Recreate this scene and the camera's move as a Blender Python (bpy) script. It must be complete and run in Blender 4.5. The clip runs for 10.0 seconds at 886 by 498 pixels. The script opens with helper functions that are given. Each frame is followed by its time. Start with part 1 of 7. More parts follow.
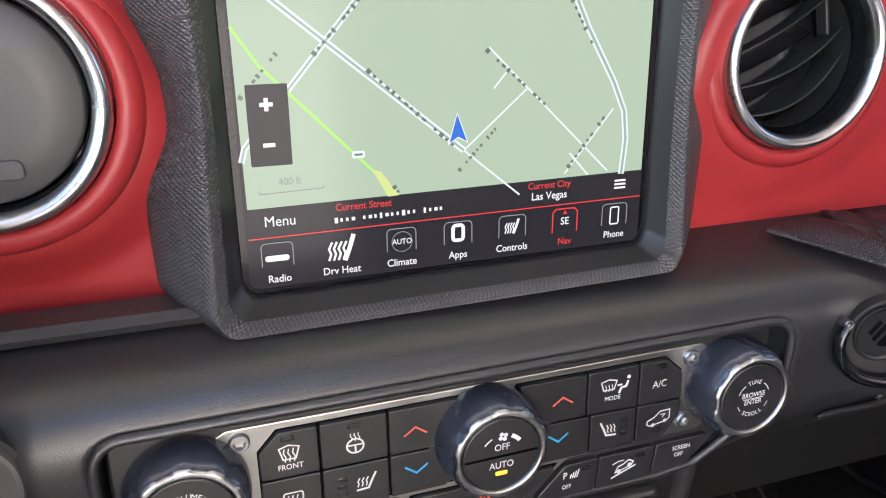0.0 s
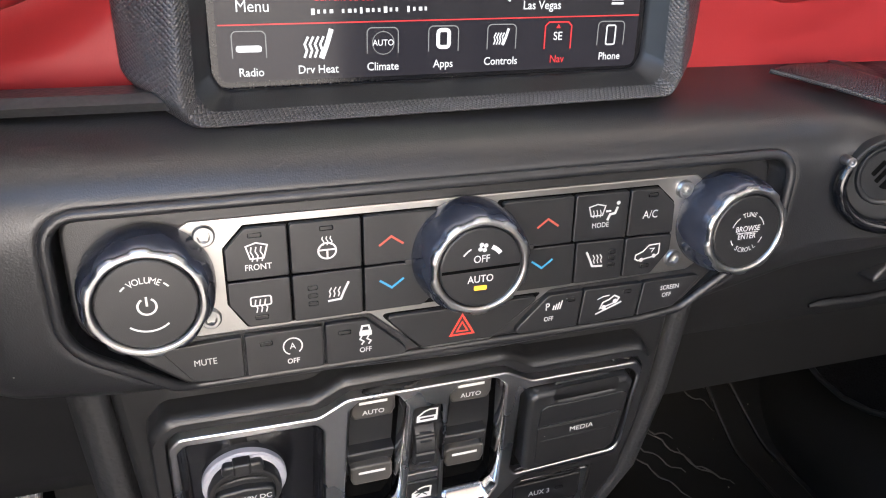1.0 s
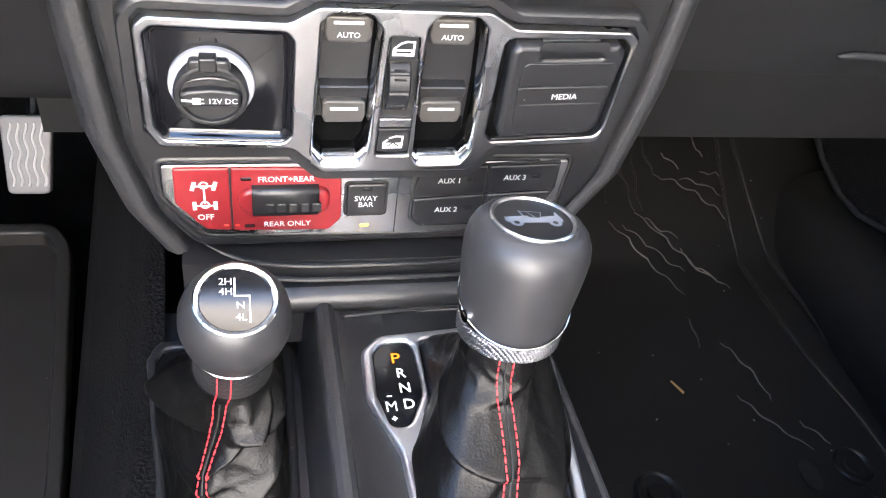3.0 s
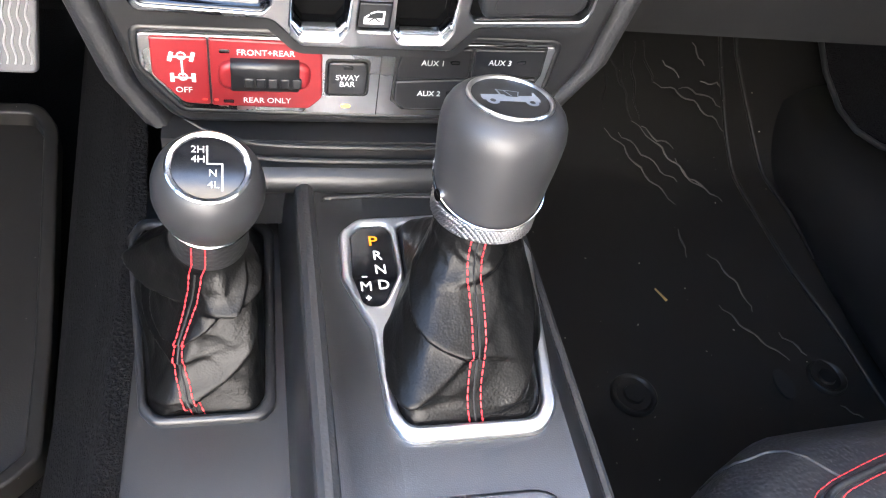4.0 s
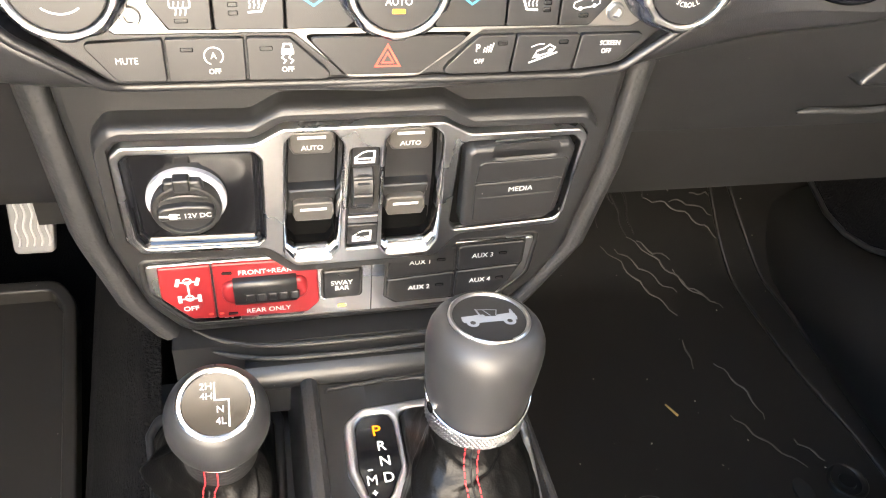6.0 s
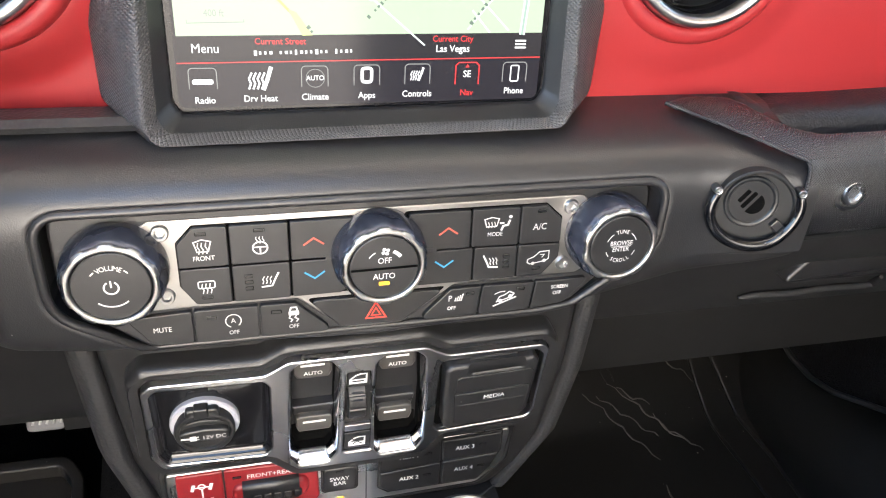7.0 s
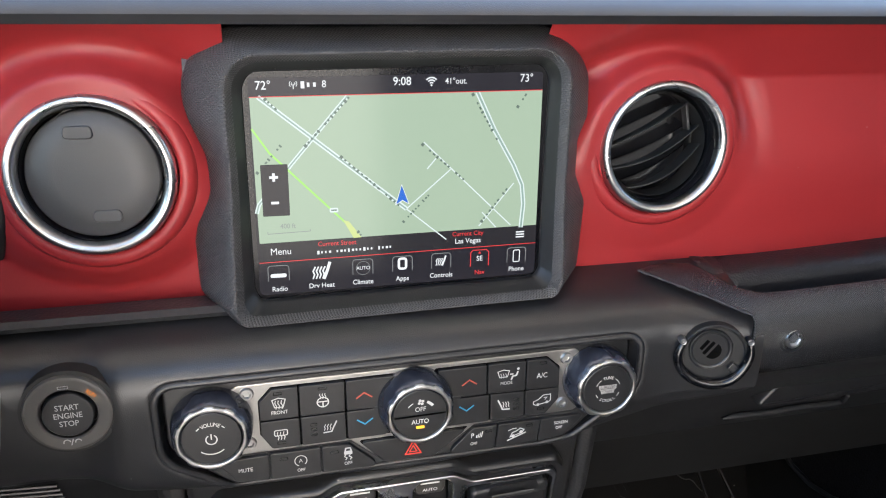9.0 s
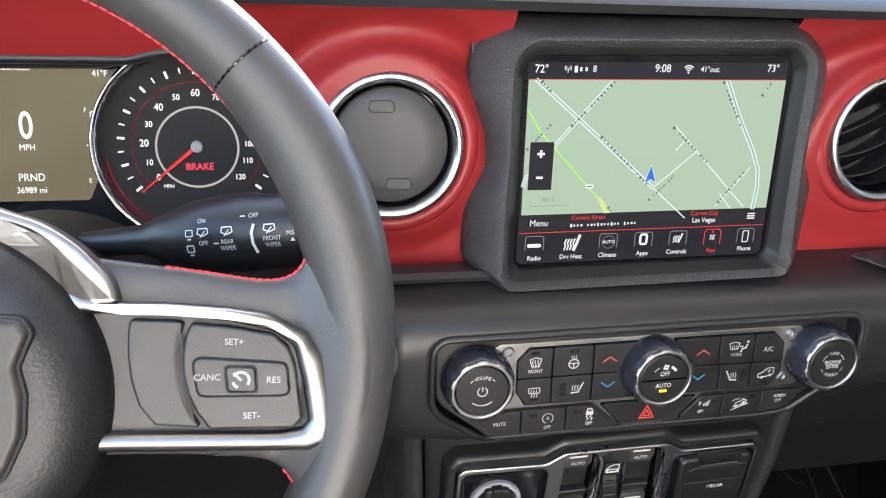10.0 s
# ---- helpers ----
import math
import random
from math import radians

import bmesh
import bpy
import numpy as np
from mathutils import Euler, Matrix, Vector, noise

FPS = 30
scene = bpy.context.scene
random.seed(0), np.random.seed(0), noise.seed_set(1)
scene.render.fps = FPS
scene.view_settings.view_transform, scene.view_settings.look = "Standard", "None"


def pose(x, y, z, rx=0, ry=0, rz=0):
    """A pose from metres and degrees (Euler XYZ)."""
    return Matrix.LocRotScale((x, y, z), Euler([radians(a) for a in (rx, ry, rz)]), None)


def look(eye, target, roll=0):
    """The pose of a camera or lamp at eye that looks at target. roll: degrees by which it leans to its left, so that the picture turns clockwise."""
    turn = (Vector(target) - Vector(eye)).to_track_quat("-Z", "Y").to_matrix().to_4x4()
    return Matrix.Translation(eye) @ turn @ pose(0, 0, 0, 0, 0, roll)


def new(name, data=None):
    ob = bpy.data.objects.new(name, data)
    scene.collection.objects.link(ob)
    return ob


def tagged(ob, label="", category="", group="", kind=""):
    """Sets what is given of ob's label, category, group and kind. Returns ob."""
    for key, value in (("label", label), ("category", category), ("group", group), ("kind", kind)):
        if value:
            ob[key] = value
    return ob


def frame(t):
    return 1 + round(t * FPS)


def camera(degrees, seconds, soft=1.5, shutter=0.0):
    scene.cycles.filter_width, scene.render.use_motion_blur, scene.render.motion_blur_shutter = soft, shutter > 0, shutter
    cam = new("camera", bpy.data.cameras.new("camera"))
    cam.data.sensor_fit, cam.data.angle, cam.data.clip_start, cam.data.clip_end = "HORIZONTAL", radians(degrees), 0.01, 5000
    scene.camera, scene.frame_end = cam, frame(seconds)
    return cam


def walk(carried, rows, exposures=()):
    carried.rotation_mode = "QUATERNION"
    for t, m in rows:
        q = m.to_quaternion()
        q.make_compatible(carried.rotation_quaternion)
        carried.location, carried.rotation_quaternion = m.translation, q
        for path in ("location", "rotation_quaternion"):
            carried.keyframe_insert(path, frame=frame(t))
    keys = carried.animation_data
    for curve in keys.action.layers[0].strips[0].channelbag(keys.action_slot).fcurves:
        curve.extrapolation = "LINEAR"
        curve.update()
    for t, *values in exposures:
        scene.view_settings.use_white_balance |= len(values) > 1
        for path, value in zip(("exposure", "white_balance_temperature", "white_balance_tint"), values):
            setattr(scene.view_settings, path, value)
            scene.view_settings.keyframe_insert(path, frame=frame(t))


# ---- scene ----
cam = camera(59.0, 10.0, soft=1.1)
PATH = [
    (0, (-0.104, -0.278, 0.939), (0.502, 1.448, 0.129), 1.2),
    (0.5, (-0.1, -0.283, 0.908), (0.503, 1.417, 0.043), 1.9),
    (1, (-0.099, -0.289, 0.881), (0.501, 1.385, -0.033), 3.2),
    (1.5, (-0.094, -0.306, 0.862), (0.479, 1.345, -0.111), 4.9),
    (2, (-0.091, -0.319, 0.843), (0.453, 1.298, -0.199), 6.8),
    (2.5, (-0.081, -0.329, 0.819), (0.417, 1.217, -0.349), 8.3),
    (3, (-0.074, -0.337, 0.801), (0.405, 1.136, -0.463), 10.0),
    (3.2, (-0.073, -0.341, 0.791), (0.409, 1.083, -0.528), 10.7),
    (4.3, (-0.061, -0.35, 0.792), (0.408, 0.966, -0.639), 13.9),
    (4.5, (-0.061, -0.35, 0.791), (0.404, 0.967, -0.64), 13.8),
    (5, (-0.061, -0.338, 0.8), (0.395, 0.986, -0.628), 12.9),
    (5.5, (-0.059, -0.331, 0.824), (0.387, 1.042, -0.56), 10.1),
    (6, (-0.054, -0.329, 0.855), (0.39, 1.144, -0.424), 6.9),
    (6.2, (-0.053, -0.332, 0.873), (0.396, 1.198, -0.335), 6.0),
    (7.3, (-0.061, -0.356, 0.958), (0.431, 1.3, -0.051), 4.5),
    (7.5, (-0.061, -0.362, 0.971), (0.425, 1.308, -0.018), 4.1),
    (8, (-0.068, -0.386, 0.998), (0.414, 1.34, 0.11), 3.0),
    (8.5, (-0.073, -0.404, 1.01), (0.401, 1.341, 0.157), 2.4),
    (9, (-0.087, -0.421, 1.013), (0.384, 1.35, 0.213), 2.1),
    (9.5, (-0.135, -0.431, 1.005), (0.302, 1.357, 0.222), 2.0),
    (9.6, (-0.154, -0.432, 1.004), (0.278, 1.36, 0.227), 2.2),
    (9.8, (-0.191, -0.433, 1.003), (0.229, 1.36, 0.222), 2.5),
    (10, (-0.226, -0.435, 1.0), (0.162, 1.368, 0.225), 2.8),
]
STOPS = 3.45
# seconds, stops above the base, kelvin, tint
GAIN = [(0.0, 0.2, 6350, 15), (0.6, 0.36, 6400, 14), (1.2, 0.62, 6400, 13), (1.8, 1.2, 6300, 13), (2.5, 1.62, 6200, 13), (3.2, 1.86, 6250, 12), (4.4, 1.98, 6350, 11), (5.2, 2.12, 6850, 10), (6.0, 2.08, 7350, 10),
        (6.6, 1.5, 7000, 10), (7.3, 0.65, 6300, 10), (8.0, 0.3, 5950, 9), (9.0, 0.1, 6250, 10), (10.0, 0.16, 6350, 10)]
walk(cam, [(t, look(eye, target, roll)) for t, eye, target, roll in PATH], [(t, STOPS + g, k, tint) for t, g, k, tint in GAIN])

# ---- world, sun and exposure ----
world = bpy.data.worlds.new("sky")
scene.world = world
world.use_nodes = True
_nt = world.node_tree
_sky = _nt.nodes.new("ShaderNodeTexSky")
_sky.sky_type, _sky.sun_disc = "NISHITA", False
_sky.sun_elevation, _sky.sun_rotation = radians(22), radians(8)
_sky.dust_density, _sky.ozone_density = 1.2, 1.0
_nt.links.new(_sky.outputs[0], _nt.nodes["Background"].inputs[0])
_nt.nodes["Background"].inputs[1].default_value = 0.15
_sl = bpy.data.lights.new("sun", "SUN")
_sl.energy, _sl.angle, _sl.color = 5.0, radians(0.5), (1.0, 0.95, 0.88)
sun = new("sun", _sl)
sun.matrix_world = look((0, 0, 5), (-0.12, -0.90, 4.62))


# ---- materials ----
def nodes_of(m):
    m.use_nodes = True
    return m.node_tree.nodes, m.node_tree.links, m.node_tree.nodes["Principled BSDF"]


def material(name, color, rough=0.5, metal=0.0, vary=0.12, grain=600.0, bump=0.12, stain=14.0, coat=0.0, dust=0.0, depth=0.0004):
    """A surface with colour variation at two scales, fine relief and, where wanted, dust specks."""
    m = bpy.data.materials.new(name)
    ns, ln, p = nodes_of(m)
    co = ns.new("ShaderNodeTexCoord")
    big, fine = ns.new("ShaderNodeTexNoise"), ns.new("ShaderNodeTexNoise")
    big.inputs["Scale"].default_value, fine.inputs["Scale"].default_value = stain, grain
    big.inputs["Detail"].default_value = 5
    for t in (big, fine):
        ln.new(co.outputs["Object"], t.inputs["Vector"])
    mix = ns.new("ShaderNodeMix")
    mix.data_type, mix.blend_type = "RGBA", "MIX"
    mix.inputs[6].default_value = (*[c * (1 - vary) for c in color], 1)
    mix.inputs[7].default_value = (*[min(1, c * (1 + vary)) for c in color], 1)
    add = ns.new("ShaderNodeMath")
    add.operation = "ADD"
    half = ns.new("ShaderNodeMath")
    half.operation, half.inputs[1].default_value = "MULTIPLY", 0.5
    ln.new(big.outputs["Fac"], add.inputs[0])
    ln.new(fine.outputs["Fac"], add.inputs[1])
    ln.new(add.outputs[0], half.inputs[0])
    ln.new(half.outputs[0], mix.inputs[0])
    out = mix.outputs[2]
    if dust:
        spk = ns.new("ShaderNodeTexVoronoi")
        spk.inputs["Scale"].default_value = 130
        ln.new(co.outputs["Object"], spk.inputs["Vector"])
        less = ns.new("ShaderNodeMath")
        less.operation, less.inputs[1].default_value = "LESS_THAN", 0.045
        ln.new(spk.outputs["Distance"], less.inputs[0])
        pick = ns.new("ShaderNodeSeparateColor")
        ln.new(spk.outputs["Color"], pick.inputs[0])
        few = ns.new("ShaderNodeMath")
        few.operation, few.inputs[1].default_value = "LESS_THAN", dust
        ln.new(pick.outputs[0], few.inputs[0])
        both = ns.new("ShaderNodeMath")
        both.operation = "MULTIPLY"
        ln.new(less.outputs[0], both.inputs[0])
        ln.new(few.outputs[0], both.inputs[1])
        mx = ns.new("ShaderNodeMix")
        mx.data_type = "RGBA"
        mx.inputs[7].default_value = (0.32, 0.3, 0.27, 1)
        ln.new(both.outputs[0], mx.inputs[0])
        ln.new(out, mx.inputs[6])
        out = mx.outputs[2]
    ln.new(out, p.inputs["Base Color"])
    rr = ns.new("ShaderNodeMapRange")
    rr.inputs[3].default_value, rr.inputs[4].default_value = max(0.02, rough - 0.07), min(1, rough + 0.07)
    ln.new(big.outputs["Fac"], rr.inputs[0])
    ln.new(rr.outputs[0], p.inputs["Roughness"])
    p.inputs["Metallic"].default_value = metal
    p.inputs["Coat Weight"].default_value = coat
    if bump:
        b = ns.new("ShaderNodeBump")
        b.inputs["Strength"].default_value, b.inputs["Distance"].default_value = bump, depth
        ln.new(fine.outputs["Fac"], b.inputs["Height"])
        ln.new(b.outputs[0], p.inputs["Normal"])
    return m


def knit(name, color, rough, pitch, strength=0.6, deep=True, metal=0.0, laid=False):
    """Moulded plastic with a fine lattice of raised diamonds."""
    m = material(name, color, rough, metal, bump=0.0, grain=300)
    ns, ln, p = nodes_of(m)
    co = ns.new("ShaderNodeTexCoord")
    sep = ns.new("ShaderNodeSeparateXYZ")
    ln.new(co.outputs["UV" if laid else "Object"], sep.inputs[0])

    def calc(op, a, b=None):
        n = ns.new("ShaderNodeMath")
        n.operation = op
        for i, v in enumerate((a, b)):
            if v is None:
                continue
            if isinstance(v, (int, float)):
                n.inputs[i].default_value = v
            else:
                ln.new(v, n.inputs[i])
        return n.outputs[0]
    k = math.pi / pitch
    across, up = sep.outputs[0], sep.outputs[1]
    if deep:
        up = calc("ADD", up, sep.outputs[2])
    s1 = calc("SINE", calc("MULTIPLY", calc("ADD", across, calc("MULTIPLY", up, 0.72)), k))
    s2 = calc("SINE", calc("MULTIPLY", calc("SUBTRACT", across, calc("MULTIPLY", up, 0.72)), k))
    h = calc("POWER", calc("MULTIPLY", calc("ABSOLUTE", s1), calc("ABSOLUTE", s2)), 0.7)
    b = ns.new("ShaderNodeBump")
    b.inputs["Strength"].default_value, b.inputs["Distance"].default_value = strength, 0.36 * pitch
    ln.new(h, b.inputs["Height"])
    ln.new(b.outputs[0], p.inputs["Normal"])
    return m


def leather(name, color, rough=0.42, scale=420, deep=0.5):
    m = material(name, color, rough, bump=0.0, grain=200)
    ns, ln, p = nodes_of(m)
    co, v, b = ns.new("ShaderNodeTexCoord"), ns.new("ShaderNodeTexVoronoi"), ns.new("ShaderNodeBump")
    v.inputs["Scale"].default_value = scale
    v.feature = "SMOOTH_F1"
    ln.new(co.outputs["Object"], v.inputs["Vector"])
    b.inputs["Strength"].default_value, b.inputs["Distance"].default_value = deep, 0.0005
    ln.new(v.outputs["Distance"], b.inputs["Height"])
    ln.new(b.outputs[0], p.inputs["Normal"])
    return m


def glow(name, color, strength=1.0, rough=0.12):
    """A lit display or lamp: it gives off light behind a glossy cover."""
    m = bpy.data.materials.new(name)
    ns, ln, p = nodes_of(m)
    p.inputs["Base Color"].default_value = (0.01, 0.01, 0.012, 1)
    p.inputs["Roughness"].default_value = rough
    p.inputs["Specular IOR Level"].default_value = 0.1
    p.inputs["Emission Color"].default_value = (*color, 1)
    p.inputs["Emission Strength"].default_value = strength / 2 ** STOPS
    return m


SOFT = material("soft_black_plastic", (0.016, 0.016, 0.017), 0.35, grain=1500, bump=0.25, dust=0.05)
HARD = material("hard_black_plastic", (0.014, 0.014, 0.0145), 0.36, grain=2200, bump=0.2, dust=0.05)
# lighter copy of the button plastic: light on upward-facing keys put into the colour
LITKEY = material("lit_key_plastic", (0.044, 0.041, 0.037), 0.38, grain=2600, bump=0.12, dust=0.04)
KEY = material("button_plastic", (0.012, 0.012, 0.0125), 0.37, grain=2600, bump=0.12, dust=0.04)
GRAIN = leather("grained_plastic", (0.02, 0.02, 0.021), 0.5, 520)
PIANO = material("gloss_black", (0.006, 0.006, 0.007), 0.1, bump=0, vary=0.05)
LATTICE = knit("lattice_plastic", (0.036, 0.034, 0.034), 0.32, 0.0019, 0.55, False, laid=True)
CARBON = knit("weave_plastic", (0.016, 0.0165, 0.0185), 0.24, 0.0016, 0.6)
KNURL = knit("knurled_metal", (0.30, 0.30, 0.31), 0.36, 0.0019, 0.7, True, 1.0)
RED = material("red_satin_panel", (0.255, 0.019, 0.021), 0.40, vary=0.05, grain=1800, bump=0.12, coat=0.05, dust=0.02)
RED.node_tree.nodes["Principled BSDF"].inputs["Specular IOR Level"].default_value = 0.32
REDKEY = material("red_button_plastic", (0.19, 0.012, 0.015), 0.40, vary=0.05, grain=1800, bump=0.1)
SILVER = material("satin_silver", (0.50, 0.50, 0.505), 0.28, 1.0, vary=0.06, grain=900, bump=0.06)
FRAMEMETAL = material("brushed_bright_silver", (0.72, 0.73, 0.75), 0.33, 1.0, vary=0.06, grain=900, bump=0.06)
CHROME = material("bright_chrome", (0.75, 0.75, 0.76), 0.13, 1.0, vary=0.04, bump=0.03)
GRAPHITE = material("grey_steel", (0.26, 0.26, 0.27), 0.3, 1.0, vary=0.05, bump=0.03)
BLUING = material("smoked_chrome", (0.10, 0.105, 0.12), 0.2, 0.9, vary=0.05, bump=0.02)
SMOKE = material("smoked_plastic", (0.034, 0.038, 0.052), 0.20, 0.3, vary=0.1, bump=0.02)
SCREENGLASS = material("screen_glass_black", (0.004, 0.004, 0.005), 0.12, bump=0, vary=0.05)
SCREENGLASS.node_tree.nodes["Principled BSDF"].inputs["Specular IOR Level"].default_value = 0.16
LEATHER = leather("black_leather", (0.018, 0.018, 0.019), 0.4)
RUBBER = material("black_rubber", (0.0115, 0.0108, 0.0100), 0.40, grain=700, bump=0.3, dust=0.12)
CARPET = material("black_carpet", (0.0042, 0.0042, 0.0046), 0.95, grain=420, bump=1.0, vary=0.95, depth=0.003, stain=60, dust=0.04)
CARPET.node_tree.nodes["Principled BSDF"].inputs["Specular IOR Level"].default_value = 0.1
RUBBER.node_tree.nodes["Principled BSDF"].inputs["Specular IOR Level"].default_value = 0.28
CONSOLE = material("console_vinyl", (0.013, 0.0135, 0.0145), 0.30, grain=1500, bump=0.2, vary=0.1, dust=0.04)
CONSOLE.node_tree.nodes["Principled BSDF"].inputs["Specular IOR Level"].default_value = 0.95
FELT = material("dark_felt", (0.016, 0.016, 0.018), 0.8, grain=900, bump=0.5, vary=0.4, depth=0.0008)
SHELL = material("bounce_lining", (0.62, 0.595, 0.57), 0.85, grain=500)
DIMWHITE = material("soft_white_print", (0.50, 0.495, 0.48), 0.5, vary=0.03, bump=0)
WHITE = material("white_print", (0.60, 0.60, 0.58), 0.5, vary=0.03, bump=0)
GREYP = material("grey_print", (0.32, 0.32, 0.32), 0.5, vary=0.03, bump=0)
REDP = material("red_print", (0.75, 0.05, 0.03), 0.5, vary=0.03, bump=0)
BLUEP = material("blue_print", (0.03, 0.24, 0.42), 0.5, vary=0.03, bump=0)
THREAD = material("red_thread", (0.62, 0.03, 0.035), 0.7, vary=0.15, grain=3000)
DARKLED = material("dark_lens", (0.008, 0.008, 0.008), 0.3, bump=0)
AMBER = glow("amber_lamp", (1.0, 0.45, 0.03), 2.2)
# near-black without sheen: shade of gaps and slots as colour; also emblem and split line
PITCH = material("shade_and_print_black", (0.002, 0.002, 0.002), 0.9, bump=0)
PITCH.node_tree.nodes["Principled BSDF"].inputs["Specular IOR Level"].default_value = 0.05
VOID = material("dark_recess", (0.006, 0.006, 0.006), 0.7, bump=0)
GROUND = material("bounce_ground", (0.42, 0.33, 0.24), 0.9, grain=60, bump=0.2)


# ---- mesh helpers ----
MM = 0.001


def panel(o, n):
    """A frame on a panel: x to the right, y up along it, z out of it."""
    z = Vector(n).normalized()
    x = (Vector((1, 0, 0)) - z * z.x).normalized()
    y = z.cross(x)
    return Matrix(((x.x, y.x, z.x, o[0]), (x.y, y.y, z.y, o[1]), (x.z, y.z, z.z, o[2]), (0, 0, 0, 1)))


def thing(name, m, label, category, group="", kind=""):
    ob = new(name)
    ob.empty_display_size = 0.02
    ob.matrix_world = m
    return tagged(ob, label, category, group, kind)


def mesh_of(bm, name, mat, smooth=35):
    me = bpy.data.meshes.new(name)
    bmesh.ops.recalc_face_normals(bm, faces=bm.faces)
    bm.to_mesh(me)
    bm.free()
    me.materials.append(mat)
    for f in me.polygons:
        f.use_smooth = True
    me.set_sharp_from_angle(angle=radians(smooth))
    for f in me.polygons:
        if len(f.vertices) > 4 or f.normal.z > 0.9999:
            f.use_smooth = False
    return me


def part(name, bm, mat, parent, label="", m=None, smooth=35):
    ob = new(name, mesh_of(bm, name, mat, smooth))
    ob.parent = parent
    if m is not None:
        ob.matrix_local = m
    return tagged(ob, label)


def solid(name, bm, mat, label, category, kind="", m=None, smooth=35):
    ob = new(name, mesh_of(bm, name, mat, smooth))
    if m is not None:
        ob.matrix_world = m
    return tagged(ob, label, category, "", kind)


def fillet(pts, r, seg=4, keep=False):
    """A closed outline with its corners rounded; r is one radius or one for each corner."""
    out, n = [], len(pts)
    rs = r if isinstance(r, (list, tuple)) else [r] * n
    for i, p in enumerate(pts):
        p, a, b = Vector(p), Vector(pts[i - 1]), Vector(pts[(i + 1) % n])
        u, v = (a - p), (b - p)
        lu, lv = u.length, v.length
        u, v = u / lu, v / lv
        ang = math.acos(max(-1, min(1, u.dot(v))))
        if rs[i] <= 0 or (ang > 3.1 and not keep):
            out.append((p.x, p.y))
            continue
        d = min(max(rs[i] / math.tan(max(ang, 0.01) / 2), 0.6 if keep else 0.0), 0.48 * lu, 0.48 * lv)
        s, e = p + u * d, p + v * d
        for k in range(seg + 1):
            t = k / seg
            q = s * (1 - t) ** 2 + p * 2 * t * (1 - t) + e * t * t
            out.append((q.x, q.y))
    return out


def rect(x0, y0, x1, y1, r=1.0, seg=4):
    return fillet([(x0, y0), (x1, y0), (x1, y1), (x0, y1)], r, seg)


def circle(x, y, r, seg=40, a0=0.0, a1=2 * math.pi):
    return [(x + r * math.cos(a0 + (a1 - a0) * k / seg), y + r * math.sin(a0 + (a1 - a0) * k / seg)) for k in range(seg if a1 - a0 > 6.28 else seg + 1)]


def area2(p):
    return sum(p[i - 1][0] * p[i][1] - p[i][0] * p[i - 1][1] for i in range(len(p)))


def inset(pts, d):
    """The outline moved inwards by d (outwards where d is negative); counter-clockwise."""
    out, n = [], len(pts)
    for i in range(n):
        p, a, b = Vector(pts[i]), Vector(pts[i - 1]), Vector(pts[(i + 1) % n])
        e, f = (p - a), (b - p)
        if e.length < 1e-9 or f.length < 1e-9:
            out.append((p.x, p.y))
            continue
        e.normalize(), f.normalize()
        ne, nf = Vector((-e.y, e.x)), Vector((-f.y, f.x))
        h = ne + nf
        k = max(h.length_squared / 2, 0.35)
        q = p + h * d / k
        out.append((q.x, q.y))
    return out


def slab(bm, outer, z0, z1, r=0.4, holes=(), seg=2, scale=MM, top=True):
    """A plate with rounded front edges, cut through by holes; in millimetres."""
    r = min(r, abs(z1 - z0) * 0.95)
    tops = []
    for n, loop in enumerate([outer, *holes]):
        if area2(loop) < 0:
            loop = loop[::-1]
        rings = [(loop, z0)]
        for i in range(seg + 1):
            a = i / seg * math.pi / 2
            d = r * (1 - math.cos(a)) if r else 0
            rings.append((inset(loop, d if n == 0 else -d), z1 - r + r * math.sin(a)))
            if not r:
                break
        vs = [[bm.verts.new((x * scale, y * scale, z * scale)) for x, y in pts] for pts, z in rings]
        for a, b in zip(vs, vs[1:]):
            for i in range(len(a)):
                bm.faces.new((a[i - 1], a[i], b[i], b[i - 1]))
        tops.append(vs[-1])
    if not top:
        return bm
    if len(tops) == 1:
        bm.faces.new(tops[0])
    else:
        es = [e for t in tops for i in range(len(t)) if (e := bm.edges.get((t[i - 1], t[i])))]
        bmesh.ops.triangle_fill(bm, use_beauty=True, use_dissolve=False, edges=es, normal=(0, 0, 1))
    return bm


def lathe(bm, prof, seg=56, wave=None, cx=0.0, cy=0.0, scale=MM, close=True):
    """A turned form about z from (radius, height) pairs; wave(angle, radius, height) gives a changed radius."""
    rings = []
    for r, z in prof:
        if r <= 1e-6:
            rings.append([bm.verts.new((cx * scale, cy * scale, z * scale))])
            continue
        ring = []
        for k in range(seg):
            a = 2 * math.pi * k / seg
            q = wave(a, r, z) if wave else r
            ring.append(bm.verts.new(((cx + q * math.cos(a)) * scale, (cy + q * math.sin(a)) * scale, z * scale)))
        rings.append(ring)
    for a, b in zip(rings, rings[1:]):
        for k in range(seg):
            q = [a[k % len(a)], a[(k + 1) % len(a)], b[(k + 1) % len(b)], b[k % len(b)]]
            q = [v for i, v in enumerate(q) if v not in q[:i]]
            if len(q) > 2:
                bm.faces.new(q)
    return bm


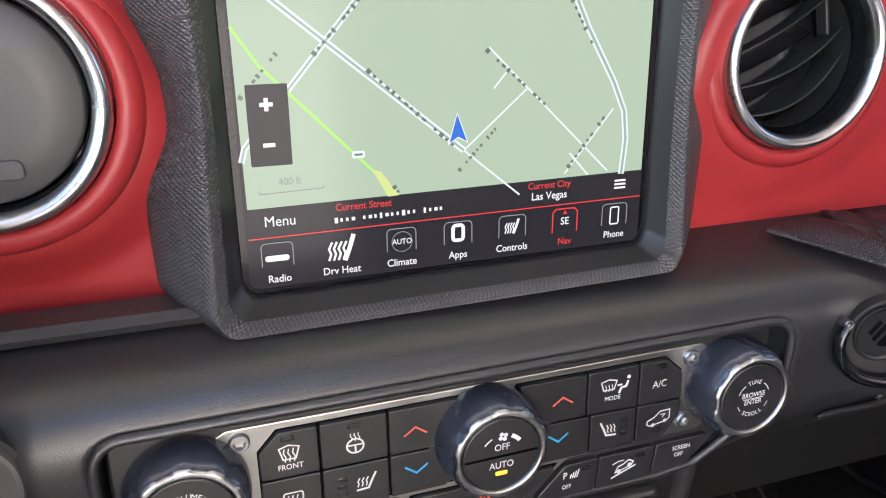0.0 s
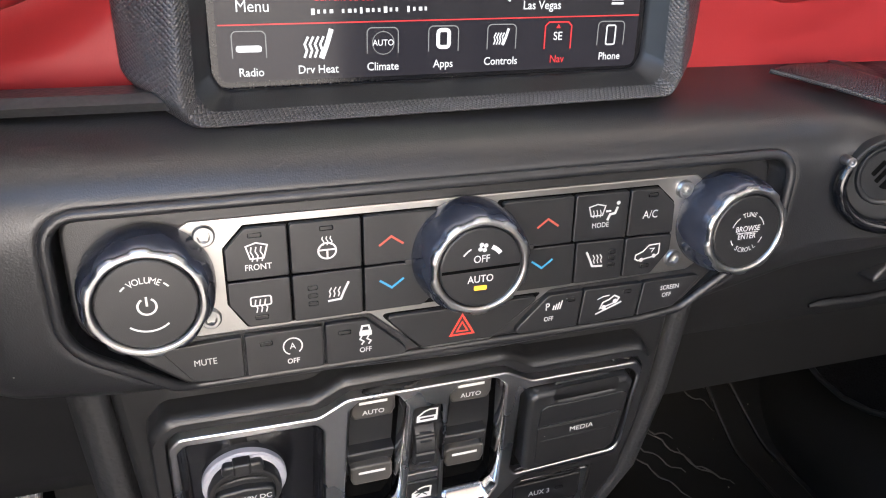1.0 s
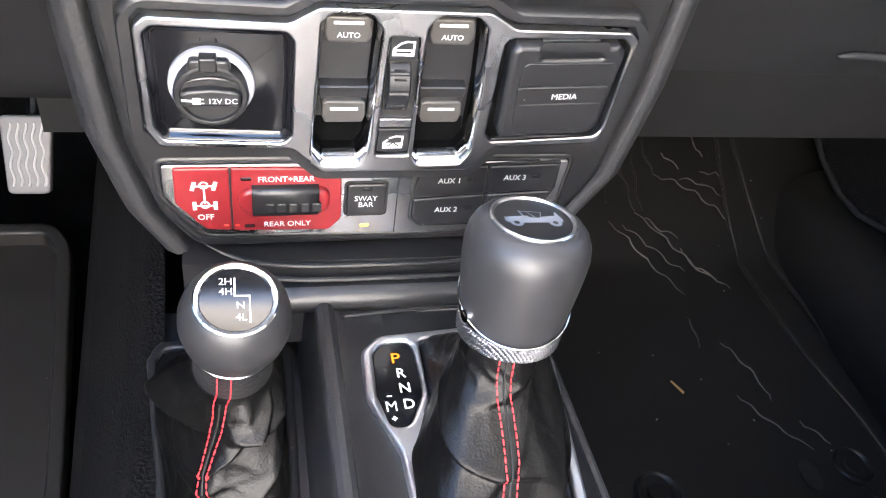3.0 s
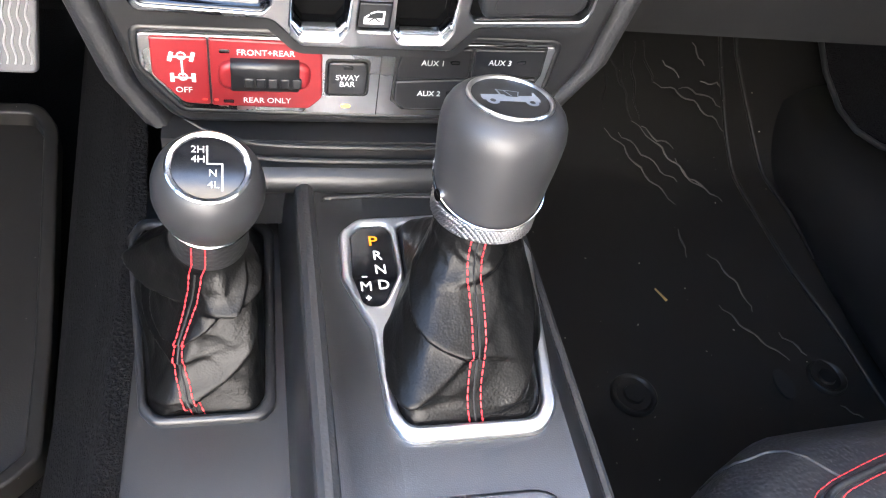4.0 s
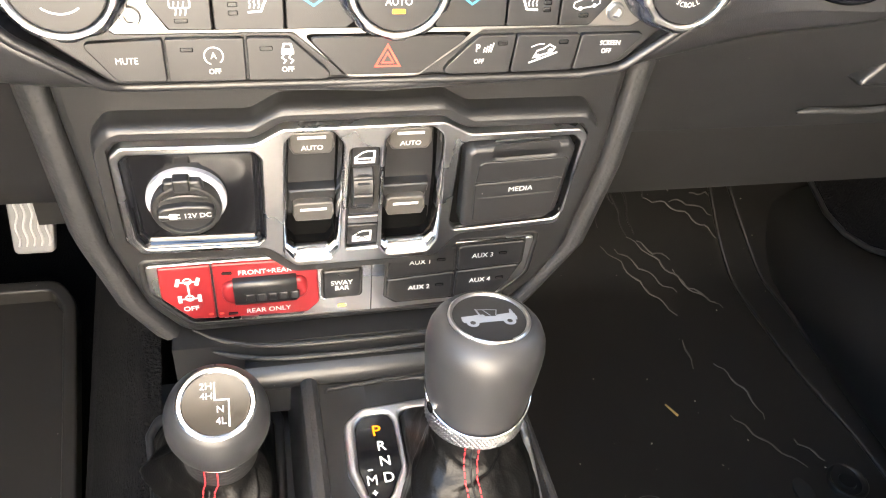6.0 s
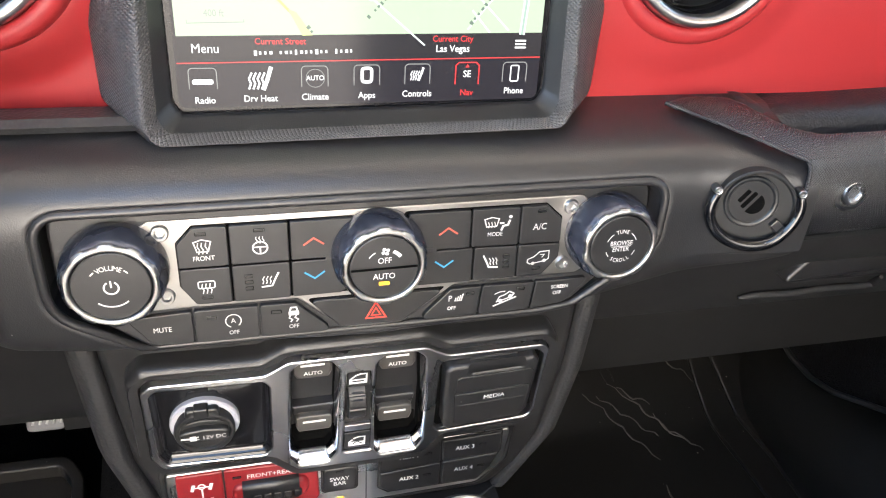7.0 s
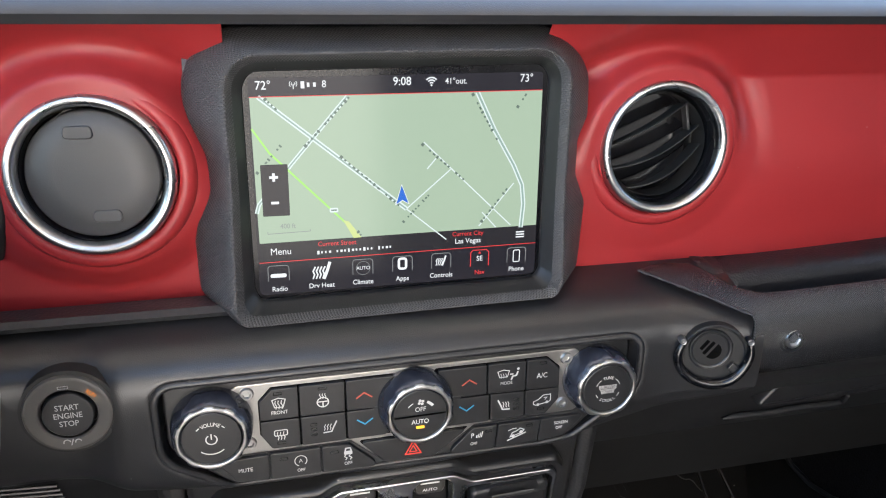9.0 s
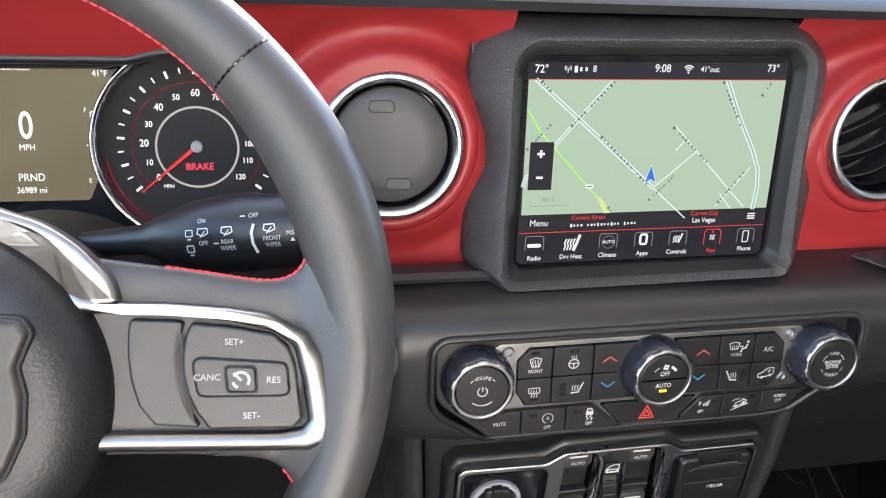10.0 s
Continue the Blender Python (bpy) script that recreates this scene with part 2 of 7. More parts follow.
def tube(bm, pts, r, seg=8, closed=False, flat=1.0, caps=True):
    """A round bar along points, in metres."""
    pts = [Vector(p) for p in pts]
    n, rings, side = len(pts), [], None
    for i, p in enumerate(pts):
        a, b = (pts[i - 1], pts[(i + 1) % n]) if closed else (pts[max(0, i - 1)], pts[min(n - 1, i + 1)])
        t = (b - a).normalized()
        if side is None:
            side = t.cross(Vector((0, 0, 1)) if abs(t.z) < 0.9 else Vector((1, 0, 0))).normalized()
        side = (side - t * side.dot(t)).normalized()
        up = t.cross(side)
        rr = r[i] if isinstance(r, (list, tuple)) else r
        rings.append([bm.verts.new(p + rr * (math.cos(2 * math.pi * k / seg) * side + flat * math.sin(2 * math.pi * k / seg) * up)) for k in range(seg)])
    for a, b in zip(rings, rings[1:] + ([rings[0]] if closed else [])):
        for k in range(seg):
            bm.faces.new((a[k], a[(k + 1) % seg], b[(k + 1) % seg], b[k]))
    if caps and not closed:
        bm.faces.new(rings[0][::-1]), bm.faces.new(rings[-1])
    return bm


def stroke(bm, pts, w, z, closed=False, scale=MM):
    """A flat printed line along points, in millimetres."""
    pts = [Vector(p) for p in pts]
    n, pairs = len(pts), []
    for i, p in enumerate(pts):
        a, b = (pts[i - 1], pts[(i + 1) % n]) if closed else (pts[max(0, i - 1)], pts[min(n - 1, i + 1)])
        e = (p - a).normalized() if (p - a).length > 1e-9 else (b - p).normalized()
        f = (b - p).normalized() if (b - p).length > 1e-9 else e
        h = Vector((-e.y - f.y, e.x + f.x))
        h *= 1 / max(h.length_squared / 2, 0.4)
        pairs.append([bm.verts.new(((p.x + s * h.x * w / 2) * scale, (p.y + s * h.y * w / 2) * scale, z * scale)) for s in (-1, 1)])
    for a, b in zip(pairs, pairs[1:] + ([pairs[0]] if closed else [])):
        bm.faces.new((a[0], b[0], b[1], a[1]))
    return bm


def fill(bm, pts, z, scale=MM):
    bm.faces.new([bm.verts.new((x * scale, y * scale, z * scale)) for x, y in pts])
    return bm


def words(bm, body, size, x, y, z, rot=0.0, align="CENTER", bold=0.0, wide=0.88):
    """Flat lettering in the built-in font; size is the height of a capital, in millimetres."""
    cu = bpy.data.curves.new("lettering", "FONT")
    cu.body, cu.size, cu.align_x, cu.align_y, cu.offset = body, size / 0.72 * MM, align, "CENTER", min(bold, (0.0 if "M" in body else 0.012) * size) * MM
    cu.resolution_u = 3
    ob = bpy.data.objects.new("lettering", cu)
    me = ob.to_mesh()
    start = len(bm.verts)
    bm.from_mesh(me)
    ob.to_mesh_clear()
    bpy.data.objects.remove(ob)
    bpy.data.curves.remove(cu)
    bm.verts.ensure_lookup_table()
    c, s = math.cos(radians(rot)), math.sin(radians(rot))
    for v in bm.verts[start:]:
        a, b = v.co.x * wide, v.co.y
        v.co = (a * c - b * s + x * MM, a * s + b * c + y * MM, z * MM)
    return bm


def grid(bm, nu, nv, place, closed_u=False):
    """A sheet of nu by nv points at place(i, j)."""
    vs = [[bm.verts.new(place(i, j)) for j in range(nv)] for i in range(nu)]
    for i in range(nu if closed_u else nu - 1):
        for j in range(nv - 1):
            bm.faces.new((vs[i][j], vs[(i + 1) % nu][j], vs[(i + 1) % nu][j + 1], vs[i][j + 1]))
    return vs


def block(bm, x0, y0, z0, x1, y1, z1):
    v = [bm.verts.new(p) for p in ((x0, y0, z0), (x1, y0, z0), (x1, y1, z0), (x0, y1, z0), (x0, y0, z1), (x1, y0, z1), (x1, y1, z1), (x0, y1, z1))]
    for f in ((3, 2, 1, 0), (4, 5, 6, 7), (0, 1, 5, 4), (1, 2, 6, 5), (2, 3, 7, 6), (3, 0, 4, 7)):
        bm.faces.new([v[i] for i in f])
    return bm


def lerp(a, b, t):
    return a + (b - a) * t


def ease(a, b, x):
    t = max(0.0, min(1.0, (x - a) / (b - a)))
    return t * t * (3 - 2 * t)


def curve_at(pts, x):
    """Value at x on a piecewise line of (x, value)."""
    if x <= pts[0][0]:
        return pts[0][1]
    for (a, u), (b, v) in zip(pts, pts[1:]):
        if x <= b:
            return lerp(u, v, (x - a) / (b - a))
    return pts[-1][1]


def smooth_line(pts, n):
    """n points along a rounded line through the given ones."""
    out = []
    for k in range(n):
        t = k / (n - 1) * (len(pts) - 1)
        i = min(int(t), len(pts) - 2)
        f = t - i
        a, b, c, d = [Vector(pts[min(max(i + o, 0), len(pts) - 1)]) for o in (-1, 0, 1, 2)]
        out.append(0.5 * (2 * b + (c - a) * f + (2 * a - 5 * b + 4 * c - d) * f * f + (3 * b - a - 3 * c + d) * f ** 3))
    return out


def outline_gap(pts, x, y):
    """Distance from a point to a closed outline, negative inside."""
    best, inside = 1e9, False
    for i in range(len(pts)):
        (ax, ay), (bx, by) = pts[i - 1], pts[i]
        dx, dy = bx - ax, by - ay
        t = max(0, min(1, ((x - ax) * dx + (y - ay) * dy) / max(dx * dx + dy * dy, 1e-12)))
        best = min(best, math.hypot(x - ax - t * dx, y - ay - t * dy))
        if (ay > y) != (by > y) and x < (bx - ax) * (y - ay) / (by - ay) + ax:
            inside = not inside
    return -best if inside else best


# ---- panels of the dashboard ----
M_SCREEN = panel((0.0, 0.0045, 0.8625), (-0.019, -0.996, 0.083))
M_CLIMATE = panel((0.0, -0.0368, 0.743), (0, -0.9965, 0.08)) @ Matrix.Translation((0.0004, -0.0196, -0.0033)) @ pose(0, 0, 0, 0, 0, 0.54) @ Matrix.Diagonal((0.947, 0.937, 0.943, 1))
M_SWITCH = panel((0.0, -0.0142, 0.6176), (0, -0.997, -0.075)) @ Matrix.Translation((-0.0022, -0.0028, -0.003)) @ pose(0, 0, 0, 0, 0, 0.8) @ Matrix.Diagonal((0.95, 0.93, 0.945, 1))
M_AXLE = panel((0.0, 0.0012, 0.548), (0, -1, 0)) @ Matrix.Translation((0.0032, 0.00165, -0.0045)) @ pose(0, 0, 0, 0, 0, 0.81) @ Matrix.Scale(0.951, 4)

CLIMATE_OUTLINE = fillet([(-150, 50), (-150, 4), (-112, -27), (90, -25), (110, -22), (149, 14), (149, 49)], [9, 22, 14, 10, 8, 18, 9], 6)
VENTS = ((-0.166, 0.0, 0.878), (0.170, 0.008, 0.878))


# ---- the closed cabin and the ground outside; parts out of view shape the light ----
def plain(name, boxes, mat, label, category):
    bm = bmesh.new()
    for b in boxes:
        block(bm, *b)
    return solid(name, bm, mat, label, category, "structure")


# added out of view; its sandy colour warms the light in the cabin
plain("ground", [(-60, -60, -0.75, 60, 60, -0.7)], GROUND, "unseen pale ground around the car, added to bounce warm sunlight", "ground")
plain("floor", [(-0.78, -1.6, 0.08, 0.78, 0.95, 0.11)], CARPET, "black carpeted cabin floor", "floor")
# unseen roof, its opening placed so that more light falls from the left
plain("ceiling", [(-0.78, -1.6, 1.42, 0.78, -0.92, 1.46), (-0.78, -0.32, 1.42, 0.78, 0.06, 1.46), (0.05, -0.92, 1.42, 0.78, -0.32, 1.46)], SHELL, "unseen pale tan roof lining, opened over the driver to shape the light", "ceiling")
plain("wall_front", [(-0.78, 0.78, 0.08, 0.78, 0.82, 0.95)], CARPET, "black firewall behind the dashboard", "wall")
# added out of view as a pale reflector for the dashboard
plain("wall_rear", [(-0.78, -1.04, 0.08, 0.78, -1.0, 1.30)], SHELL, "unseen pale tan rear wall, added to bounce light forward", "wall")
# unseen side walls: left opening admits light, right one is mostly blocked
plain("wall_left", [(-0.8, -1.6, 0.08, -0.76, -0.85, 0.95), (-0.8, -0.85, 0.08, -0.76, 0.3, 0.90), (-0.8, 0.3, 0.08, -0.76, 0.8, 0.95), (-0.8, -1.6, 1.36, -0.76, 0.1, 1.46), (-0.8, -0.95, 0.93, -0.76, -0.85, 1.36)], HARD, "unseen black driver side wall, its opening set to shape the light", "wall")
plain("wall_right", [(0.76, -1.6, 0.08, 0.8, 0.8, 0.97), (0.76, -1.6, 0.97, 0.8, -0.12, 1.46), (0.76, -0.12, 1.3, 0.8, 0.1, 1.46)], HARD, "unseen black passenger side wall, mostly closed to block light", "wall")


# ---- dashboard: red fascia, padded middle, top pad, glove box ----
dashboard = thing("dashboard", Matrix.Identity(4), "black dashboard with a satin red upper fascia", "dashboard", kind="structure")


def fascia_y(x, z):
    """How far forward the red fascia stands: a shallow cylinder with round pods about the vents."""
    y = 0.018 + 0.11 * max(0.0, (z - 0.86)) ** 1.35 * 2.0 - 0.004 + 0.25 * max(0.0, 0.84 - z) * 0.3
    y += 0.02 * ease(0.25, 0.7, x) - 0.8 * max(0.0, z - 0.918) * ease(0.03, 0.09, abs(x)) + 0.010 * ease(0.85, 0.925, z)
    for cx, cy, cz in VENTS:
        d = math.hypot(x - cx, z - cz)
        y = lerp(min(y, cy + 0.004), y, ease(0.052, 0.075, d))
        y += 0.008 * ease(0.050, 0.060, d) * ease(0.086, 0.062, d) * ease(-0.02, 0.03, z - cz)
    return y


def in_cluster(p):
    return math.hypot(p.x + 0.28, p.z - 0.861) < 0.0655 or (p.x < -0.28 and p.z < 0.9205) or (p.x < -0.232 and p.z < 0.83)


def red_side(x0, x1, label):
    bm = bmesh.new()
    nu, nv = int((x1 - x0) / 0.002) + 1, 80
    vs = grid(bm, nu, nv, lambda i, j: ((x := lerp(x0, x1, i / (nu - 1))), fascia_y(x, (z := lerp(0.795, 0.957, j / (nv - 1)))), z))
    hole = [f for f in bm.faces if any(math.hypot(f.calc_center_median().x - c[0], f.calc_center_median().z - c[2]) < 0.040 for c in VENTS) or in_cluster(f.calc_center_median())]
    bmesh.ops.delete(bm, geom=hole, context="FACES")
    return part("red_fascia", bm, RED, dashboard, label, smooth=60)


red_side(-0.62, -0.095, "satin red fascia with a round vent pod")
red_side(0.085, 0.76, "satin red fascia with a round vent pod")

bm = bmesh.new()
rim = [(lerp(-0.62, -0.31, k / 20), 0.9215) for k in range(21)] + [(-0.28 + 0.066 * math.cos(radians(q)), 0.861 + 0.066 * math.sin(radians(q))) for q in range(112, -31, -5)]
tube(bm, [(x, fascia_y(x, z) + 0.0015, z) for x, z in rim], 0.0034, 8)
part("cluster_rim", bm, HARD, dashboard, "black edge round the instrument opening", smooth=70)

bm = bmesh.new()
PAD = [(-0.022, 0.9545), (-0.036, 0.956), (-0.038, 0.961), (-0.032, 0.967), (0.04, 0.988), (0.17, 1.045), (0.24, 1.05), (0.45, 1.0), (0.78, 0.95)]
grid(bm, 60, len(PAD), lambda i, j: (lerp(-0.76, 0.76, i / 59), PAD[j][0] + 0.03, PAD[j][1]))
part("top_pad", bm, SOFT, dashboard, "grained black pad on top of the dashboard")

# dark shroud behind the screen, and the closed body of the dashboard
bm = bmesh.new()
SHROUD = [(0.06, 0.79), (0.02, 0.79), (0.018, 0.93), (0.026, 0.944), (0.04, 0.956)]
grid(bm, 2, len(SHROUD), lambda i, j: ((-0.117, 0.1)[i], SHROUD[j][0], SHROUD[j][1]))
for i, x in ((0, -0.117), (1, 0.1)):
    bm.faces.new([bm.verts.new((x, y, z)) for y, z in SHROUD + [(0.06, 0.956)]])
part("shroud", bm, HARD, dashboard, "dark shroud behind the screen")
bm = bmesh.new()
block(bm, -0.19, 0.095, 0.53, 0.755, 0.76, 0.93)
block(bm, 0.2, 0.045, 0.70, 0.755, 0.1, 0.79)
part("core", bm, VOID, dashboard)

POD_LOW = [(-0.6, 0.7), (-0.2, 0.702), (-0.13, 0.693), (0.0, 0.688), (0.1, 0.693), (0.12, 0.700), (0.222, 0.724), (0.3, 0.73)]


def middle(i, j, nu=560, nv=222, far=False):
    """The soft middle of the dashboard, which swells round the climate panel."""
    x = lerp(-0.6, 0.222, i / (nu - 1))
    low = curve_at(POD_LOW, x)
    prof = [(0.06, 0.799), (0.01, 0.795), (-0.012, 0.7915), (-0.026, 0.7875), (-0.035, 0.7825), (-0.0405, 0.776), (-0.0432, 0.768), (-0.044, 0.755), (-0.0438, 0.73), (-0.043, low + 0.018), (-0.039, low + 0.006), (-0.032, low), (0.0, low - 0.006), (0.05, low - 0.01)]
    t = j / (nv - 1) * (len(prof) - 1)
    k = min(int(t), len(prof) - 2)
    f, near4 = t - k, [prof[min(max(k + q, 0), len(prof) - 1)] for q in (-1, 0, 1, 2)]
    w4 = ((1 - f) ** 3 / 6, (3 * f ** 3 - 6 * f * f + 4) / 6, (-3 * f ** 3 + 3 * f * f + 3 * f + 1) / 6, f ** 3 / 6)
    y, z = (sum(w * p[n] for w, p in zip(w4, near4)) for n in (0, 1))
    y += 0.012 * ease(-0.160, -0.190, x) * ease(0.02, -0.03, y)
    near = not far and abs(x) < 0.16 and 0.69 < z < 0.785
    g = 99 if not near else outline_gap(CLIMATE_OUTLINE, (x * 1000 - 0.4) / 0.947, ((z - 0.7234) * 1000 - x * 9.4) / 0.937)
    if y < -0.02:
        y -= 0.013 * ease(0.160, 0.222, x) * ease(-0.02, -0.04, y)
        y = lerp(y, max(y, -0.018), ease(2.6, 1.2, g))
        y += 0.0022 * ease(8.0, 2.4, g) ** 2
    return (x, y, z)


bm = bmesh.new()
grid(bm, 560, 222, middle)
part("middle_panel", bm, SOFT, dashboard, "soft black padded middle of the dashboard", smooth=70)


def pad_y(x, z):
    """Where the face of the padded middle stands, near a height."""
    i = (x + 0.6) / 0.822 * 559
    return min((abs(p[2] - z), p[1]) for p in (middle(i, j * 0.1, far=True) for j in range(800, 1960)))[1]


# rolled lip round the opening for the climate panel
bm = bmesh.new()
lip = []
for px, py in inset(CLIMATE_OUTLINE[::-1] if area2(CLIMATE_OUTLINE) < 0 else CLIMATE_OUTLINE, -3.0):
    x, z = px * 0.947 * MM + 0.0004, py * 0.937 * MM + 0.7234 + px * 0.947 * 0.0094 * MM
    lip.append((x, pad_y(x, z) + 0.0008, z))
tube(bm, lip, 0.0022, 10, True)
part("panel_lip", bm, SOFT, dashboard, "rolled edge round the climate panel", smooth=80)

# narrow trim strip under the left red panel
bm = bmesh.new()
grid(bm, 40, 5, lambda i, j: (lerp(-0.6, -0.1, i / 39), (0.012, -0.006, -0.010, -0.008, 0.004)[j], (0.798, 0.8, 0.7975, 0.794, 0.7925)[j]))
part("trim_strip", bm, GRAIN, dashboard, "thin grained strip under the red fascia")


def glove(i, j):
    x = lerp(0.12, 0.76, i / 59)
    y, z = ((-0.012, 0.745), (-0.012, 0.72), (0.03, 0.665), (0.076, 0.61), (0.11, 0.56), (0.155, 0.498), (0.17, 0.488), (0.3, 0.485), (0.6, 0.5))[j]
    return (x, y, z)


bm = bmesh.new()
grid(bm, 60, 9, glove)
part("glove_box", bm, material("glove_box_plastic", (0.017, 0.0173, 0.0185), 0.47, grain=1800, bump=0.25, dust=0.05), dashboard, "plain black glove box front", smooth=60)


bm = bmesh.new()
LATCH = fillet([(298, 649), (760, 649), (760, 672), (318, 672)], [5, 1, 1, 8], 5)
slab(bm, LATCH, 0, 13, 3, seg=4)
part("latch_shelf", bm, SOFT, dashboard, "moulded pull of the glove box", pose(0, 0.0415, 0, 90))
bm = bmesh.new()
tube(bm, [(lerp(0.306, 0.430, q / 12), lerp(0.0735, 0.075, q / 12), 0.6065 + 0.0008 * math.sin(q)) for q in range(13)] + [(0.4305, 0.073, 0.610), (0.428, 0.068, 0.616), (0.424, 0.063, 0.622)], [0.0012] + [0.0030] * 12 + [0.0034, 0.003, 0.0015], 10)
part("pull_lip", bm, GRAIN, dashboard, "rounded lower lip of the glove box pull", smooth=70)
bm = bmesh.new()
KNEE = [(-0.02, 0.706), (0.0, 0.692), (0.018, 0.665), (0.034, 0.630), (0.048, 0.592), (0.058, 0.574), (0.078, 0.566), (0.3, 0.565)]
grid(bm, 30, len(KNEE), lambda i, j: (lerp(-0.7, -0.15, i / 29), *KNEE[j]))
knee = part("knee_panel", bm, material("knee_plastic", (0.007, 0.007, 0.0075), 0.5, grain=1800, bump=0.25), dashboard, "black panel under the steering column", smooth=60)
for k in range(5):
    bm = bmesh.new()
    tube(bm, [(lerp(-0.28, -0.214, q / 8), 0.008 + k * 0.0036, 0.681 - k * 0.0062 - 0.004 * (q / 8)) for q in range(9)], 0.0012, 8)
    part("louvre", bm, SOFT, knee)


# ---- passenger grab handle with woven texture ----
handle = thing("grab_handle", Matrix.Identity(4), "black dashboard grab handle with a fine woven texture", "handle")


BACK = [(0.160, 0.002, 0.797), (0.170, 0.0055, 0.798), (0.184, 0.005, 0.799), (0.196, 0.002, 0.799), (0.202, -0.005, 0.798), (0.209, -0.023, 0.796), (0.2152, -0.0327, 0.795), (0.2265, -0.0385, 0.794), (0.25, -0.040, 0.795)]
RIDGE = [(0.160, 0.002, 0.797), (0.169, -0.008, 0.7958), (0.178, -0.018, 0.7945), (0.1875, -0.027, 0.7925), (0.197, -0.036, 0.7905), (0.2055, -0.044, 0.788), (0.2135, -0.0510, 0.7862), (0.222, -0.0505, 0.7864), (0.25, -0.050, 0.787)]
FRONT = [(-0.0500, 0.0), (-0.0525, -0.002), (-0.0540, -0.006), (-0.0545, -0.013), (-0.0540, -0.025), (-0.0515, -0.036), (-0.0475, -0.046), (-0.042, -0.054), (-0.03, -0.058), (0.02, -0.06)]


def on_line(pts, t):
    t *= len(pts) - 1
    k = min(int(t), len(pts) - 2)
    return Vector(pts[k]).lerp(Vector(pts[k + 1]), t - k)


def handle_top(i, j):
    """The textured top, from the tip in the dashboard to the far door."""
    p = on_line(BACK, min(1, i / 60)).lerp(on_line(RIDGE, min(1, i / 60)), j / 8)
    far = max(0.0, (i - 60) / 30) * 0.51
    return p + Vector((far, 0, 0.03 * far + 0.0018 * math.sin(math.pi * j / 8) * min(1, i / 20)))


def handle_front(i, j):
    x = 0.2140 if i == 0 else lerp(0.2155, 0.76, (i - 1) / 58)
    rise = 0.7863 + 0.0007 * ease(0.22, 0.25, x) + 0.03 * max(0, x - 0.25)
    return (x, FRONT[j][0] + (0.0015 if i == 0 else 0), rise + FRONT[j][1])


bm = bmesh.new()
grid(bm, 91, 9, handle_top)
grid(bm, 60, len(FRONT), handle_front)
part("handle_body", bm, CARBON, handle, smooth=60)
bm = bmesh.new()
tube(bm, [on_line(RIDGE[:7], k / 24) + Vector((-0.0008, -0.0008, 0.0)) for k in range(25)] + [(0.2140, -0.0535, 0.783), (0.2140, -0.0550, 0.778), (0.2140, -0.0555, 0.772), (0.2140, -0.0545, 0.758), (0.2140, -0.050, 0.746), (0.2140, -0.044, 0.737)], 0.0012, 8)
part("handle_edge", bm, CARBON, handle, "raised edge of the handle")

# leather pad in the tray under the red panel, and its short end piece
PADS = [(0.03, 0.7935), (0.016, 0.7945), (0.004, 0.7945), (-0.004, 0.7930), (-0.009, 0.789), (-0.011, 0.783), (-0.0115, 0.776), (-0.0115, 0.762)]
bm = bmesh.new()
grid(bm, 60, len(PADS), lambda i, j: ((x := lerp(0.2285, 0.76, i / 59)) + 0.018 * (0.8 - j / 8) * ease(3, 0, i) - 0.014, PADS[j][0], PADS[j][1] + 0.03 * max(0, x - 0.25) - 0.002 * (i == 0)))
tray_pad = thing("tray_pad", Matrix.Identity(4), "black leather pad above the grab handle", "pad")
part("pad_cover", bm, leather("tray_leather", (0.011, 0.011, 0.013), 0.42, 700, 0.6), tray_pad, smooth=60)
part("pad_edge", tube(bmesh.new(), [(x, -0.0135, 0.7668 + 0.03 * max(0, x - 0.25)) for x in (0.222 + 0.018 * k for k in range(30))], 0.0011, 8), SOFT, tray_pad, "thin edge under the pad")
bm = bmesh.new()
grid(bm, 14, len(PADS), lambda i, j: ((x := lerp(0.206, 0.2275, i / 13)) + 0.018 * (0.8 - j / 8) * ease(9, 13, i) - 0.014 * ease(6, 13, i), PADS[j][0] + 0.006 * ease(8, 0, i), PADS[j][1] + 0.002 * ease(10, 2, i)))
part("tray_end", bm, LEATHER, dashboard, "short leather end of the tray", smooth=60)
bm = bmesh.new()
block(bm, 0.205, -0.045, 0.735, 0.755, 0.05, 0.772)
part("tray_floor", bm, HARD, dashboard)


# ---- centre stack ----
stack = thing("centre_stack", M_SWITCH, "black plastic centre stack under the climate panel", "centre stack", kind="structure")
STACK = fillet([(-144, 85), (-143, 54), (-137, -35), (-124, -87), (-106, -114), (98, -114), (118, -90), (131, -62), (139, 0), (140, 85)], [2, 20, 30, 25, 20, 20, 25, 25, 20, 2], 6)
bm = slab(bmesh.new(), STACK, -50, -13, 5.0, seg=4)
part("stack_face", bm, HARD, stack)
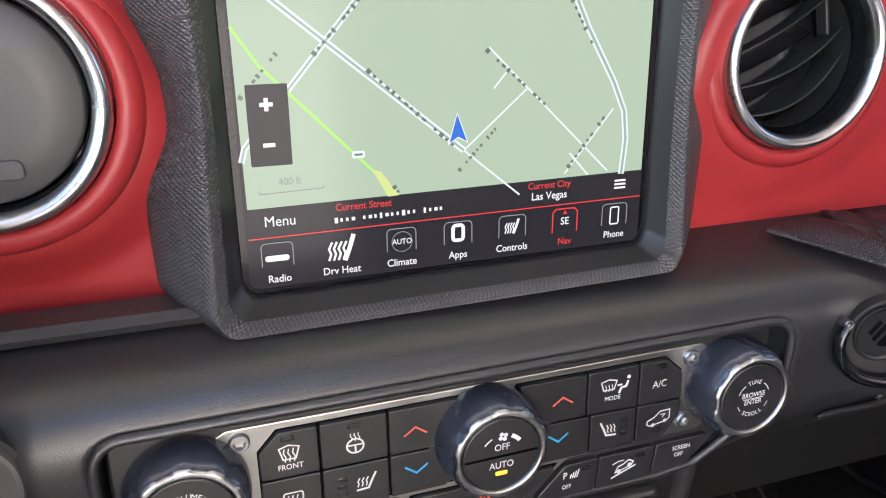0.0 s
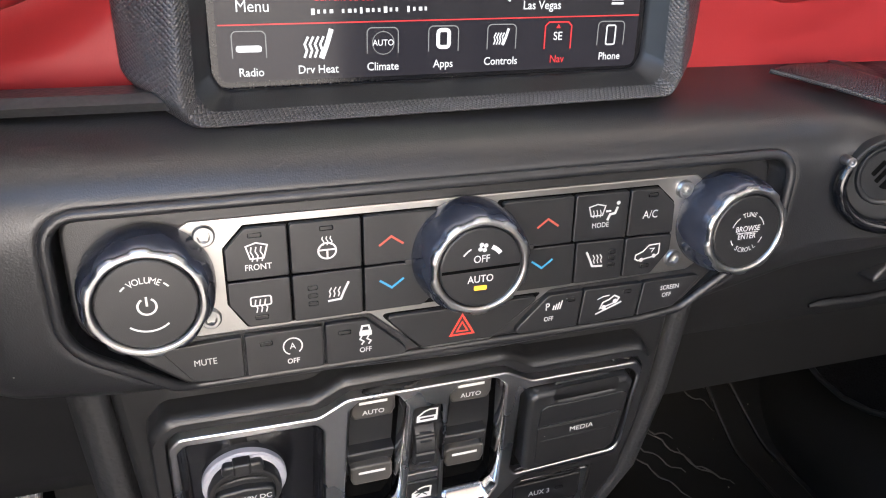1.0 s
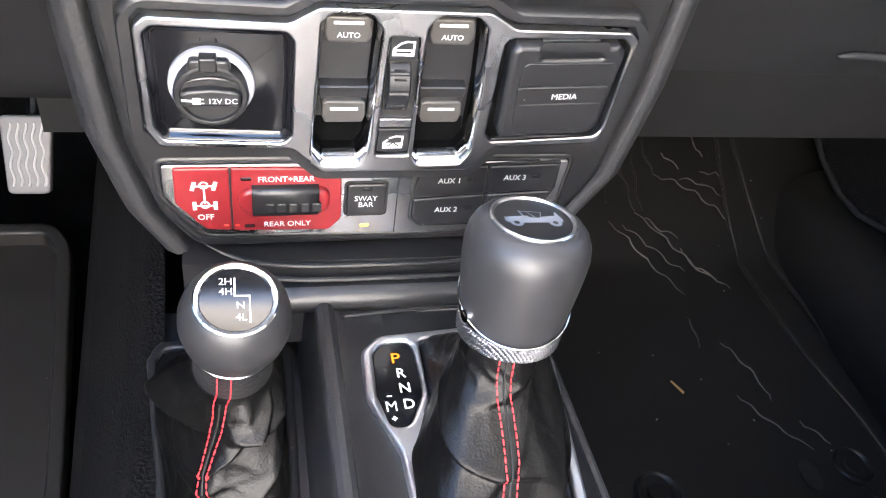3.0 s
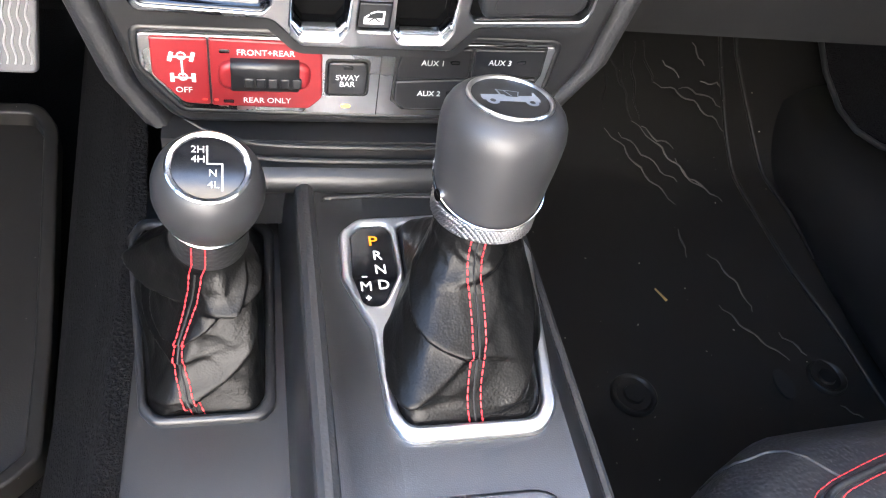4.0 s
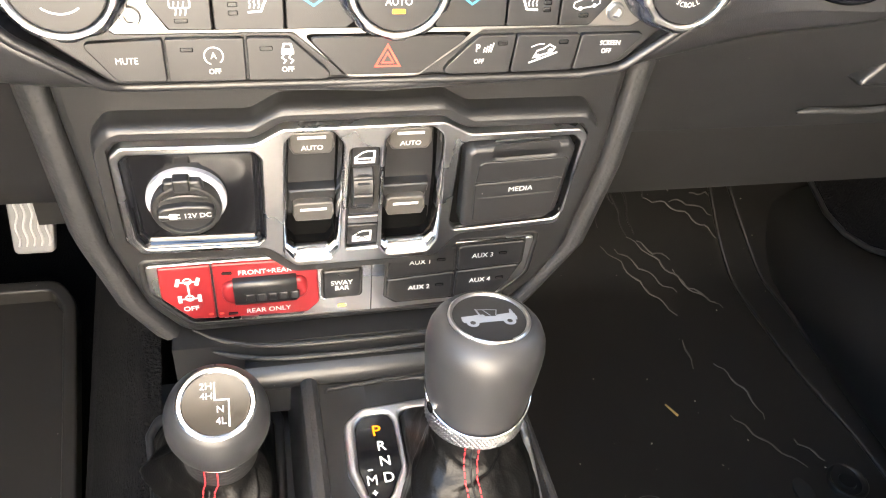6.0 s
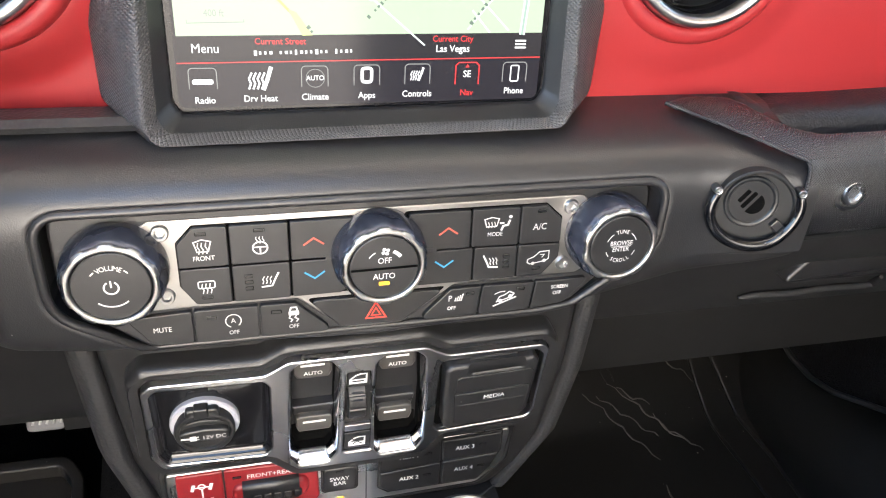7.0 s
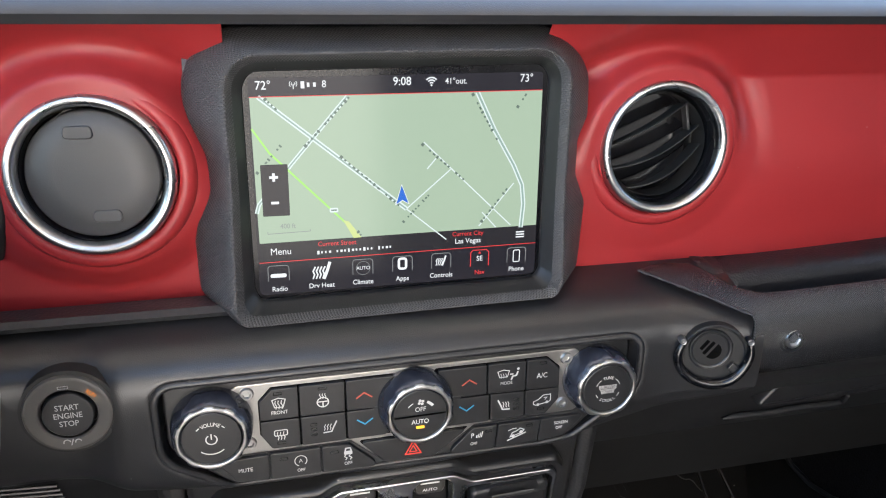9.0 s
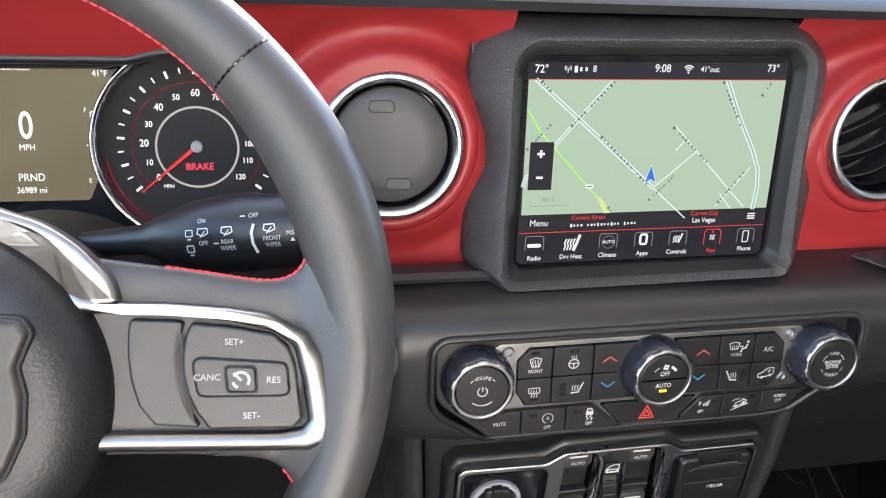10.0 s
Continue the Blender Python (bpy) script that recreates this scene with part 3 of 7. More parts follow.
for s, name in ((-1, "left"), (1, "right")):
    bm = bmesh.new()
    edge = [(-145, 85), (-139, -35), (-127, -86), (-110, -118)] if s < 0 else [(142, 85), (140, 0), (131, -64), (102, -118)]
    grid(bm, 4, 6, lambda i, j: ((edge[i][0] + s * (-2, 2, 8, 14, 20, 27)[j]) * MM, edge[i][1] * MM, (-30, -14, -13, -17, -30, -55)[j] * MM))
    bmesh.ops.subdivide_edges(bm, edges=bm.edges[:], cuts=2, use_grid_fill=True)
    part("side_pad", bm, GRAIN, stack, "grained black side padding", smooth=80)
    bm = bmesh.new()
    wide = (25, 30, 40, 56, 80, 110) if s < 0 else (25, 28, 33, 40, 50, 60)
    grid(bm, 4, 6, lambda i, j: ((edge[i][0] + s * wide[j]) * MM, edge[i][1] * MM, (-48, -66, -90, -120, -170, -260)[j] * MM))
    bmesh.ops.subdivide_edges(bm, edges=bm.edges[:], cuts=3, use_grid_fill=True)
    part("tunnel_side", bm, FELT, stack, "dark felt side of the tunnel", smooth=80)


# ---- console between the seats ----
console = thing("console", Matrix.Identity(4), "black centre console with two levers", "console", kind="structure")
bm = bmesh.new()
TOP = [(-0.046, 0.42), (-0.044, 0.445), (-0.041, 0.472), (-0.036, 0.481), (-0.029, 0.482), (-0.022, 0.477), (0.0, 0.476), (0.045, 0.476), (0.083, 0.476), (0.091, 0.472), (0.097, 0.462), (0.1, 0.44), (0.115, 0.3), (0.135, 0.11)]
YS = [0.05, 0.01, -0.005, -0.015, -0.03, -0.08, -0.2, -0.4, -0.9]
ZS = [0.03, 0.02, 0.006, 0.0, 0.0, 0.0, 0.0, 0.002, 0.03]
grid(bm, len(YS), len(TOP), lambda i, j: (TOP[j][0] + 0.0 * i, YS[i], TOP[j][1] + ZS[i] * (1 if 0 < j < 12 else 0)))
part("console_body", bm, CONSOLE, console, smooth=50)
bm = bmesh.new()
grid(bm, len(YS), 3, lambda i, j: ((-0.129, -0.1, -0.044)[j], YS[i], 0.42))
part("lever_tray", bm, CONSOLE, console, smooth=50)
bm = bmesh.new()
CS = [(-0.222, 0.12), (-0.218, 0.2), (-0.190, 0.31), (-0.152, 0.4), (-0.138, 0.422), (-0.126, 0.421)]
YC = [0.7, 0.3, 0.1, 0.0, -0.1, -0.2, -0.9]
grid(bm, len(YC), len(CS), lambda i, j: (CS[j][0] - 0.05 * max(0, YC[i]), YC[i], CS[j][1] + 0.12 * max(0, YC[i]) * (j > 0)))
bmesh.ops.subdivide_edges(bm, edges=bm.edges[:], cuts=3, use_grid_fill=True)
part("tunnel_carpet", bm, CARPET, console, "black carpet along the transmission tunnel", smooth=80)

sill = thing("door_sill", Matrix.Identity(4), "smooth dark grey door sill trim with a rubber seal", "door sill", kind="structure")
SILLP = material("sill_plastic", (0.009, 0.0085, 0.008), 0.42, grain=1200, bump=0.2)
bm = bmesh.new()
tube(bm, [(0.705, lerp(-0.6, 0.42, i / 24), 0.185 + 0.01 * math.sin(i / 24 * 3.1)) for i in range(25)], 0.088, 36)
part("sill_trim", bm, SILLP, sill, smooth=80)
SEAL = [(0.44, 0.40), (0.40, 0.358), (0.36, 0.333), (0.31, 0.316), (0.27, 0.315), (0.23, 0.325), (0.16, 0.36), (0.06, 0.41), (-0.1, 0.47)]
bm = bmesh.new()
tube(bm, [(0.622, y, z) for y, z in SEAL], 0.0035, 10)
part("seal", bm, SOFT, sill, "thin rubber seal", smooth=70)
bm = bmesh.new()
grid(bm, len(SEAL), 4, lambda i, j: ((0.624, 0.632, 0.65, 0.68)[j], SEAL[i][0], lerp(SEAL[i][1] - 0.002, max(0.48, SEAL[i][1]), (0, 0.06, 0.3, 1)[j])))
part("lower_panel", bm, CARPET, sill, "dark lower door panel", smooth=60)


# ---- air vents ----
DISC = material("vent_disc_plastic", (0.042, 0.039, 0.036), 0.5, grain=1600, bump=0.15)


def air_vent(place, turn, shut, label):
    m = panel(place, (math.sin(radians(turn)), -math.cos(radians(turn)), 0.1))
    v = thing("air_vent", m, label, "air vent", "round dashboard vents")
    bm = lathe(bmesh.new(), [(36.2, -14), (36.2, -1), (36.6, 1.2), (37.6, 3.4), (39.2, 4.6), (41.0, 4.4), (42.4, 2.6), (43.0, -1), (43.0, -6)], 72)
    part("ring", bm, SILVER, v, "satin silver ring", smooth=70)
    bm = lathe(bmesh.new(), [(36.4, -1.5), (35.2, -4), (34.8, -30), (0, -30)], 64)
    part("barrel", bm, PIANO, v, "black barrel", smooth=50)
    bm = lathe(bmesh.new(), [(43.2, -6), (43.4, -3), (44.4, -1.2), (46.2, -0.6), (49.5, -1.4), (52, -4.5), (53, -10)], 72)
    part("seat_ring", bm, RED, v, "red surround", smooth=70)
    if shut:
        bm = lathe(bmesh.new(), [(34.2, -9), (34.0, -4.5), (33.0, -3.2), (20, -2.4), (0, -2.2)], 64)
        d = part("shutter", bm, DISC, v, "closed black shutter disc", smooth=60)
        for sx, sy in ((-5, 22.5), (5, -22.5)):
            bm = slab(bmesh.new(), fillet([(sx - 8, sy - 3.5), (sx + 8, sy - 3.5), (sx + 7, sy + 3.5), (sx - 7, sy + 3.5)], 3), -3.2, -1.2 - 0.2, 0.8)
            part("finger_pad", bm, DISC, d)
    else:
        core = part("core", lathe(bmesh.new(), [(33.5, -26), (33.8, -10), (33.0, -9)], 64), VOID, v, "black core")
        for y0, y1, y2 in ((0.5, 12.5, 26), (-14, -6, 11.5), (-27, -20.5, -1)):
            bm = bmesh.new()
            rows = []
            for i in range(17):
                s = i / 16
                y = y0 * (1 - s) * (1 - 2 * s) + y1 * 4 * s * (1 - s) + y2 * s * (2 * s - 1)
                x = lerp(-math.sqrt(max(0, 33.5 ** 2 - y0 * y0)), math.sqrt(max(0, 33.5 ** 2 - y2 * y2)), s) * 0.97
                z = -8.5 - 5 * s * s + 2.5 * math.sin(math.pi * s)
                rows.append([bm.verts.new((x * MM, (y + dy) * MM, (z + dz) * MM)) for dy, dz in ((0.45, -0.3), (0.2, 0), (-0.3, 0), (-0.55, -0.4), (-3.5, -14), (-2.4, -14))])
            edge_rows = [[bm_v.co.copy() for bm_v in q[1:3]] for q in rows]
            for a, b in zip(rows, rows[1:]):
                for q in range(6):
                    bm.faces.new((a[q], a[(q + 1) % 6], b[(q + 1) % 6], b[q]))
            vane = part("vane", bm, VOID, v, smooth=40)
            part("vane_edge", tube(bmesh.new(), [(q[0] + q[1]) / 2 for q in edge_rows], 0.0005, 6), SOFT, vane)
        bm = slab(bmesh.new(), fillet([(24, 8), (26, 8), (23, 24), (20.5, 25)], 0.8), -22, -15.5, 0.6)
        part("latch", bm, HARD, v)
    return v


air_vent((-0.166, 0.001, 0.878), -4, True, "round dashboard vent with its black disc shut, in a silver ring")
air_vent((0.170, 0.010, 0.878), -2, False, "round dashboard vent with black slats, in a silver ring")

# ---- touch screen ----
touch = thing("touchscreen", M_SCREEN, "dashboard touchscreen showing a pale green road map", "touchscreen")
GLASS = fillet([(-90, -67), (90, -64), (90, 73), (-90, 69)], 8, 5)
RADII = [8, 7, 7, 9, 12, 12, 12, 12, 30, 30, 30, 30, 12, 12, 12, 12]
B_OUT = [(-118, -58), (-101, -78.5), (100, -75), (115.5, -58), (117.5, -16), (110.0, 2), (110.0, 24), (115.5, 38), (114.5, 68), (90, 91), (-97, 90), (-118.5, 70), (-119, 40), (-110, 22), (-110, 2), (-119, -16)]
B_CREST = [(-98.5, -65), (-94.5, -73.5), (92.5, -69.5), (97.5, -61), (96.5, -16), (96, 2), (96, 24), (96, 38), (95.5, 68), (83, 79), (-85, 77), (-96.5, 66), (-96.5, 40), (-96, 22), (-96, 2), (-97, -16)]
B_IN = [(-87, -59), (-84, -64.5), (84, -61.5), (87, -56), (87, -16), (87, 2), (87, 24), (87, 38), (87, 63), (82, 69.5), (-82, 67), (-87, 60), (-87, 40), (-87, 22), (-87, 2), (-87, -16)]


def between(a, b, t):
    return [(lerp(p[0], q[0], t), lerp(p[1], q[1], t)) for p, q in zip(a, b)]


bo, bc, bi = (fillet(p, RADII, 6, True) for p in (B_OUT, B_CREST, B_IN))
levels = [(bo, -24), (bo, -7), (between(bo, bc, 0.03), -4.5), (between(bo, bc, 0.12), -1.8), (between(bo, bc, 0.5), 5.6), (between(bo, bc, 0.85), 11.6), (between(bo, bc, 0.95), 12.7), (bc, 13), (between(bc, bi, 0.1), 12.6), (between(bc, bi, 0.45), 8.6)]
bm = bmesh.new()
rings = [[bm.verts.new((x * MM, y * MM, (z + max(0, z + 6) / 19 * 6 * ease(-50, -70, y)) * MM)) for x, y in pts] for pts, z in levels]
uv = bm.loops.layers.uv.new("laid")
way = [0.0]
for p, q in zip(rings[4], rings[4][1:] + rings[4][:1]):
    way.append(way[-1] + (q.co - p.co).length)
depth = [[sum((rings[k][i].co - rings[k + 1][i].co).length for k in range(n)) for n in range(len(rings))] for i in range(len(rings[0]))]
for n, (a, b) in enumerate(zip(rings, rings[1:])):
    for i in range(len(a)):
        h = (i - 1) % len(a)
        f = bm.faces.new((a[h], a[i], b[i], b[h]))
        for loop, (k, c, m) in zip(f.loops, ((h, h, n), (h + 1, i, n), (h + 1, i, n + 1), (h, h, n + 1))):
            loop[uv].uv = (way[k], depth[c][m])
bezel = part("bezel", bm, LATTICE, touch, "thick black bezel with a fine moulded lattice", smooth=60)
levels = [(between(bc, bi, 0.45), 8.6), (between(bc, bi, 0.5), 7.8), (between(bc, bi, 0.9), 2.6), (bi, 1.5), (bi, -1)]
bm = bmesh.new()
rings = [[bm.verts.new((x * MM, y * MM, (z + max(0, z + 6) / 19 * 6 * ease(-50, -70, y)) * MM)) for x, y in pts] for pts, z in levels]
for a, b in zip(rings, rings[1:]):
    for i in range(len(a)):
        bm.faces.new((a[i - 1], a[i], b[i], b[i - 1]))
part("inner_rim", bm, HARD, bezel, "smooth dark inner rim", smooth=60)


def along(pts, n):
    """n points evenly round an outline, from the one nearest straight left."""
    ps = [Vector(p) for p in pts]
    if area2(pts) < 0:
        ps.reverse()
    k = min(range(len(ps)), key=lambda i: abs(math.atan2(ps[i].y, -ps[i].x)))
    ps = ps[k:] + ps[:k]
    ls = [(ps[(i + 1) % len(ps)] - ps[i]).length for i in range(len(ps))]
    total, out, i, acc = sum(ls), [], 0, 0.0
    for q in range(n):
        want = total * q / n
        while acc + ls[i] < want:
            acc += ls[i]
            i += 1
        out.append(ps[i].lerp(ps[(i + 1) % len(ps)], (want - acc) / max(ls[i], 1e-9)))
    return out


bm = slab(bmesh.new(), GLASS, -6, 0, 0.0)
glass = part("screen_glass", bm, SCREENGLASS, touch, "glossy black screen glass")

UI_MAP = glow("map_ground", (0.55, 0.70, 0.50), 0.77)
UI_BAR = glow("screen_bar", (0.012, 0.010, 0.013), 1.0)
UI_DARK = glow("screen_panel", (0.016, 0.014, 0.014), 1.0)
UI_WHITE = glow("screen_white", (0.9, 0.92, 0.92), 1.0)
UI_ROAD = glow("screen_road", (0.78, 0.88, 0.84), 0.98)
UI_LANE = glow("screen_road_edge", (0.36, 0.50, 0.42), 0.9)
UI_RED = glow("screen_red", (0.85, 0.05, 0.05), 0.9)
UI_GREEN = glow("screen_route", (0.44, 0.88, 0.16), 0.98)
UI_INK = glow("screen_ink", (0.13, 0.18, 0.14), 1.0)
UI_BLUE = glow("screen_blue", (0.03, 0.16, 0.65), 1.0)
UI_GREY = glow("screen_grey", (0.32, 0.33, 0.32), 0.9)


def ui(name, mat, label=""):
    return lambda bm: part(name, bm, mat, glass, label)


FACE = fillet([(-84.5, -62), (84.5, -60), (83.5, 65), (-84, 63.5)], [4, 4, 2, 2])
ui("status_bar", UI_BAR)(fill(bmesh.new(), FACE, 0.15))
ui("map_area", UI_MAP, "pale green map")(fill(bmesh.new(), [(-83, -30), (84, -28), (83.5, 54.4), (-83.5, 53.2)], 0.3))
ui("red_line", UI_RED)(stroke(bmesh.new(), [(-83.7, -41.7), (84.3, -39.6)], 0.5, 0.6))
ui("red_line", UI_RED)(stroke(bmesh.new(), [(-83.6, 53.4), (83.5, 54.6)], 0.45, 0.6))
ui("lower_panel", UI_DARK)(fill(bmesh.new(), [(-83.5, -41.5), (84.2, -39.4), (84, -28), (-83, -30)], 0.4))
ROADS = {"long": [(-79, 53.5), (2.5, -13.5)], "cross": [(-30.6, 53), (-64, 14.5), (-82, -7), (-83.5, -12)],
         "bend": [(44.1, 54), (55, 32), (67.8, 10.3), (73.5, -2), (75, -14), (74, -29)]}
for pts, w in ((ROADS["long"], 2.6), (ROADS["cross"], 2.3), (ROADS["bend"], 2.8)):
    ui("road", UI_ROAD)(stroke(bmesh.new(), pts, w, 0.45))
for pts in ([(14.9, 10.1), (20.4, 16.5)], [(2.5, -13.5), (27, -34)], [(2.6, -13.5), (29, 9.3)], [(12.8, 26.0), (25, 14), (67.3, -27.1)], [(47.2, -26.7), (68.3, -0.7)], [(49, -18), (58, -28)]):
    ui("road", UI_ROAD)(stroke(bmesh.new(), pts, 0.75, 0.45))
for pts, w in ((ROADS["long"], 0.9), (ROADS["cross"], 0.8), (ROADS["bend"], 1.2)):
    ui("road_line", UI_LANE)(stroke(bmesh.new(), pts, w, 0.5))
bm = bmesh.new()
stroke(bm, [(-83.3, 36.2), (-74.5, 22.5), (-33.4, -20), (-27.5, -26)], 1.1, 0.55)
ui("route", UI_GREEN)(bm)
ui("route_head", glow("route_pale", (0.72, 0.82, 0.30), 0.9))(fill(bmesh.new(), [(-35, -18.2), (-31.4, -19.4), (-24.4, -29.4), (-29, -29.6)], 0.56))
ui("route_shield", UI_ROAD)(fill(bmesh.new(), rect(-42.5, -13.4, -37.5, -10.6, 0.8), 0.62))
ui("route_number", UI_INK)(stroke(bmesh.new(), [(-41.6, -12), (-38.4, -12)], 0.8, 0.68))


def letter_bars(bm, n, x0, y0, x1, y1, h, z, gaps=()):
    """A line of writing as plain bars, one for each letter."""
    d = Vector((x1 - x0, y1 - y0))
    for k in range(n):
        if k not in gaps:
            p, q = (Vector((x0, y0)) + d * (k + e) / n for e in (0.5 - 0.3, 0.5 + (0.12 if k % 3 else 0.3)))
            stroke(bm, [p.to_tuple(), q.to_tuple()], h * (0.42 if k % 4 else 0.68), z)
    return bm


for bar in (
        (14, -55.5, 25, -29, 53.3, 2.9, 0.7, (5,)),
        (15, -36, 20, -1, -12, 2.6, 0.7, (10,)),
        (12, 11, 25.6, 38, 2, 2.8, 0.7, (1, 8)),
        (11, 0, -22, 16.5, -5, 2.5, 0.7, (1, 7)),
        (11, 40.7, 54, 57.4, 25, 2.6, 0.7, (1, 9)),
        (10, 48, -24.7, 64.6, -3.4, 2.8, 0.7, (7,)),
        (9, -82.6, 10.7, -67.4, 27.4, 2.6, 0.7, (1, 6)),
        (4, -76, 53, -69, 46, 2.8, 0.7),
        (4, 68, 44, 74, 53, 2.6, 0.7, (1,)),
        (2, -27, -25, -24, -29, 2.6, 0.7),
):
    ui("street_name", UI_INK)(letter_bars(bmesh.new(), *bar))
bm = words(bmesh.new(), "400 ft", 3.0, -66.5, -20.2, 0.7)
stroke(bm, [(-78, -23), (-78, -24.4), (-54, -23.8), (-54, -22.6)], 0.35, 0.7)
ui("scale_writing", UI_GREY)(bm)
bm = bmesh.new()
slab(bm, rect(-80, -13.8, -65, 16, 0.6), 0.4, 0.75, 0.05)
ui("zoom_pad", UI_DARK, "dark zoom pad")(bm)
bm = bmesh.new()
for a, b in (((-75.4, 8.8), (-70.6, 8.8)), ((-73, 11.2), (-73, 6.4)), ((-75.2, -6), (-70.8, -6))):
    stroke(bm, [a, b], 1.5, 0.9)
ui("zoom_marks", UI_WHITE)(bm)
bm = bmesh.new()
fill(bm, [(-3.5, -10.2), (-0.3, 0.8), (0.1, -7.8)], 0.8), fill(bm, [(0.1, -7.8), (-0.3, 0.8), (3.6, -9.9)], 0.82)
ui("position_arrow", UI_BLUE, "blue position arrow")(bm)
bm = bmesh.new()
stroke(bm, [(-4, -10.6), (-0.3, 1.4), (4.1, -10.3), (0.1, -8.0)], 0.5, 0.78, True)
ui("arrow_edge", UI_WHITE)(bm)
def ui_text(mat, body, size, x, y, name="word"):
    return ui(name, mat)(words(bmesh.new(), body, size, x, y, 0.7, bold=0.06, wide=0.92))


for body, size, x, y in (("72°", 4.8, -76, 59.4), ("9:08", 4.8, 0.2, 60.6), ("41°out.", 3.4, 31.4, 60.4), ("73°", 4.6, 73.4, 61.4), ("Menu", 4.2, -71.3, -35.4), ("Las Vegas", 3.3, 40.5, -35.6),
                         ("Radio", 3.1, -73, -58.5), ("Drv Heat", 3.1, -48.6, -58), ("Climate", 3.1, -24, -57.6), ("Apps", 3.1, 0, -57.2), ("Controls", 3.1, 24, -56.8), ("Phone", 3.1, 72.2, -56.0), ("AUTO", 2.3, -23.8, -48.8), ("SE", 3.3, 48.2, -47.6)):
    ui_text(UI_WHITE, body, size, x, y)
for body, size, x, y in (("Current Street", 2.9, -38.8, -32.2), ("Current City", 2.9, 40.4, -31.0), ("Nav", 3.1, 48.4, -56.6)):
    ui_text(UI_RED, body, size, x, y)
ui("radio_name", UI_WHITE)(letter_bars(bmesh.new(), 3, -56.5, 59.6, -46.4, 59.7, 5.6, 0.7))
ui_text(UI_WHITE, "8", 3.9, -43.2, 59.8)
ui("street_name", UI_WHITE)(letter_bars(bmesh.new(), 20, -51, -37.3, -6, -36.4, 3.3, 0.7, (4, 15)))
bm = fill(bmesh.new(), circle(17, 58.3, 0.6, 10), 0.7)
for r in (1.2, 2.6, 4.0):
    stroke(bm, circle(17, 58.6, r, 10, radians(42), radians(138)), 0.75, 0.7)
ui("wireless_icon", UI_WHITE)(bm)
bm = stroke(bmesh.new(), [(-59.8, 60.2), (-59.8, 57.4)], 0.5, 0.7)
for r in (1.0, 2.0):
    stroke(bm, circle(-59.8, 60.2, r, 8, radians(-45), radians(45)), 0.4, 0.7)
    stroke(bm, circle(-59.8, 60.2, r, 8, radians(135), radians(225)), 0.4, 0.7)
ui("antenna_icon", UI_WHITE)(bm)
bm = bmesh.new()
for k in (-1.6, 0, 1.6):
    stroke(bm, [(71, -33.4 + k), (76.4, -33.4 + k)], 0.85, 0.7)
ui("list_icon", UI_WHITE)(bm)
# seats with heat waves
for x0, y0, s, turn in ((-48.4, -49.4, 1.0, 1), (23.8, -47.8, 0.6, -1)):
    bm = bmesh.new()
    for k in range(4):
        stroke(bm, [(x0 - 5.2 * s + k * 1.9 * s, y0 - 4.2 * s), (x0 - 4.2 * s + k * 1.9 * s, y0 - 1.6 * s), (x0 - 5.0 * s + k * 1.9 * s, y0 + 0.6 * s), (x0 - 3.6 * s + k * 1.9 * s, y0 + 3.4 * s)], 0.9 * s, 0.7)
    stroke(bm, [(x0 + 1.2 * s, y0 - 4.6 * s), (x0 + 3.2 * s, y0 + 0.4 * s), (x0 + 5.0 * s, y0 + 6.0 * s)], 1.8 * s, 0.72)
    ui("seat_icon", UI_WHITE)(bm)
ui("radio_icon", UI_WHITE)(fill(bmesh.new(), rect(-78, -51.2, -68.8, -48.8, 1.2), 0.7))
ui("apps_icon", UI_WHITE)(stroke(bmesh.new(), rect(-2.2, -50.8, 2.2, -44.4, 1.4), 1.5, 0.7, True))
ui("phone_icon", UI_WHITE)(stroke(bmesh.new(), rect(70, -51.2, 74, -43.6, 0.8), 0.6, 0.7, True))
bm = stroke(bmesh.new(), [(42.5, -52.5), (42.5, -43.5), (44, -42), (52.5, -42), (54, -43.5), (54, -52.5)], 0.6, 0.7)
fill(bm, [(47.2, -44.4), (49.2, -44.4), (48.2, -42.6)], 0.72)
ui("icon_frame", UI_RED)(bm)
for x in (-73.3, -24, 0, 24, 72):
    yy = lerp(-43.8, -42.0, (x + 73) / 145)
    ui("icon_frame", UI_GREY)(stroke(bmesh.new(), [(x - 6, yy - 9.5)] + [(x - 4.2 + 1.8 * math.cos(radians(q)), yy - 1.8 + 1.8 * math.sin(radians(q))) for q in (180, 158, 135, 112, 90)] + [(x + 4.2 + 1.8 * math.cos(radians(q)), yy - 1.8 + 1.8 * math.sin(radians(q))) for q in (90, 68, 45, 22, 0)] + [(x + 6, yy - 9.5)], 0.4, 0.7))
ui("dial_icon", UI_GREY)(stroke(bmesh.new(), circle(-23.8, -48.8, 4.2, 20), 0.3, 0.7, True))

# ---- climate panel ----
climate = thing("climate_panel", M_CLIMATE, "black climate control panel with a satin silver plate and three knobs", "control panel")
bm = slab(bmesh.new(), inset(CLIMATE_OUTLINE, 0.9), -12, 2.4, 1.6, seg=3)
part("housing", bm, HARD, climate, "black panel housing")
PLATE = fillet([(-116, 20), (-112, 39), (-104, 43.6), (109, 43.2), (118, 34), (116, 0), (110, -3.6), (42, -4.6), (14, -25), (-16.5, -25), (-38.6, -4.4), (-107, -4.4), (-116, 4)], [4, 4, 3, 5, 5, 4, 3, 3, 4, 4, 3, 3, 4], 4)
bm = slab(bmesh.new(), PLATE, 0.8, 3.0, 0.8, seg=3)
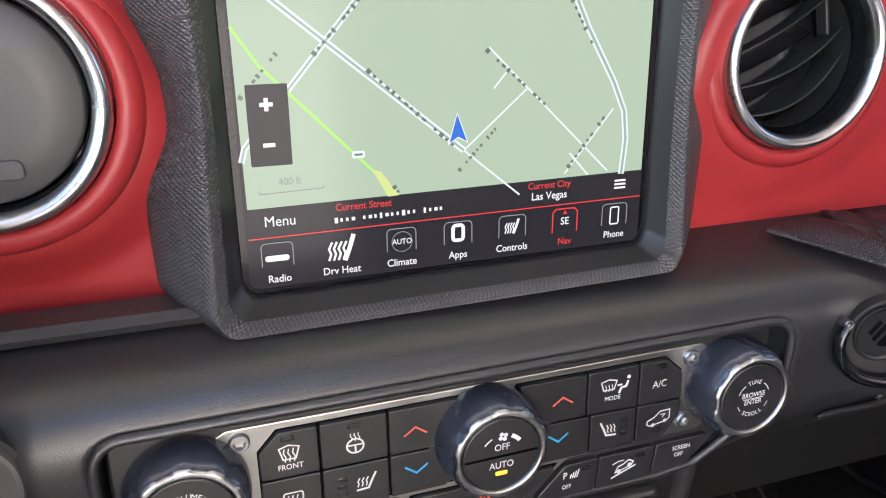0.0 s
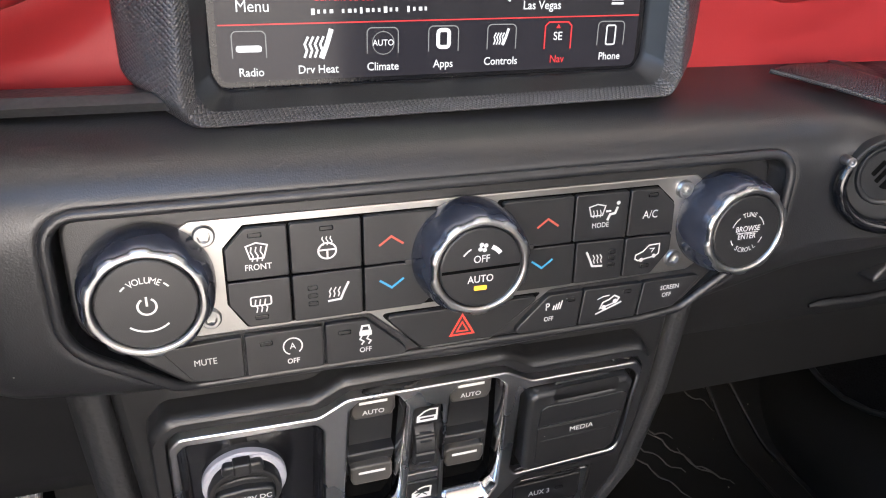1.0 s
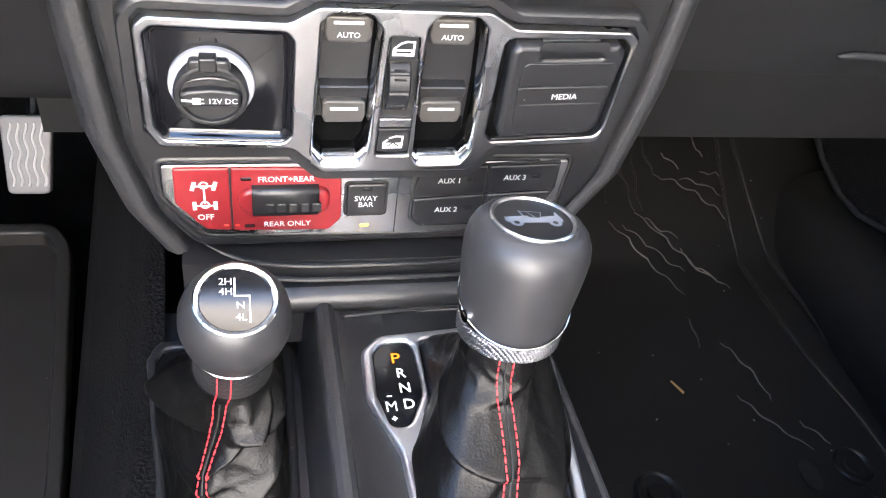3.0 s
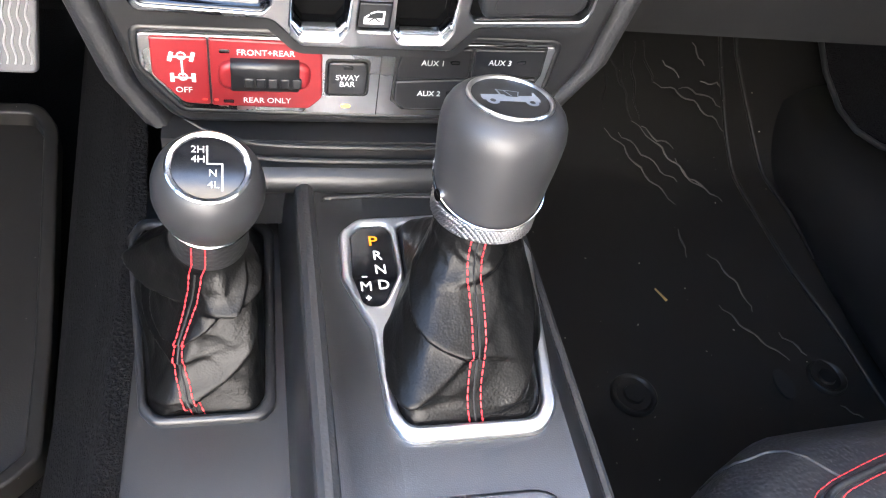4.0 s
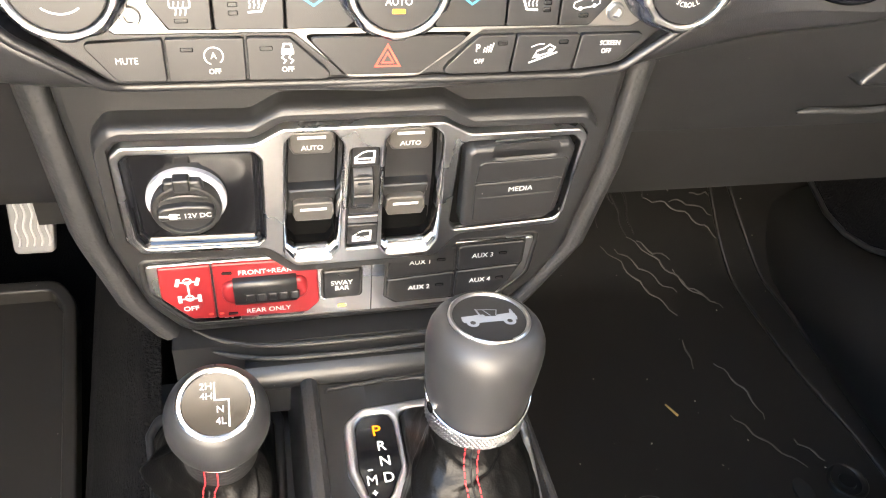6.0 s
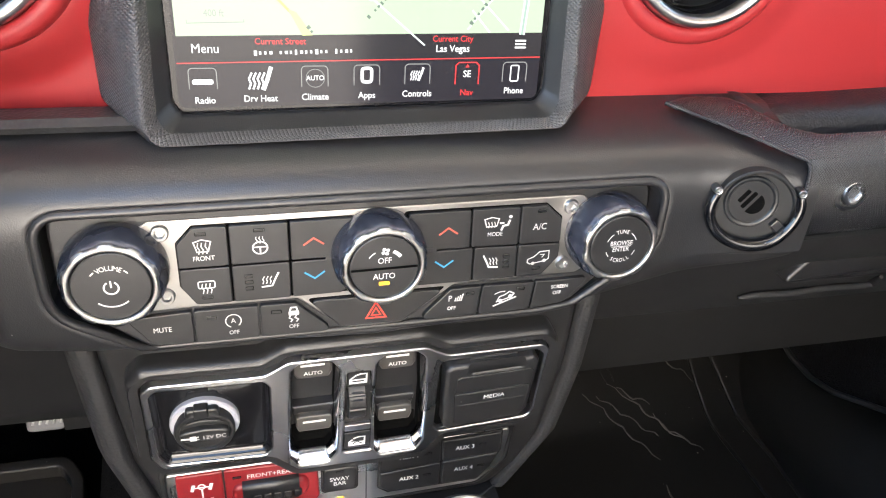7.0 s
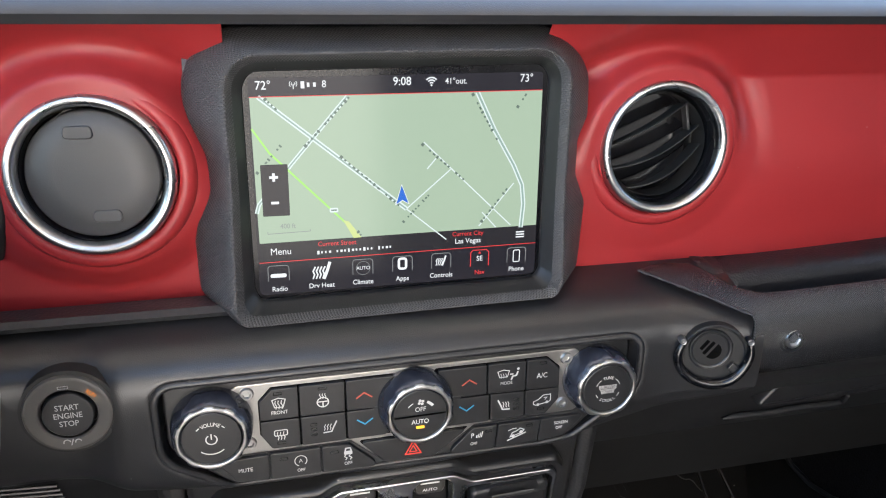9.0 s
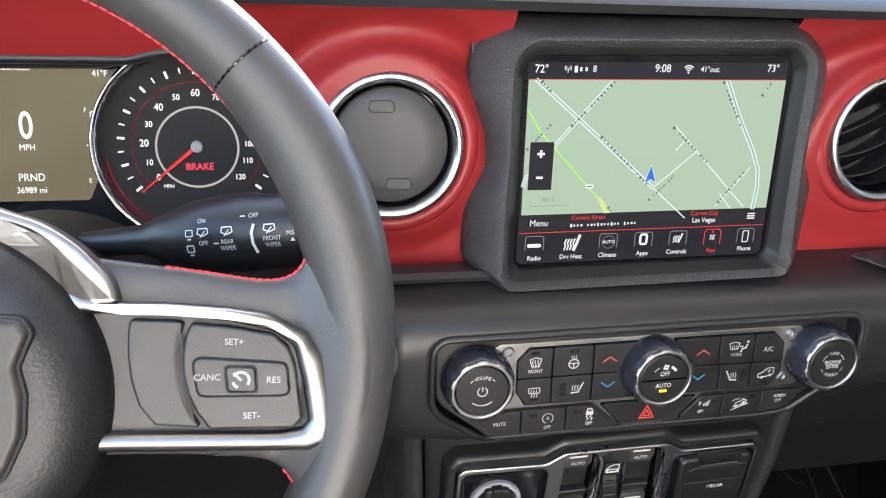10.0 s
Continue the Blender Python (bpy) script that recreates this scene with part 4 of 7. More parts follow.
part("plate", bm, material("satin_plate", (0.36, 0.352, 0.335), 0.34, 1.0, vary=0.06, grain=900, bump=0.06), climate, "satin silver plate")


def key(name, pts, r, z1=5.4, mat=None, label="", soft=0.5, parent=None, z0=1.0):
    rs = [max(1.2, q) for q in r] if isinstance(r, list) else max(1.2, r)
    pts = fillet(pts, rs)
    bm = slab(bmesh.new(), inset(pts if area2(pts) > 0 else pts[::-1], 0.0), z0, z1, soft, seg=3)
    return part(name, bm, mat or KEY, parent or climate, label)


UNLIT = []
PRINT = {"ink": DIMWHITE}


def print_on(owner, bm, mat=None, name="symbol"):
    while UNLIT:
        x0, y0, x1, y1, z = UNLIT.pop()
        part("indicator_lamp", slab(bmesh.new(), rect(x0 - 0.25, y0 - 0.25, x1 + 0.25, y1 + 0.25, 0.5, 2), z - 0.6, z + 0.02, 0.1), PIANO, owner)
        part("lamp_lens", slab(bmesh.new(), rect(x0 + 0.1, y0 + 0.1, x1 - 0.1, y1 - 0.1, 0.3, 2), z - 0.5, z + 0.12, 0.1), DARKLED, owner)
    return part(name, bm, mat or PRINT["ink"], owner)


def lamp(bm, x, y, z, w=4.6, h=1.5):
    """An unlit lamp on a key, set in when the key is printed."""
    UNLIT.append((x - w / 2, y - h / 2, x + w / 2, y + h / 2, z))


# near-black beds: the shade in the gaps between keys is put into the colour
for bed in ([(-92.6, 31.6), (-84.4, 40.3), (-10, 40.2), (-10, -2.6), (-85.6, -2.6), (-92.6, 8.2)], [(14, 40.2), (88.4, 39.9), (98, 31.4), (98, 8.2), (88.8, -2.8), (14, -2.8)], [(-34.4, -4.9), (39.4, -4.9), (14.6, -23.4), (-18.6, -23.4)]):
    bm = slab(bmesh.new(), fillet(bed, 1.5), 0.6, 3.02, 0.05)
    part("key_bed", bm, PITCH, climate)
RINGMETAL = material("satin_ring", (0.36, 0.36, 0.355), 0.33, 1.0, vary=0.06, bump=0.05)
k1 = key("button", [(-92, 18.8), (-69, 18.8), (-69, 39.6), (-84, 39.6), (-92, 31.4)], [0.6, 0.6, 0.6, 2, 2])
k2 = key("button", [(-68.2, 18.8), (-42, 18.8), (-42, 39.6), (-68.2, 39.6)], 0.6)
k3 = key("button", [(-41.2, 18.8), (-12, 18.8), (-12, 39.6), (-41.2, 39.6)], 0.6)
k4 = key("button", [(-92, 18.0), (-92, 8.4), (-85, -1.6), (-69, -1.8), (-69, 18.0)], [0.6, 2, 2, 0.6, 0.6])
k5 = key("button", [(-68.2, -1.8), (-42, -1.9), (-42, 18.0), (-68.2, 18.0)], 0.6)
k6 = key("button", [(-41.2, -1.9), (-18, -1.8), (-11, 4), (-11, 18.0), (-41.2, 18.0)], [0.6, 2, 2, 0.6, 0.6])
k7 = key("button", [(16, 18.4), (47.6, 18.2), (47.6, 39.3), (16, 39.4)], 0.6)
k8 = key("button", [(48.4, 18.2), (73.4, 17.8), (73.4, 39.2), (48.4, 39.3)], 0.6)
k9 = key("button", [(74.2, 17.8), (97.4, 17.4), (97, 31), (88, 39.2), (74.2, 39.2)], [0.6, 0.6, 2.5, 2.5, 0.6])
k10 = key("button", [(20, -2), (49.6, -2), (49.6, 17.4), (16, 17.6), (16, 4)], [2, 0.6, 0.6, 0.6, 2])
k11 = key("button", [(50.4, -2), (73.2, -2), (73.2, 17.0), (50.4, 17.4)], 0.6)
k12 = key("button", [(74, -2), (88.4, -1.8), (97.4, 8.5), (97.4, 16.6), (74, 17.0)], [0.6, 2.5, 2.5, 0.6, 0.6])
k13 = key("button", [(-120, -6.6), (-88.6, -5.4), (-88.6, -23.6), (-108, -23)], [2, 0.6, 0.6, 6])
k14 = key("button", [(-87.8, -5.4), (-57.2, -5.4), (-57.2, -23.8), (-87.8, -23.6)], 0.6)
k15 = key("button", [(-56.4, -5.4), (-39.5, -5.6), (-21, -24.4), (-56.4, -23.8)], [0.6, 2, 3, 0.6])
k16 = key("hazard_button", [(-33, -5.6), (38, -5.6), (14, -22.6), (-18, -22.6)], [2, 2, 4, 4], label="black hazard light button with a red triangle")
k17 = key("button", [(41.5, -6.2), (58.4, -6), (56.6, -23.4), (22.6, -23.6)], [2, 0.6, 0.6, 3])
k18 = key("button", [(59.2, -6), (88.8, -6.2), (86.6, -23), (57.4, -23.4)], 0.6)
k19 = key("button", [(89.6, -6.2), (120, -6), (107, -20.6), (87.4, -23)], [0.6, 2, 5, 0.6])
Z = 5.55
b = words(bmesh.new(), "FRONT", 2.49, -80, 23.6, Z, bold=0.08)
stroke(b, [(-84.0, 32.4), (-82.6, 27.2), (-77.6, 27.2), (-76.2, 32.4), (-80.1, 33.6)], 0.6, Z, True)
for dx in (-1.8, 0, 1.8):
    stroke(b, [(-80.1 + dx, 26), (-79.6 + dx, 28.2), (-80.5 + dx, 30), (-80.1 + dx, 32)], 0.5, Z)
lamp(b, -80.4, 36.6, Z)
print_on(k1, b)
b = bmesh.new()
stroke(b, circle(-55, 27.2, 3.3, 20), 0.7, Z, True), stroke(b, [(-58.2, 27.6), (-51.8, 27.6)], 0.7, Z), stroke(b, [(-55, 27.2), (-55, 24)], 0.7, Z)
for dx in (-1.5, 0, 1.5):
    stroke(b, [(-55 + dx, 29.5), (-54.6 + dx, 31), (-55.3 + dx, 32.2), (-55 + dx, 33.2)], 0.4, Z)
lamp(b, -55, 36.6, Z)
print_on(k2, b)
ORANGEP = material("orange_red_print", (0.40, 0.07, 0.045), 0.5, vary=0.03, bump=0)
for owner, x, s, mat in ((k3, -30.5, 1, ORANGEP), (k6, -30.5, -1, BLUEP), (k7, 36.2, 1, ORANGEP), (k10, 34.6, -1, BLUEP)):
    y = 28.6 if s > 0 else 9.6
    b = stroke(bmesh.new(), [(x - 4.8, y - 1.9 * s), (x, y + 1.7 * s), (x + 4.8, y - 1.9 * s)], 0.9, Z)
    print_on(owner, b, mat)
b = bmesh.new()
stroke(b, rect(-83.8, 7.4, -76.2, 11.2, 1), 0.6, Z, True)
for dx in (-1.8, 0, 1.8):
    stroke(b, [(-80 + dx, 4.4), (-79.5 + dx, 6.4), (-80.4 + dx, 8), (-80 + dx, 10)], 0.5, Z)
lamp(b, -80, 2.2, Z)
print_on(k4, b)


def seat_symbol(b, x, y, s=1.0, flip=1):
    stroke(b, [(x - 4 * s * flip, y - 3.4 * s), (x + 1 * s * flip, y - 3.0 * s), (x + 2.2 * s * flip, y), (x + 4.2 * s * flip, y + 4.2 * s)], 0.9 * s, Z)
    for k in range(3):
        stroke(b, [(x + (-3.4 + 1.7 * k) * s * flip, y - 1.8 * s), (x + (-2.9 + 1.7 * k) * s * flip, y - 0.4 * s), (x + (-3.3 + 1.7 * k) * s * flip, y + 0.8 * s), (x + (-2.4 + 1.7 * k) * s * flip, y + 2.4 * s)], 0.5 * s, Z)


b = bmesh.new()
seat_symbol(b, -51.6, 8.8)
for y in (5.2, 8.6, 12):
    lamp(b, -61, y, Z, 3.2, 1.6)
print_on(k5, b)
b = words(bmesh.new(), "MODE", 2.32, 60.5, 24.8, Z, bold=0.08)
stroke(b, [(54.6, 33.6), (55.8, 29.4), (61, 29.4), (62.2, 33.6), (58.4, 34.6)], 0.55, Z, True)
for dx in (-1.6, 0, 1.6):
    stroke(b, [(58.4 + dx, 28.6), (58.7 + dx, 30.4), (58.2 + dx, 32)], 0.4, Z)
stroke(b, [(62.6, 31), (65, 31)], 0.9, Z)
stroke(b, [(68, 32.6), (67, 29.8), (64.6, 29.4), (63.6, 26.8)], 1.1, Z), fill(b, circle(68.2, 34.4, 0.9, 12), Z)
print_on(k8, b)
b = words(bmesh.new(), "A/C", 3.78, 84.6, 27.2, Z)
lamp(b, 85, 36.4, Z, 4.2)
print_on(k9, b)
b = bmesh.new()
seat_symbol(b, 59.4, 8.6, 1.0, -1)
for y in (5.2, 8.4, 11.6):
    lamp(b, 67.6, y, Z, 3.0, 1.6)
print_on(k11, b)
b = bmesh.new()
stroke(b, [(79.6, 8.2), (83, 9.6), (86, 12.4), (91.4, 12.6), (91.4, 8), (89.8, 6.8), (81, 5.4), (79.4, 6.4)], 0.6, Z, True)
stroke(b, [(86.4, 10.6), (88.8, 10.6), (87.4, 8.8)], 0.5, Z), fill(b, circle(82.6, 5.6, 1.0, 12), Z), fill(b, circle(89, 6.9, 1.0, 12), Z)
lamp(b, 84.6, 2.6, Z, 4)
print_on(k12, b)
print_on(k13, words(bmesh.new(), "MUTE", 2.84, -103.2, -14.2, Z, bold=0.08))
b = words(bmesh.new(), "A", 2.92, -69.3, -12.6, Z)
words(b, "OFF", 2.32, -69.3, -19.4, Z, bold=0.06)
stroke(b, circle(-69.3, -12.6, 3.7, 20, radians(-50), radians(250)), 0.55, Z)
lamp(b, -79.6, -9.8, Z)
print_on(k14, b)
b = words(bmesh.new(), "OFF", 2.32, -40.6, -19.2, Z, bold=0.06)
stroke(b, [(-42.4, -10.4), (-41.8, -8), (-39.2, -8), (-38.6, -10.4)], 0.8, Z, True)
fill(b, rect(-43, -12.6, -38, -10.2, 0.5), Z)
for dx in (-1.4, 1.4):
    stroke(b, [(-40.6 + dx, -12.6), (-41.4 + dx, -14), (-39.8 + dx, -15.2), (-40.8 + dx, -16.6)], 0.6, Z)
lamp(b, -48.8, -9.8, Z)
print_on(k15, b)
b = stroke(bmesh.new(), [(-5.4, -18.8), (5.0, -18.8), (-0.2, -9.4)], 0.8, Z, True)
stroke(b, [(-2.6, -17.2), (2.2, -17.2), (-0.2, -12.8)], 0.6, Z, True)
print_on(k16, b, REDP)
b = words(bmesh.new(), "P", 3.61, 41.2, -11.8, Z, bold=0.1)
words(b, "OFF", 2.24, 42.2, -17.8, Z, bold=0.06)
for k in range(4):
    stroke(b, [(44 + k * 1.1, -13.6), (44.5 + k * 1.3, -11.4 + 0.7 * k)], 0.6, Z)
lamp(b, 52.4, -9.6, Z, 4)
print_on(k17, b)
b = bmesh.new()
stroke(b, [(65.6, -19), (78.6, -14.2)], 0.8, Z)
stroke(b, [(67.6, -16.4), (69, -13.4), (72, -12.4), (74.6, -10.6), (77.2, -12.0), (76, -14)], 0.7, Z, True)
stroke(b, [(66, -11.6), (69, -10.4), (72, -10.2)], 0.5, Z)
fill(b, circle(69.6, -16, 1.2, 12), Z), fill(b, circle(75.2, -13.6, 1.2, 12), Z)
lamp(b, 81, -9.4, Z, 4)
print_on(k18, b)
b = words(bmesh.new(), "SCREEN", 2.24, 103.6, -10.4, Z, bold=0.05)
words(b, "OFF", 2.24, 102.4, -14.2, Z, bold=0.05)
print_on(k19, b)
for x in (-19, 23.5):
    b = slab(bmesh.new(), rect(x - 7, 17.0, x + 7, 19.6, 0.9), 3.0, 5.7, 0.4)
    part("divider", b, KEY, climate)

for x, y in ((-98.8, 37.6), (-99.4, 3.6), (102.4, 36.8), (101.0, 3.4)):
    b = lathe(bmesh.new(), [(4.3, 2.8), (4.2, 4.2), (3.6, 4.9), (2.5, 4.9), (2.3, 4.2), (2.2, 2.9), (0, 2.9)], 32, wave=lambda a, r, z: r * (1 + 0.12 * math.cos(6 * a)) if r < 2.5 else r, cx=x, cy=y)
    part("screw", b, RINGMETAL, climate, "bright star-head screw")




def knob(x, y, size=0.96):
    """A fluted smoked knob with a toothed satin ring round its printed face."""
    s, teeth = size, 10

    def flute(a, r, z):
        d = ease(8, 17, z) * (z < 20.6) * (r > 18 * s)
        return r * (1 - 0.045 * d * (0.5 + 0.5 * math.cos(teeth * a)) ** 1.6)
    b = lathe(bmesh.new(), [(24.5 * s, 1), (24.9 * s, 3.5), (24.8 * s, 8), (24.4 * s, 13), (23.6 * s, 17), (22.4 * s, 19.6), (21.6 * s, 20.4), (19 * s, 20.5)], 168, flute, x, y)
    kb = part("knob", b, SMOKE, climate, "dark fluted knob with a silver ring", smooth=40)
    tooth = lambda a, r, z: r * (1 + (0.022 if r > 20.5 * s else 0) * max(-1.0, min(1.0, -4 * math.cos(teeth * a))))
    b = lathe(bmesh.new(), [(21.4 * s, 19.4), (21.6 * s, 20.6), (21.1 * s, 21.6), (20.2 * s, 22.0), (19.2 * s, 22.0), (18.4 * s, 21.6), (18.0 * s, 20)], 168, tooth, x, y)
    part("knob_ring", b, RINGMETAL, kb, "satin silver ring", smooth=50)
    b = lathe(bmesh.new(), [(18.1 * s, 18), (17.8 * s, 20.9), (17.1 * s, 21.4), (0, 21.5)], 64, None, x, y)
    part("knob_face", b, KEY, kb, "black printed face", smooth=50)
    return kb


ZK = 21.7
kv = knob(-122.5, 21.0)
b = bmesh.new()
for k, ch in enumerate("VOLUME"):
    a = radians(118 - k * 11.4)
    words(b, ch, 2.5, -122.5 + 9.6 * math.cos(a), 21.0 + 9.6 * math.sin(a), ZK, rot=math.degrees(a) - 90, bold=0.06)
for a0, a1 in ((128, 140), (40, 52)):
    stroke(b, circle(-122.5, 21.0, 10.2, 4, radians(a0), radians(a1)), 0.6, ZK)
stroke(b, circle(-122.5, 21.0, 10.0, 14, radians(-130), radians(-50)), 0.7, ZK)
stroke(b, circle(-122.5, 20.7, 3.1, 20, radians(120), radians(420)), 0.75, ZK), stroke(b, [(-122.5, 20.8), (-122.5, 24.4)], 0.75, ZK)
print_on(kv, b)
kc = knob(0.6, 19.4)
b = words(bmesh.new(), "OFF", 3.2, 0.6, 23.2, ZK, bold=0.08)
words(b, "AUTO", 3.2, 0.4, 14.6, ZK, bold=0.08)
for k in range(4):
    a = radians(k * 90 + 30)
    fill(b, [(q[0], q[1]) for q in circle(1.0 + 1.3 * math.cos(a), 28.2 + 1.3 * math.sin(a), 0.95, 10)], ZK)
stroke(b, circle(0.6, 19.4, 9.6, 5, radians(118), radians(142)), 0.6, ZK), stroke(b, circle(0.6, 19.4, 9.6, 5, radians(36), radians(64)), 1.8, ZK)
print_on(kc, b)
b = stroke(bmesh.new(), [(-15.8, 18.8), (17.0, 19.1)], 1.3, ZK)
print_on(kc, b, PITCH, "split_line")
b = slab(bmesh.new(), rect(-2.2, 9.8, 3.0, 11.6, 0.4), 21.2, 21.9, 0.2)
part("lamp", b, AMBER, kc, "glowing amber mark")
kt = knob(125.0, 20.6)
b = words(bmesh.new(), "BROWSE", 2.6, 125.0, 22.2, ZK, bold=0.07)
words(b, "ENTER", 2.6, 125.0, 18.6, ZK, bold=0.07)
stroke(b, [(119.5, 20.4), (130.5, 20.4)], 0.35, ZK)
for word, c0, sgn in (("TUNE", 90, 1), ("SCROLL", -90, -1)):
    for k, ch in enumerate(word):
        a = radians(c0 + sgn * ((len(word) - 1) / 2 - k) * 13)
        words(b, ch, 2.2, 125.0 + 8.4 * math.cos(a), 20.5 + 8.4 * math.sin(a), ZK, rot=math.degrees(a) - 90 * sgn, bold=0.05)
for a0, a1 in ((125, 160), (20, 55), (-160, -140), (-40, -20)):
    stroke(b, circle(125.0, 20.5, 8.6, 4, radians(a0), radians(a1)), 0.45, ZK)
print_on(kt, b)

# the rows of keys are not evenly spread across the panel
UPPER = [(-125, 0), (-114, -1.6), (-100, -2.6), (-80, -3.2), (-55, -1.8), (-30, -0.9), (0, 0), (35, 0), (60, 0.6), (85, 1.0), (103, 0.4), (125, 0)]
LOWER = [(-120, -2.0), (-103, -2.6), (-69, -3.0), (-40, -2.2), (-16, -0.6), (14, -0.6), (42, -2.4), (72, -2.6), (103, -3.0), (120, -2.0)]
for ob in climate.children_recursive:
    if ob.name.split(".")[0] in ("button", "symbol", "key_bed", "plate", "indicator_lamp", "lamp_lens", "screw", "hazard_button") and (ob.parent == climate or not ob.parent.name.startswith("knob")):
        for v in ob.data.vertices:
            v.co.x += lerp(curve_at(LOWER, v.co.x * 1000), curve_at(UPPER, v.co.x * 1000), ease(-7, -3, v.co.y * 1000)) * MM
PRINT["ink"] = WHITE

# ---- start button ----
start = thing("start_button", panel((-0.1868, -0.0408, 0.7620), (0.0, -1, 0.06)), "round black engine start button on the dashboard", "button")
bm = lathe(bmesh.new(), [(22.6, -12), (22.5, 1.6), (21.8, 2.8), (20.5, 3.1), (15.2, 3.1), (14.4, 2.4), (14.2, -3)], 64)
part("collar", bm, DISC, start, "dark round collar", smooth=45)
bm = lathe(bmesh.new(), [(24.8, -9), (24.6, 0.3), (22.3, 0.5)], 64)
part("gap_ring", bm, VOID, start)
bm = lathe(bmesh.new(), [(13.1, -4), (13.0, 2.8), (12.3, 3.6), (0, 3.8)], 48)
cap = part("push_cap", bm, KEY, start, smooth=45)
b = bmesh.new()
for t, y in (("START", 4.8), ("ENGINE", 0), ("STOP", -4.8)):
    words(b, t, 3.3, 0, y, 3.95, bold=0.09)
print_on(cap, b, GREYP)
b = words(bmesh.new(), "RUN", 2.2, 12.6, 11.6, 3.45, rot=-42)
part("lamp", b, glow("run_lamp", (1.0, 0.27, 0.02), 1.6), start, "lit orange lamp")
b = bmesh.new()
stroke(b, circle(-2.6, -16.6, 1.7, 8, 0.2, 3.4), 0.6, 3.2), stroke(b, [(-0.6, -18.4), (0.6, -14.6)], 0.5, 3.2), stroke(b, circle(3, -16.6, 1.5, 8, 0.2, 3.4), 0.6, 3.2)
stroke(b, rect(-3, 15.6, 2, 17, 0.3), 0.3, 3.1, True)
print_on(start, b, GREYP)

# ---- charging port cap and bolt beside it ----
port = thing("port_cap", panel((0.1884, -0.0555, 0.7628), (-0.26, -0.95, 0.08)), "round black cap over a dashboard port, held by a hinged bracket", "port cap")
PORTBLACK = material("port_rubber", (0.010, 0.0105, 0.0115), 0.30, grain=1500, bump=0.15)
bm = lathe(bmesh.new(), [(21.6, -9), (21.4, -3.2), (20.6, -2.4), (19.6, -2.8), (19.0, -4.2), (0, -4.4)], 64, cx=0.6, cy=-2.6)
part("recess", bm, VOID, port, "dark round recess")
bm = lathe(bmesh.new(), [(13.8, -6), (13.7, -3.4), (13.2, -2.7), (12.2, -2.6), (11.5, -3.0), (11.1, -3.6), (0, -3.6)], 64, cx=-2.0, cy=1.9)
cp = part("lid", bm, PORTBLACK, port, "black rubber lid with a raised rim", smooth=40)
ca, sa = math.cos(radians(-36)), math.sin(radians(-36))


def turned(pts):
    return [(-2.0 + 0.92 * (x * ca - y * sa), 1.9 + 0.92 * (x * sa + y * ca)) for x, y in pts]


b = fill(bmesh.new(), turned([(1.4, 6.2)] + [(1.4 + 6.6 * math.cos(q), 6.2 * math.sin(q)) for q in [radians(80 - 16 * k) for k in range(11)]] + [(1.4, -6.2)]), -3.45)
part("emblem", b, PITCH, cp)
for x, h in ((-1.6, 5.6), (-5.4, 4.2)):
    b = fill(bmesh.new(), turned(rect(x - 1.3, -h, x + 1.3, h, 0.8)), -3.45)
    part("emblem", b, PITCH, cp)
for x, y in ((-20.4, 8.0), (21.5, 8.2)):
    b = lathe(bmesh.new(), [(2.3, -6), (2.2, -0.6), (1.8, -0.1), (1.2, -0.2), (1.0, -1.2), (0, -1.2)], 20, cx=x, cy=y)
    part("hinge_pin", b, GRAPHITE, port, "small bright pin")
arc = smooth_line([(-20.4, 6.4), (-22.4, 1.0), (-22.4, -5), (-19, -12), (-12, -18), (-3, -21), (5, -21), (12.4, -18.2), (18.4, -11.6), (21.8, -4), (22.4, 1.6), (21.5, 6.6)], 48)
part("bracket", tube(bmesh.new(), [(p.x * MM, p.y * MM, -0.0015) for p in arc], [0.0019 + 0.0013 * max(0.0, math.sin(math.pi * k / 47)) ** 0.6 for k in range(48)], 12, flat=1.1), PIANO, port, "glossy black hinged bracket", smooth=70)
bm = slab(bmesh.new(), fillet([(9.6, -10.4), (14.2, -14.6), (18.0, -10.4), (12.6, -6.4)], 0.8), -4.4, -1.6, 0.6)
part("pull_tab", bm, PORTBLACK, port, "small pull tab")
bolt = thing("bolt", panel((0.2448, -0.0535, 0.7672), (0.0, -0.99, 0.1)), "bright star-socket bolt in the grab handle", "bolt")
bm = lathe(bmesh.new(), [(10.4, -3), (10.2, 0.2), (8.6, 0.8), (7.8, -1)], 40)
part("washer", bm, HARD, bolt)
bm = lathe(bmesh.new(), [(6.4, -2), (6.4, 1.4), (6.0, 2.0), (4.4, 2.1), (3.8, 1.7), (3.3, 0.2), (0, 0.2)], 48, wave=lambda a, r, z: r * (1 + 0.1 * math.cos(6 * a)) if r < 4.0 else r)
part("head", bm, SILVER, bolt, "bright steel head")

# ---- window switch panel ----
sw = thing("switch_panel", M_SWITCH, "silver-framed panel with window switches, power socket and media lid", "switch panel")
FRAME = fillet([(-123.0, -14), (-117.5, -25.2), (-53.5, -27.0), (-38, -43.0), (41, -43.0), (53, -27.0), (113, -24.5), (117.4, 39.5), (112, 44.6), (52.5, 44.4), (38.5, 52.8), (-41.5, 52.8), (-55, 44.4), (-116.5, 46.0), (-122, 40.6)], [6, 5, 8, 6, 6, 8, 6, 5, 5, 9, 9, 9, 9, 5, 5], 5)
BOX = fillet([(-118.4, -13), (-114.4, -21.2), (-58, -23.4), (-54, -19), (-52.8, 35), (-56, 39.8), (-114.6, 41.2), (-118.6, 37)], [5, 4, 4, 4, 4, 4, 4, 4], 4)
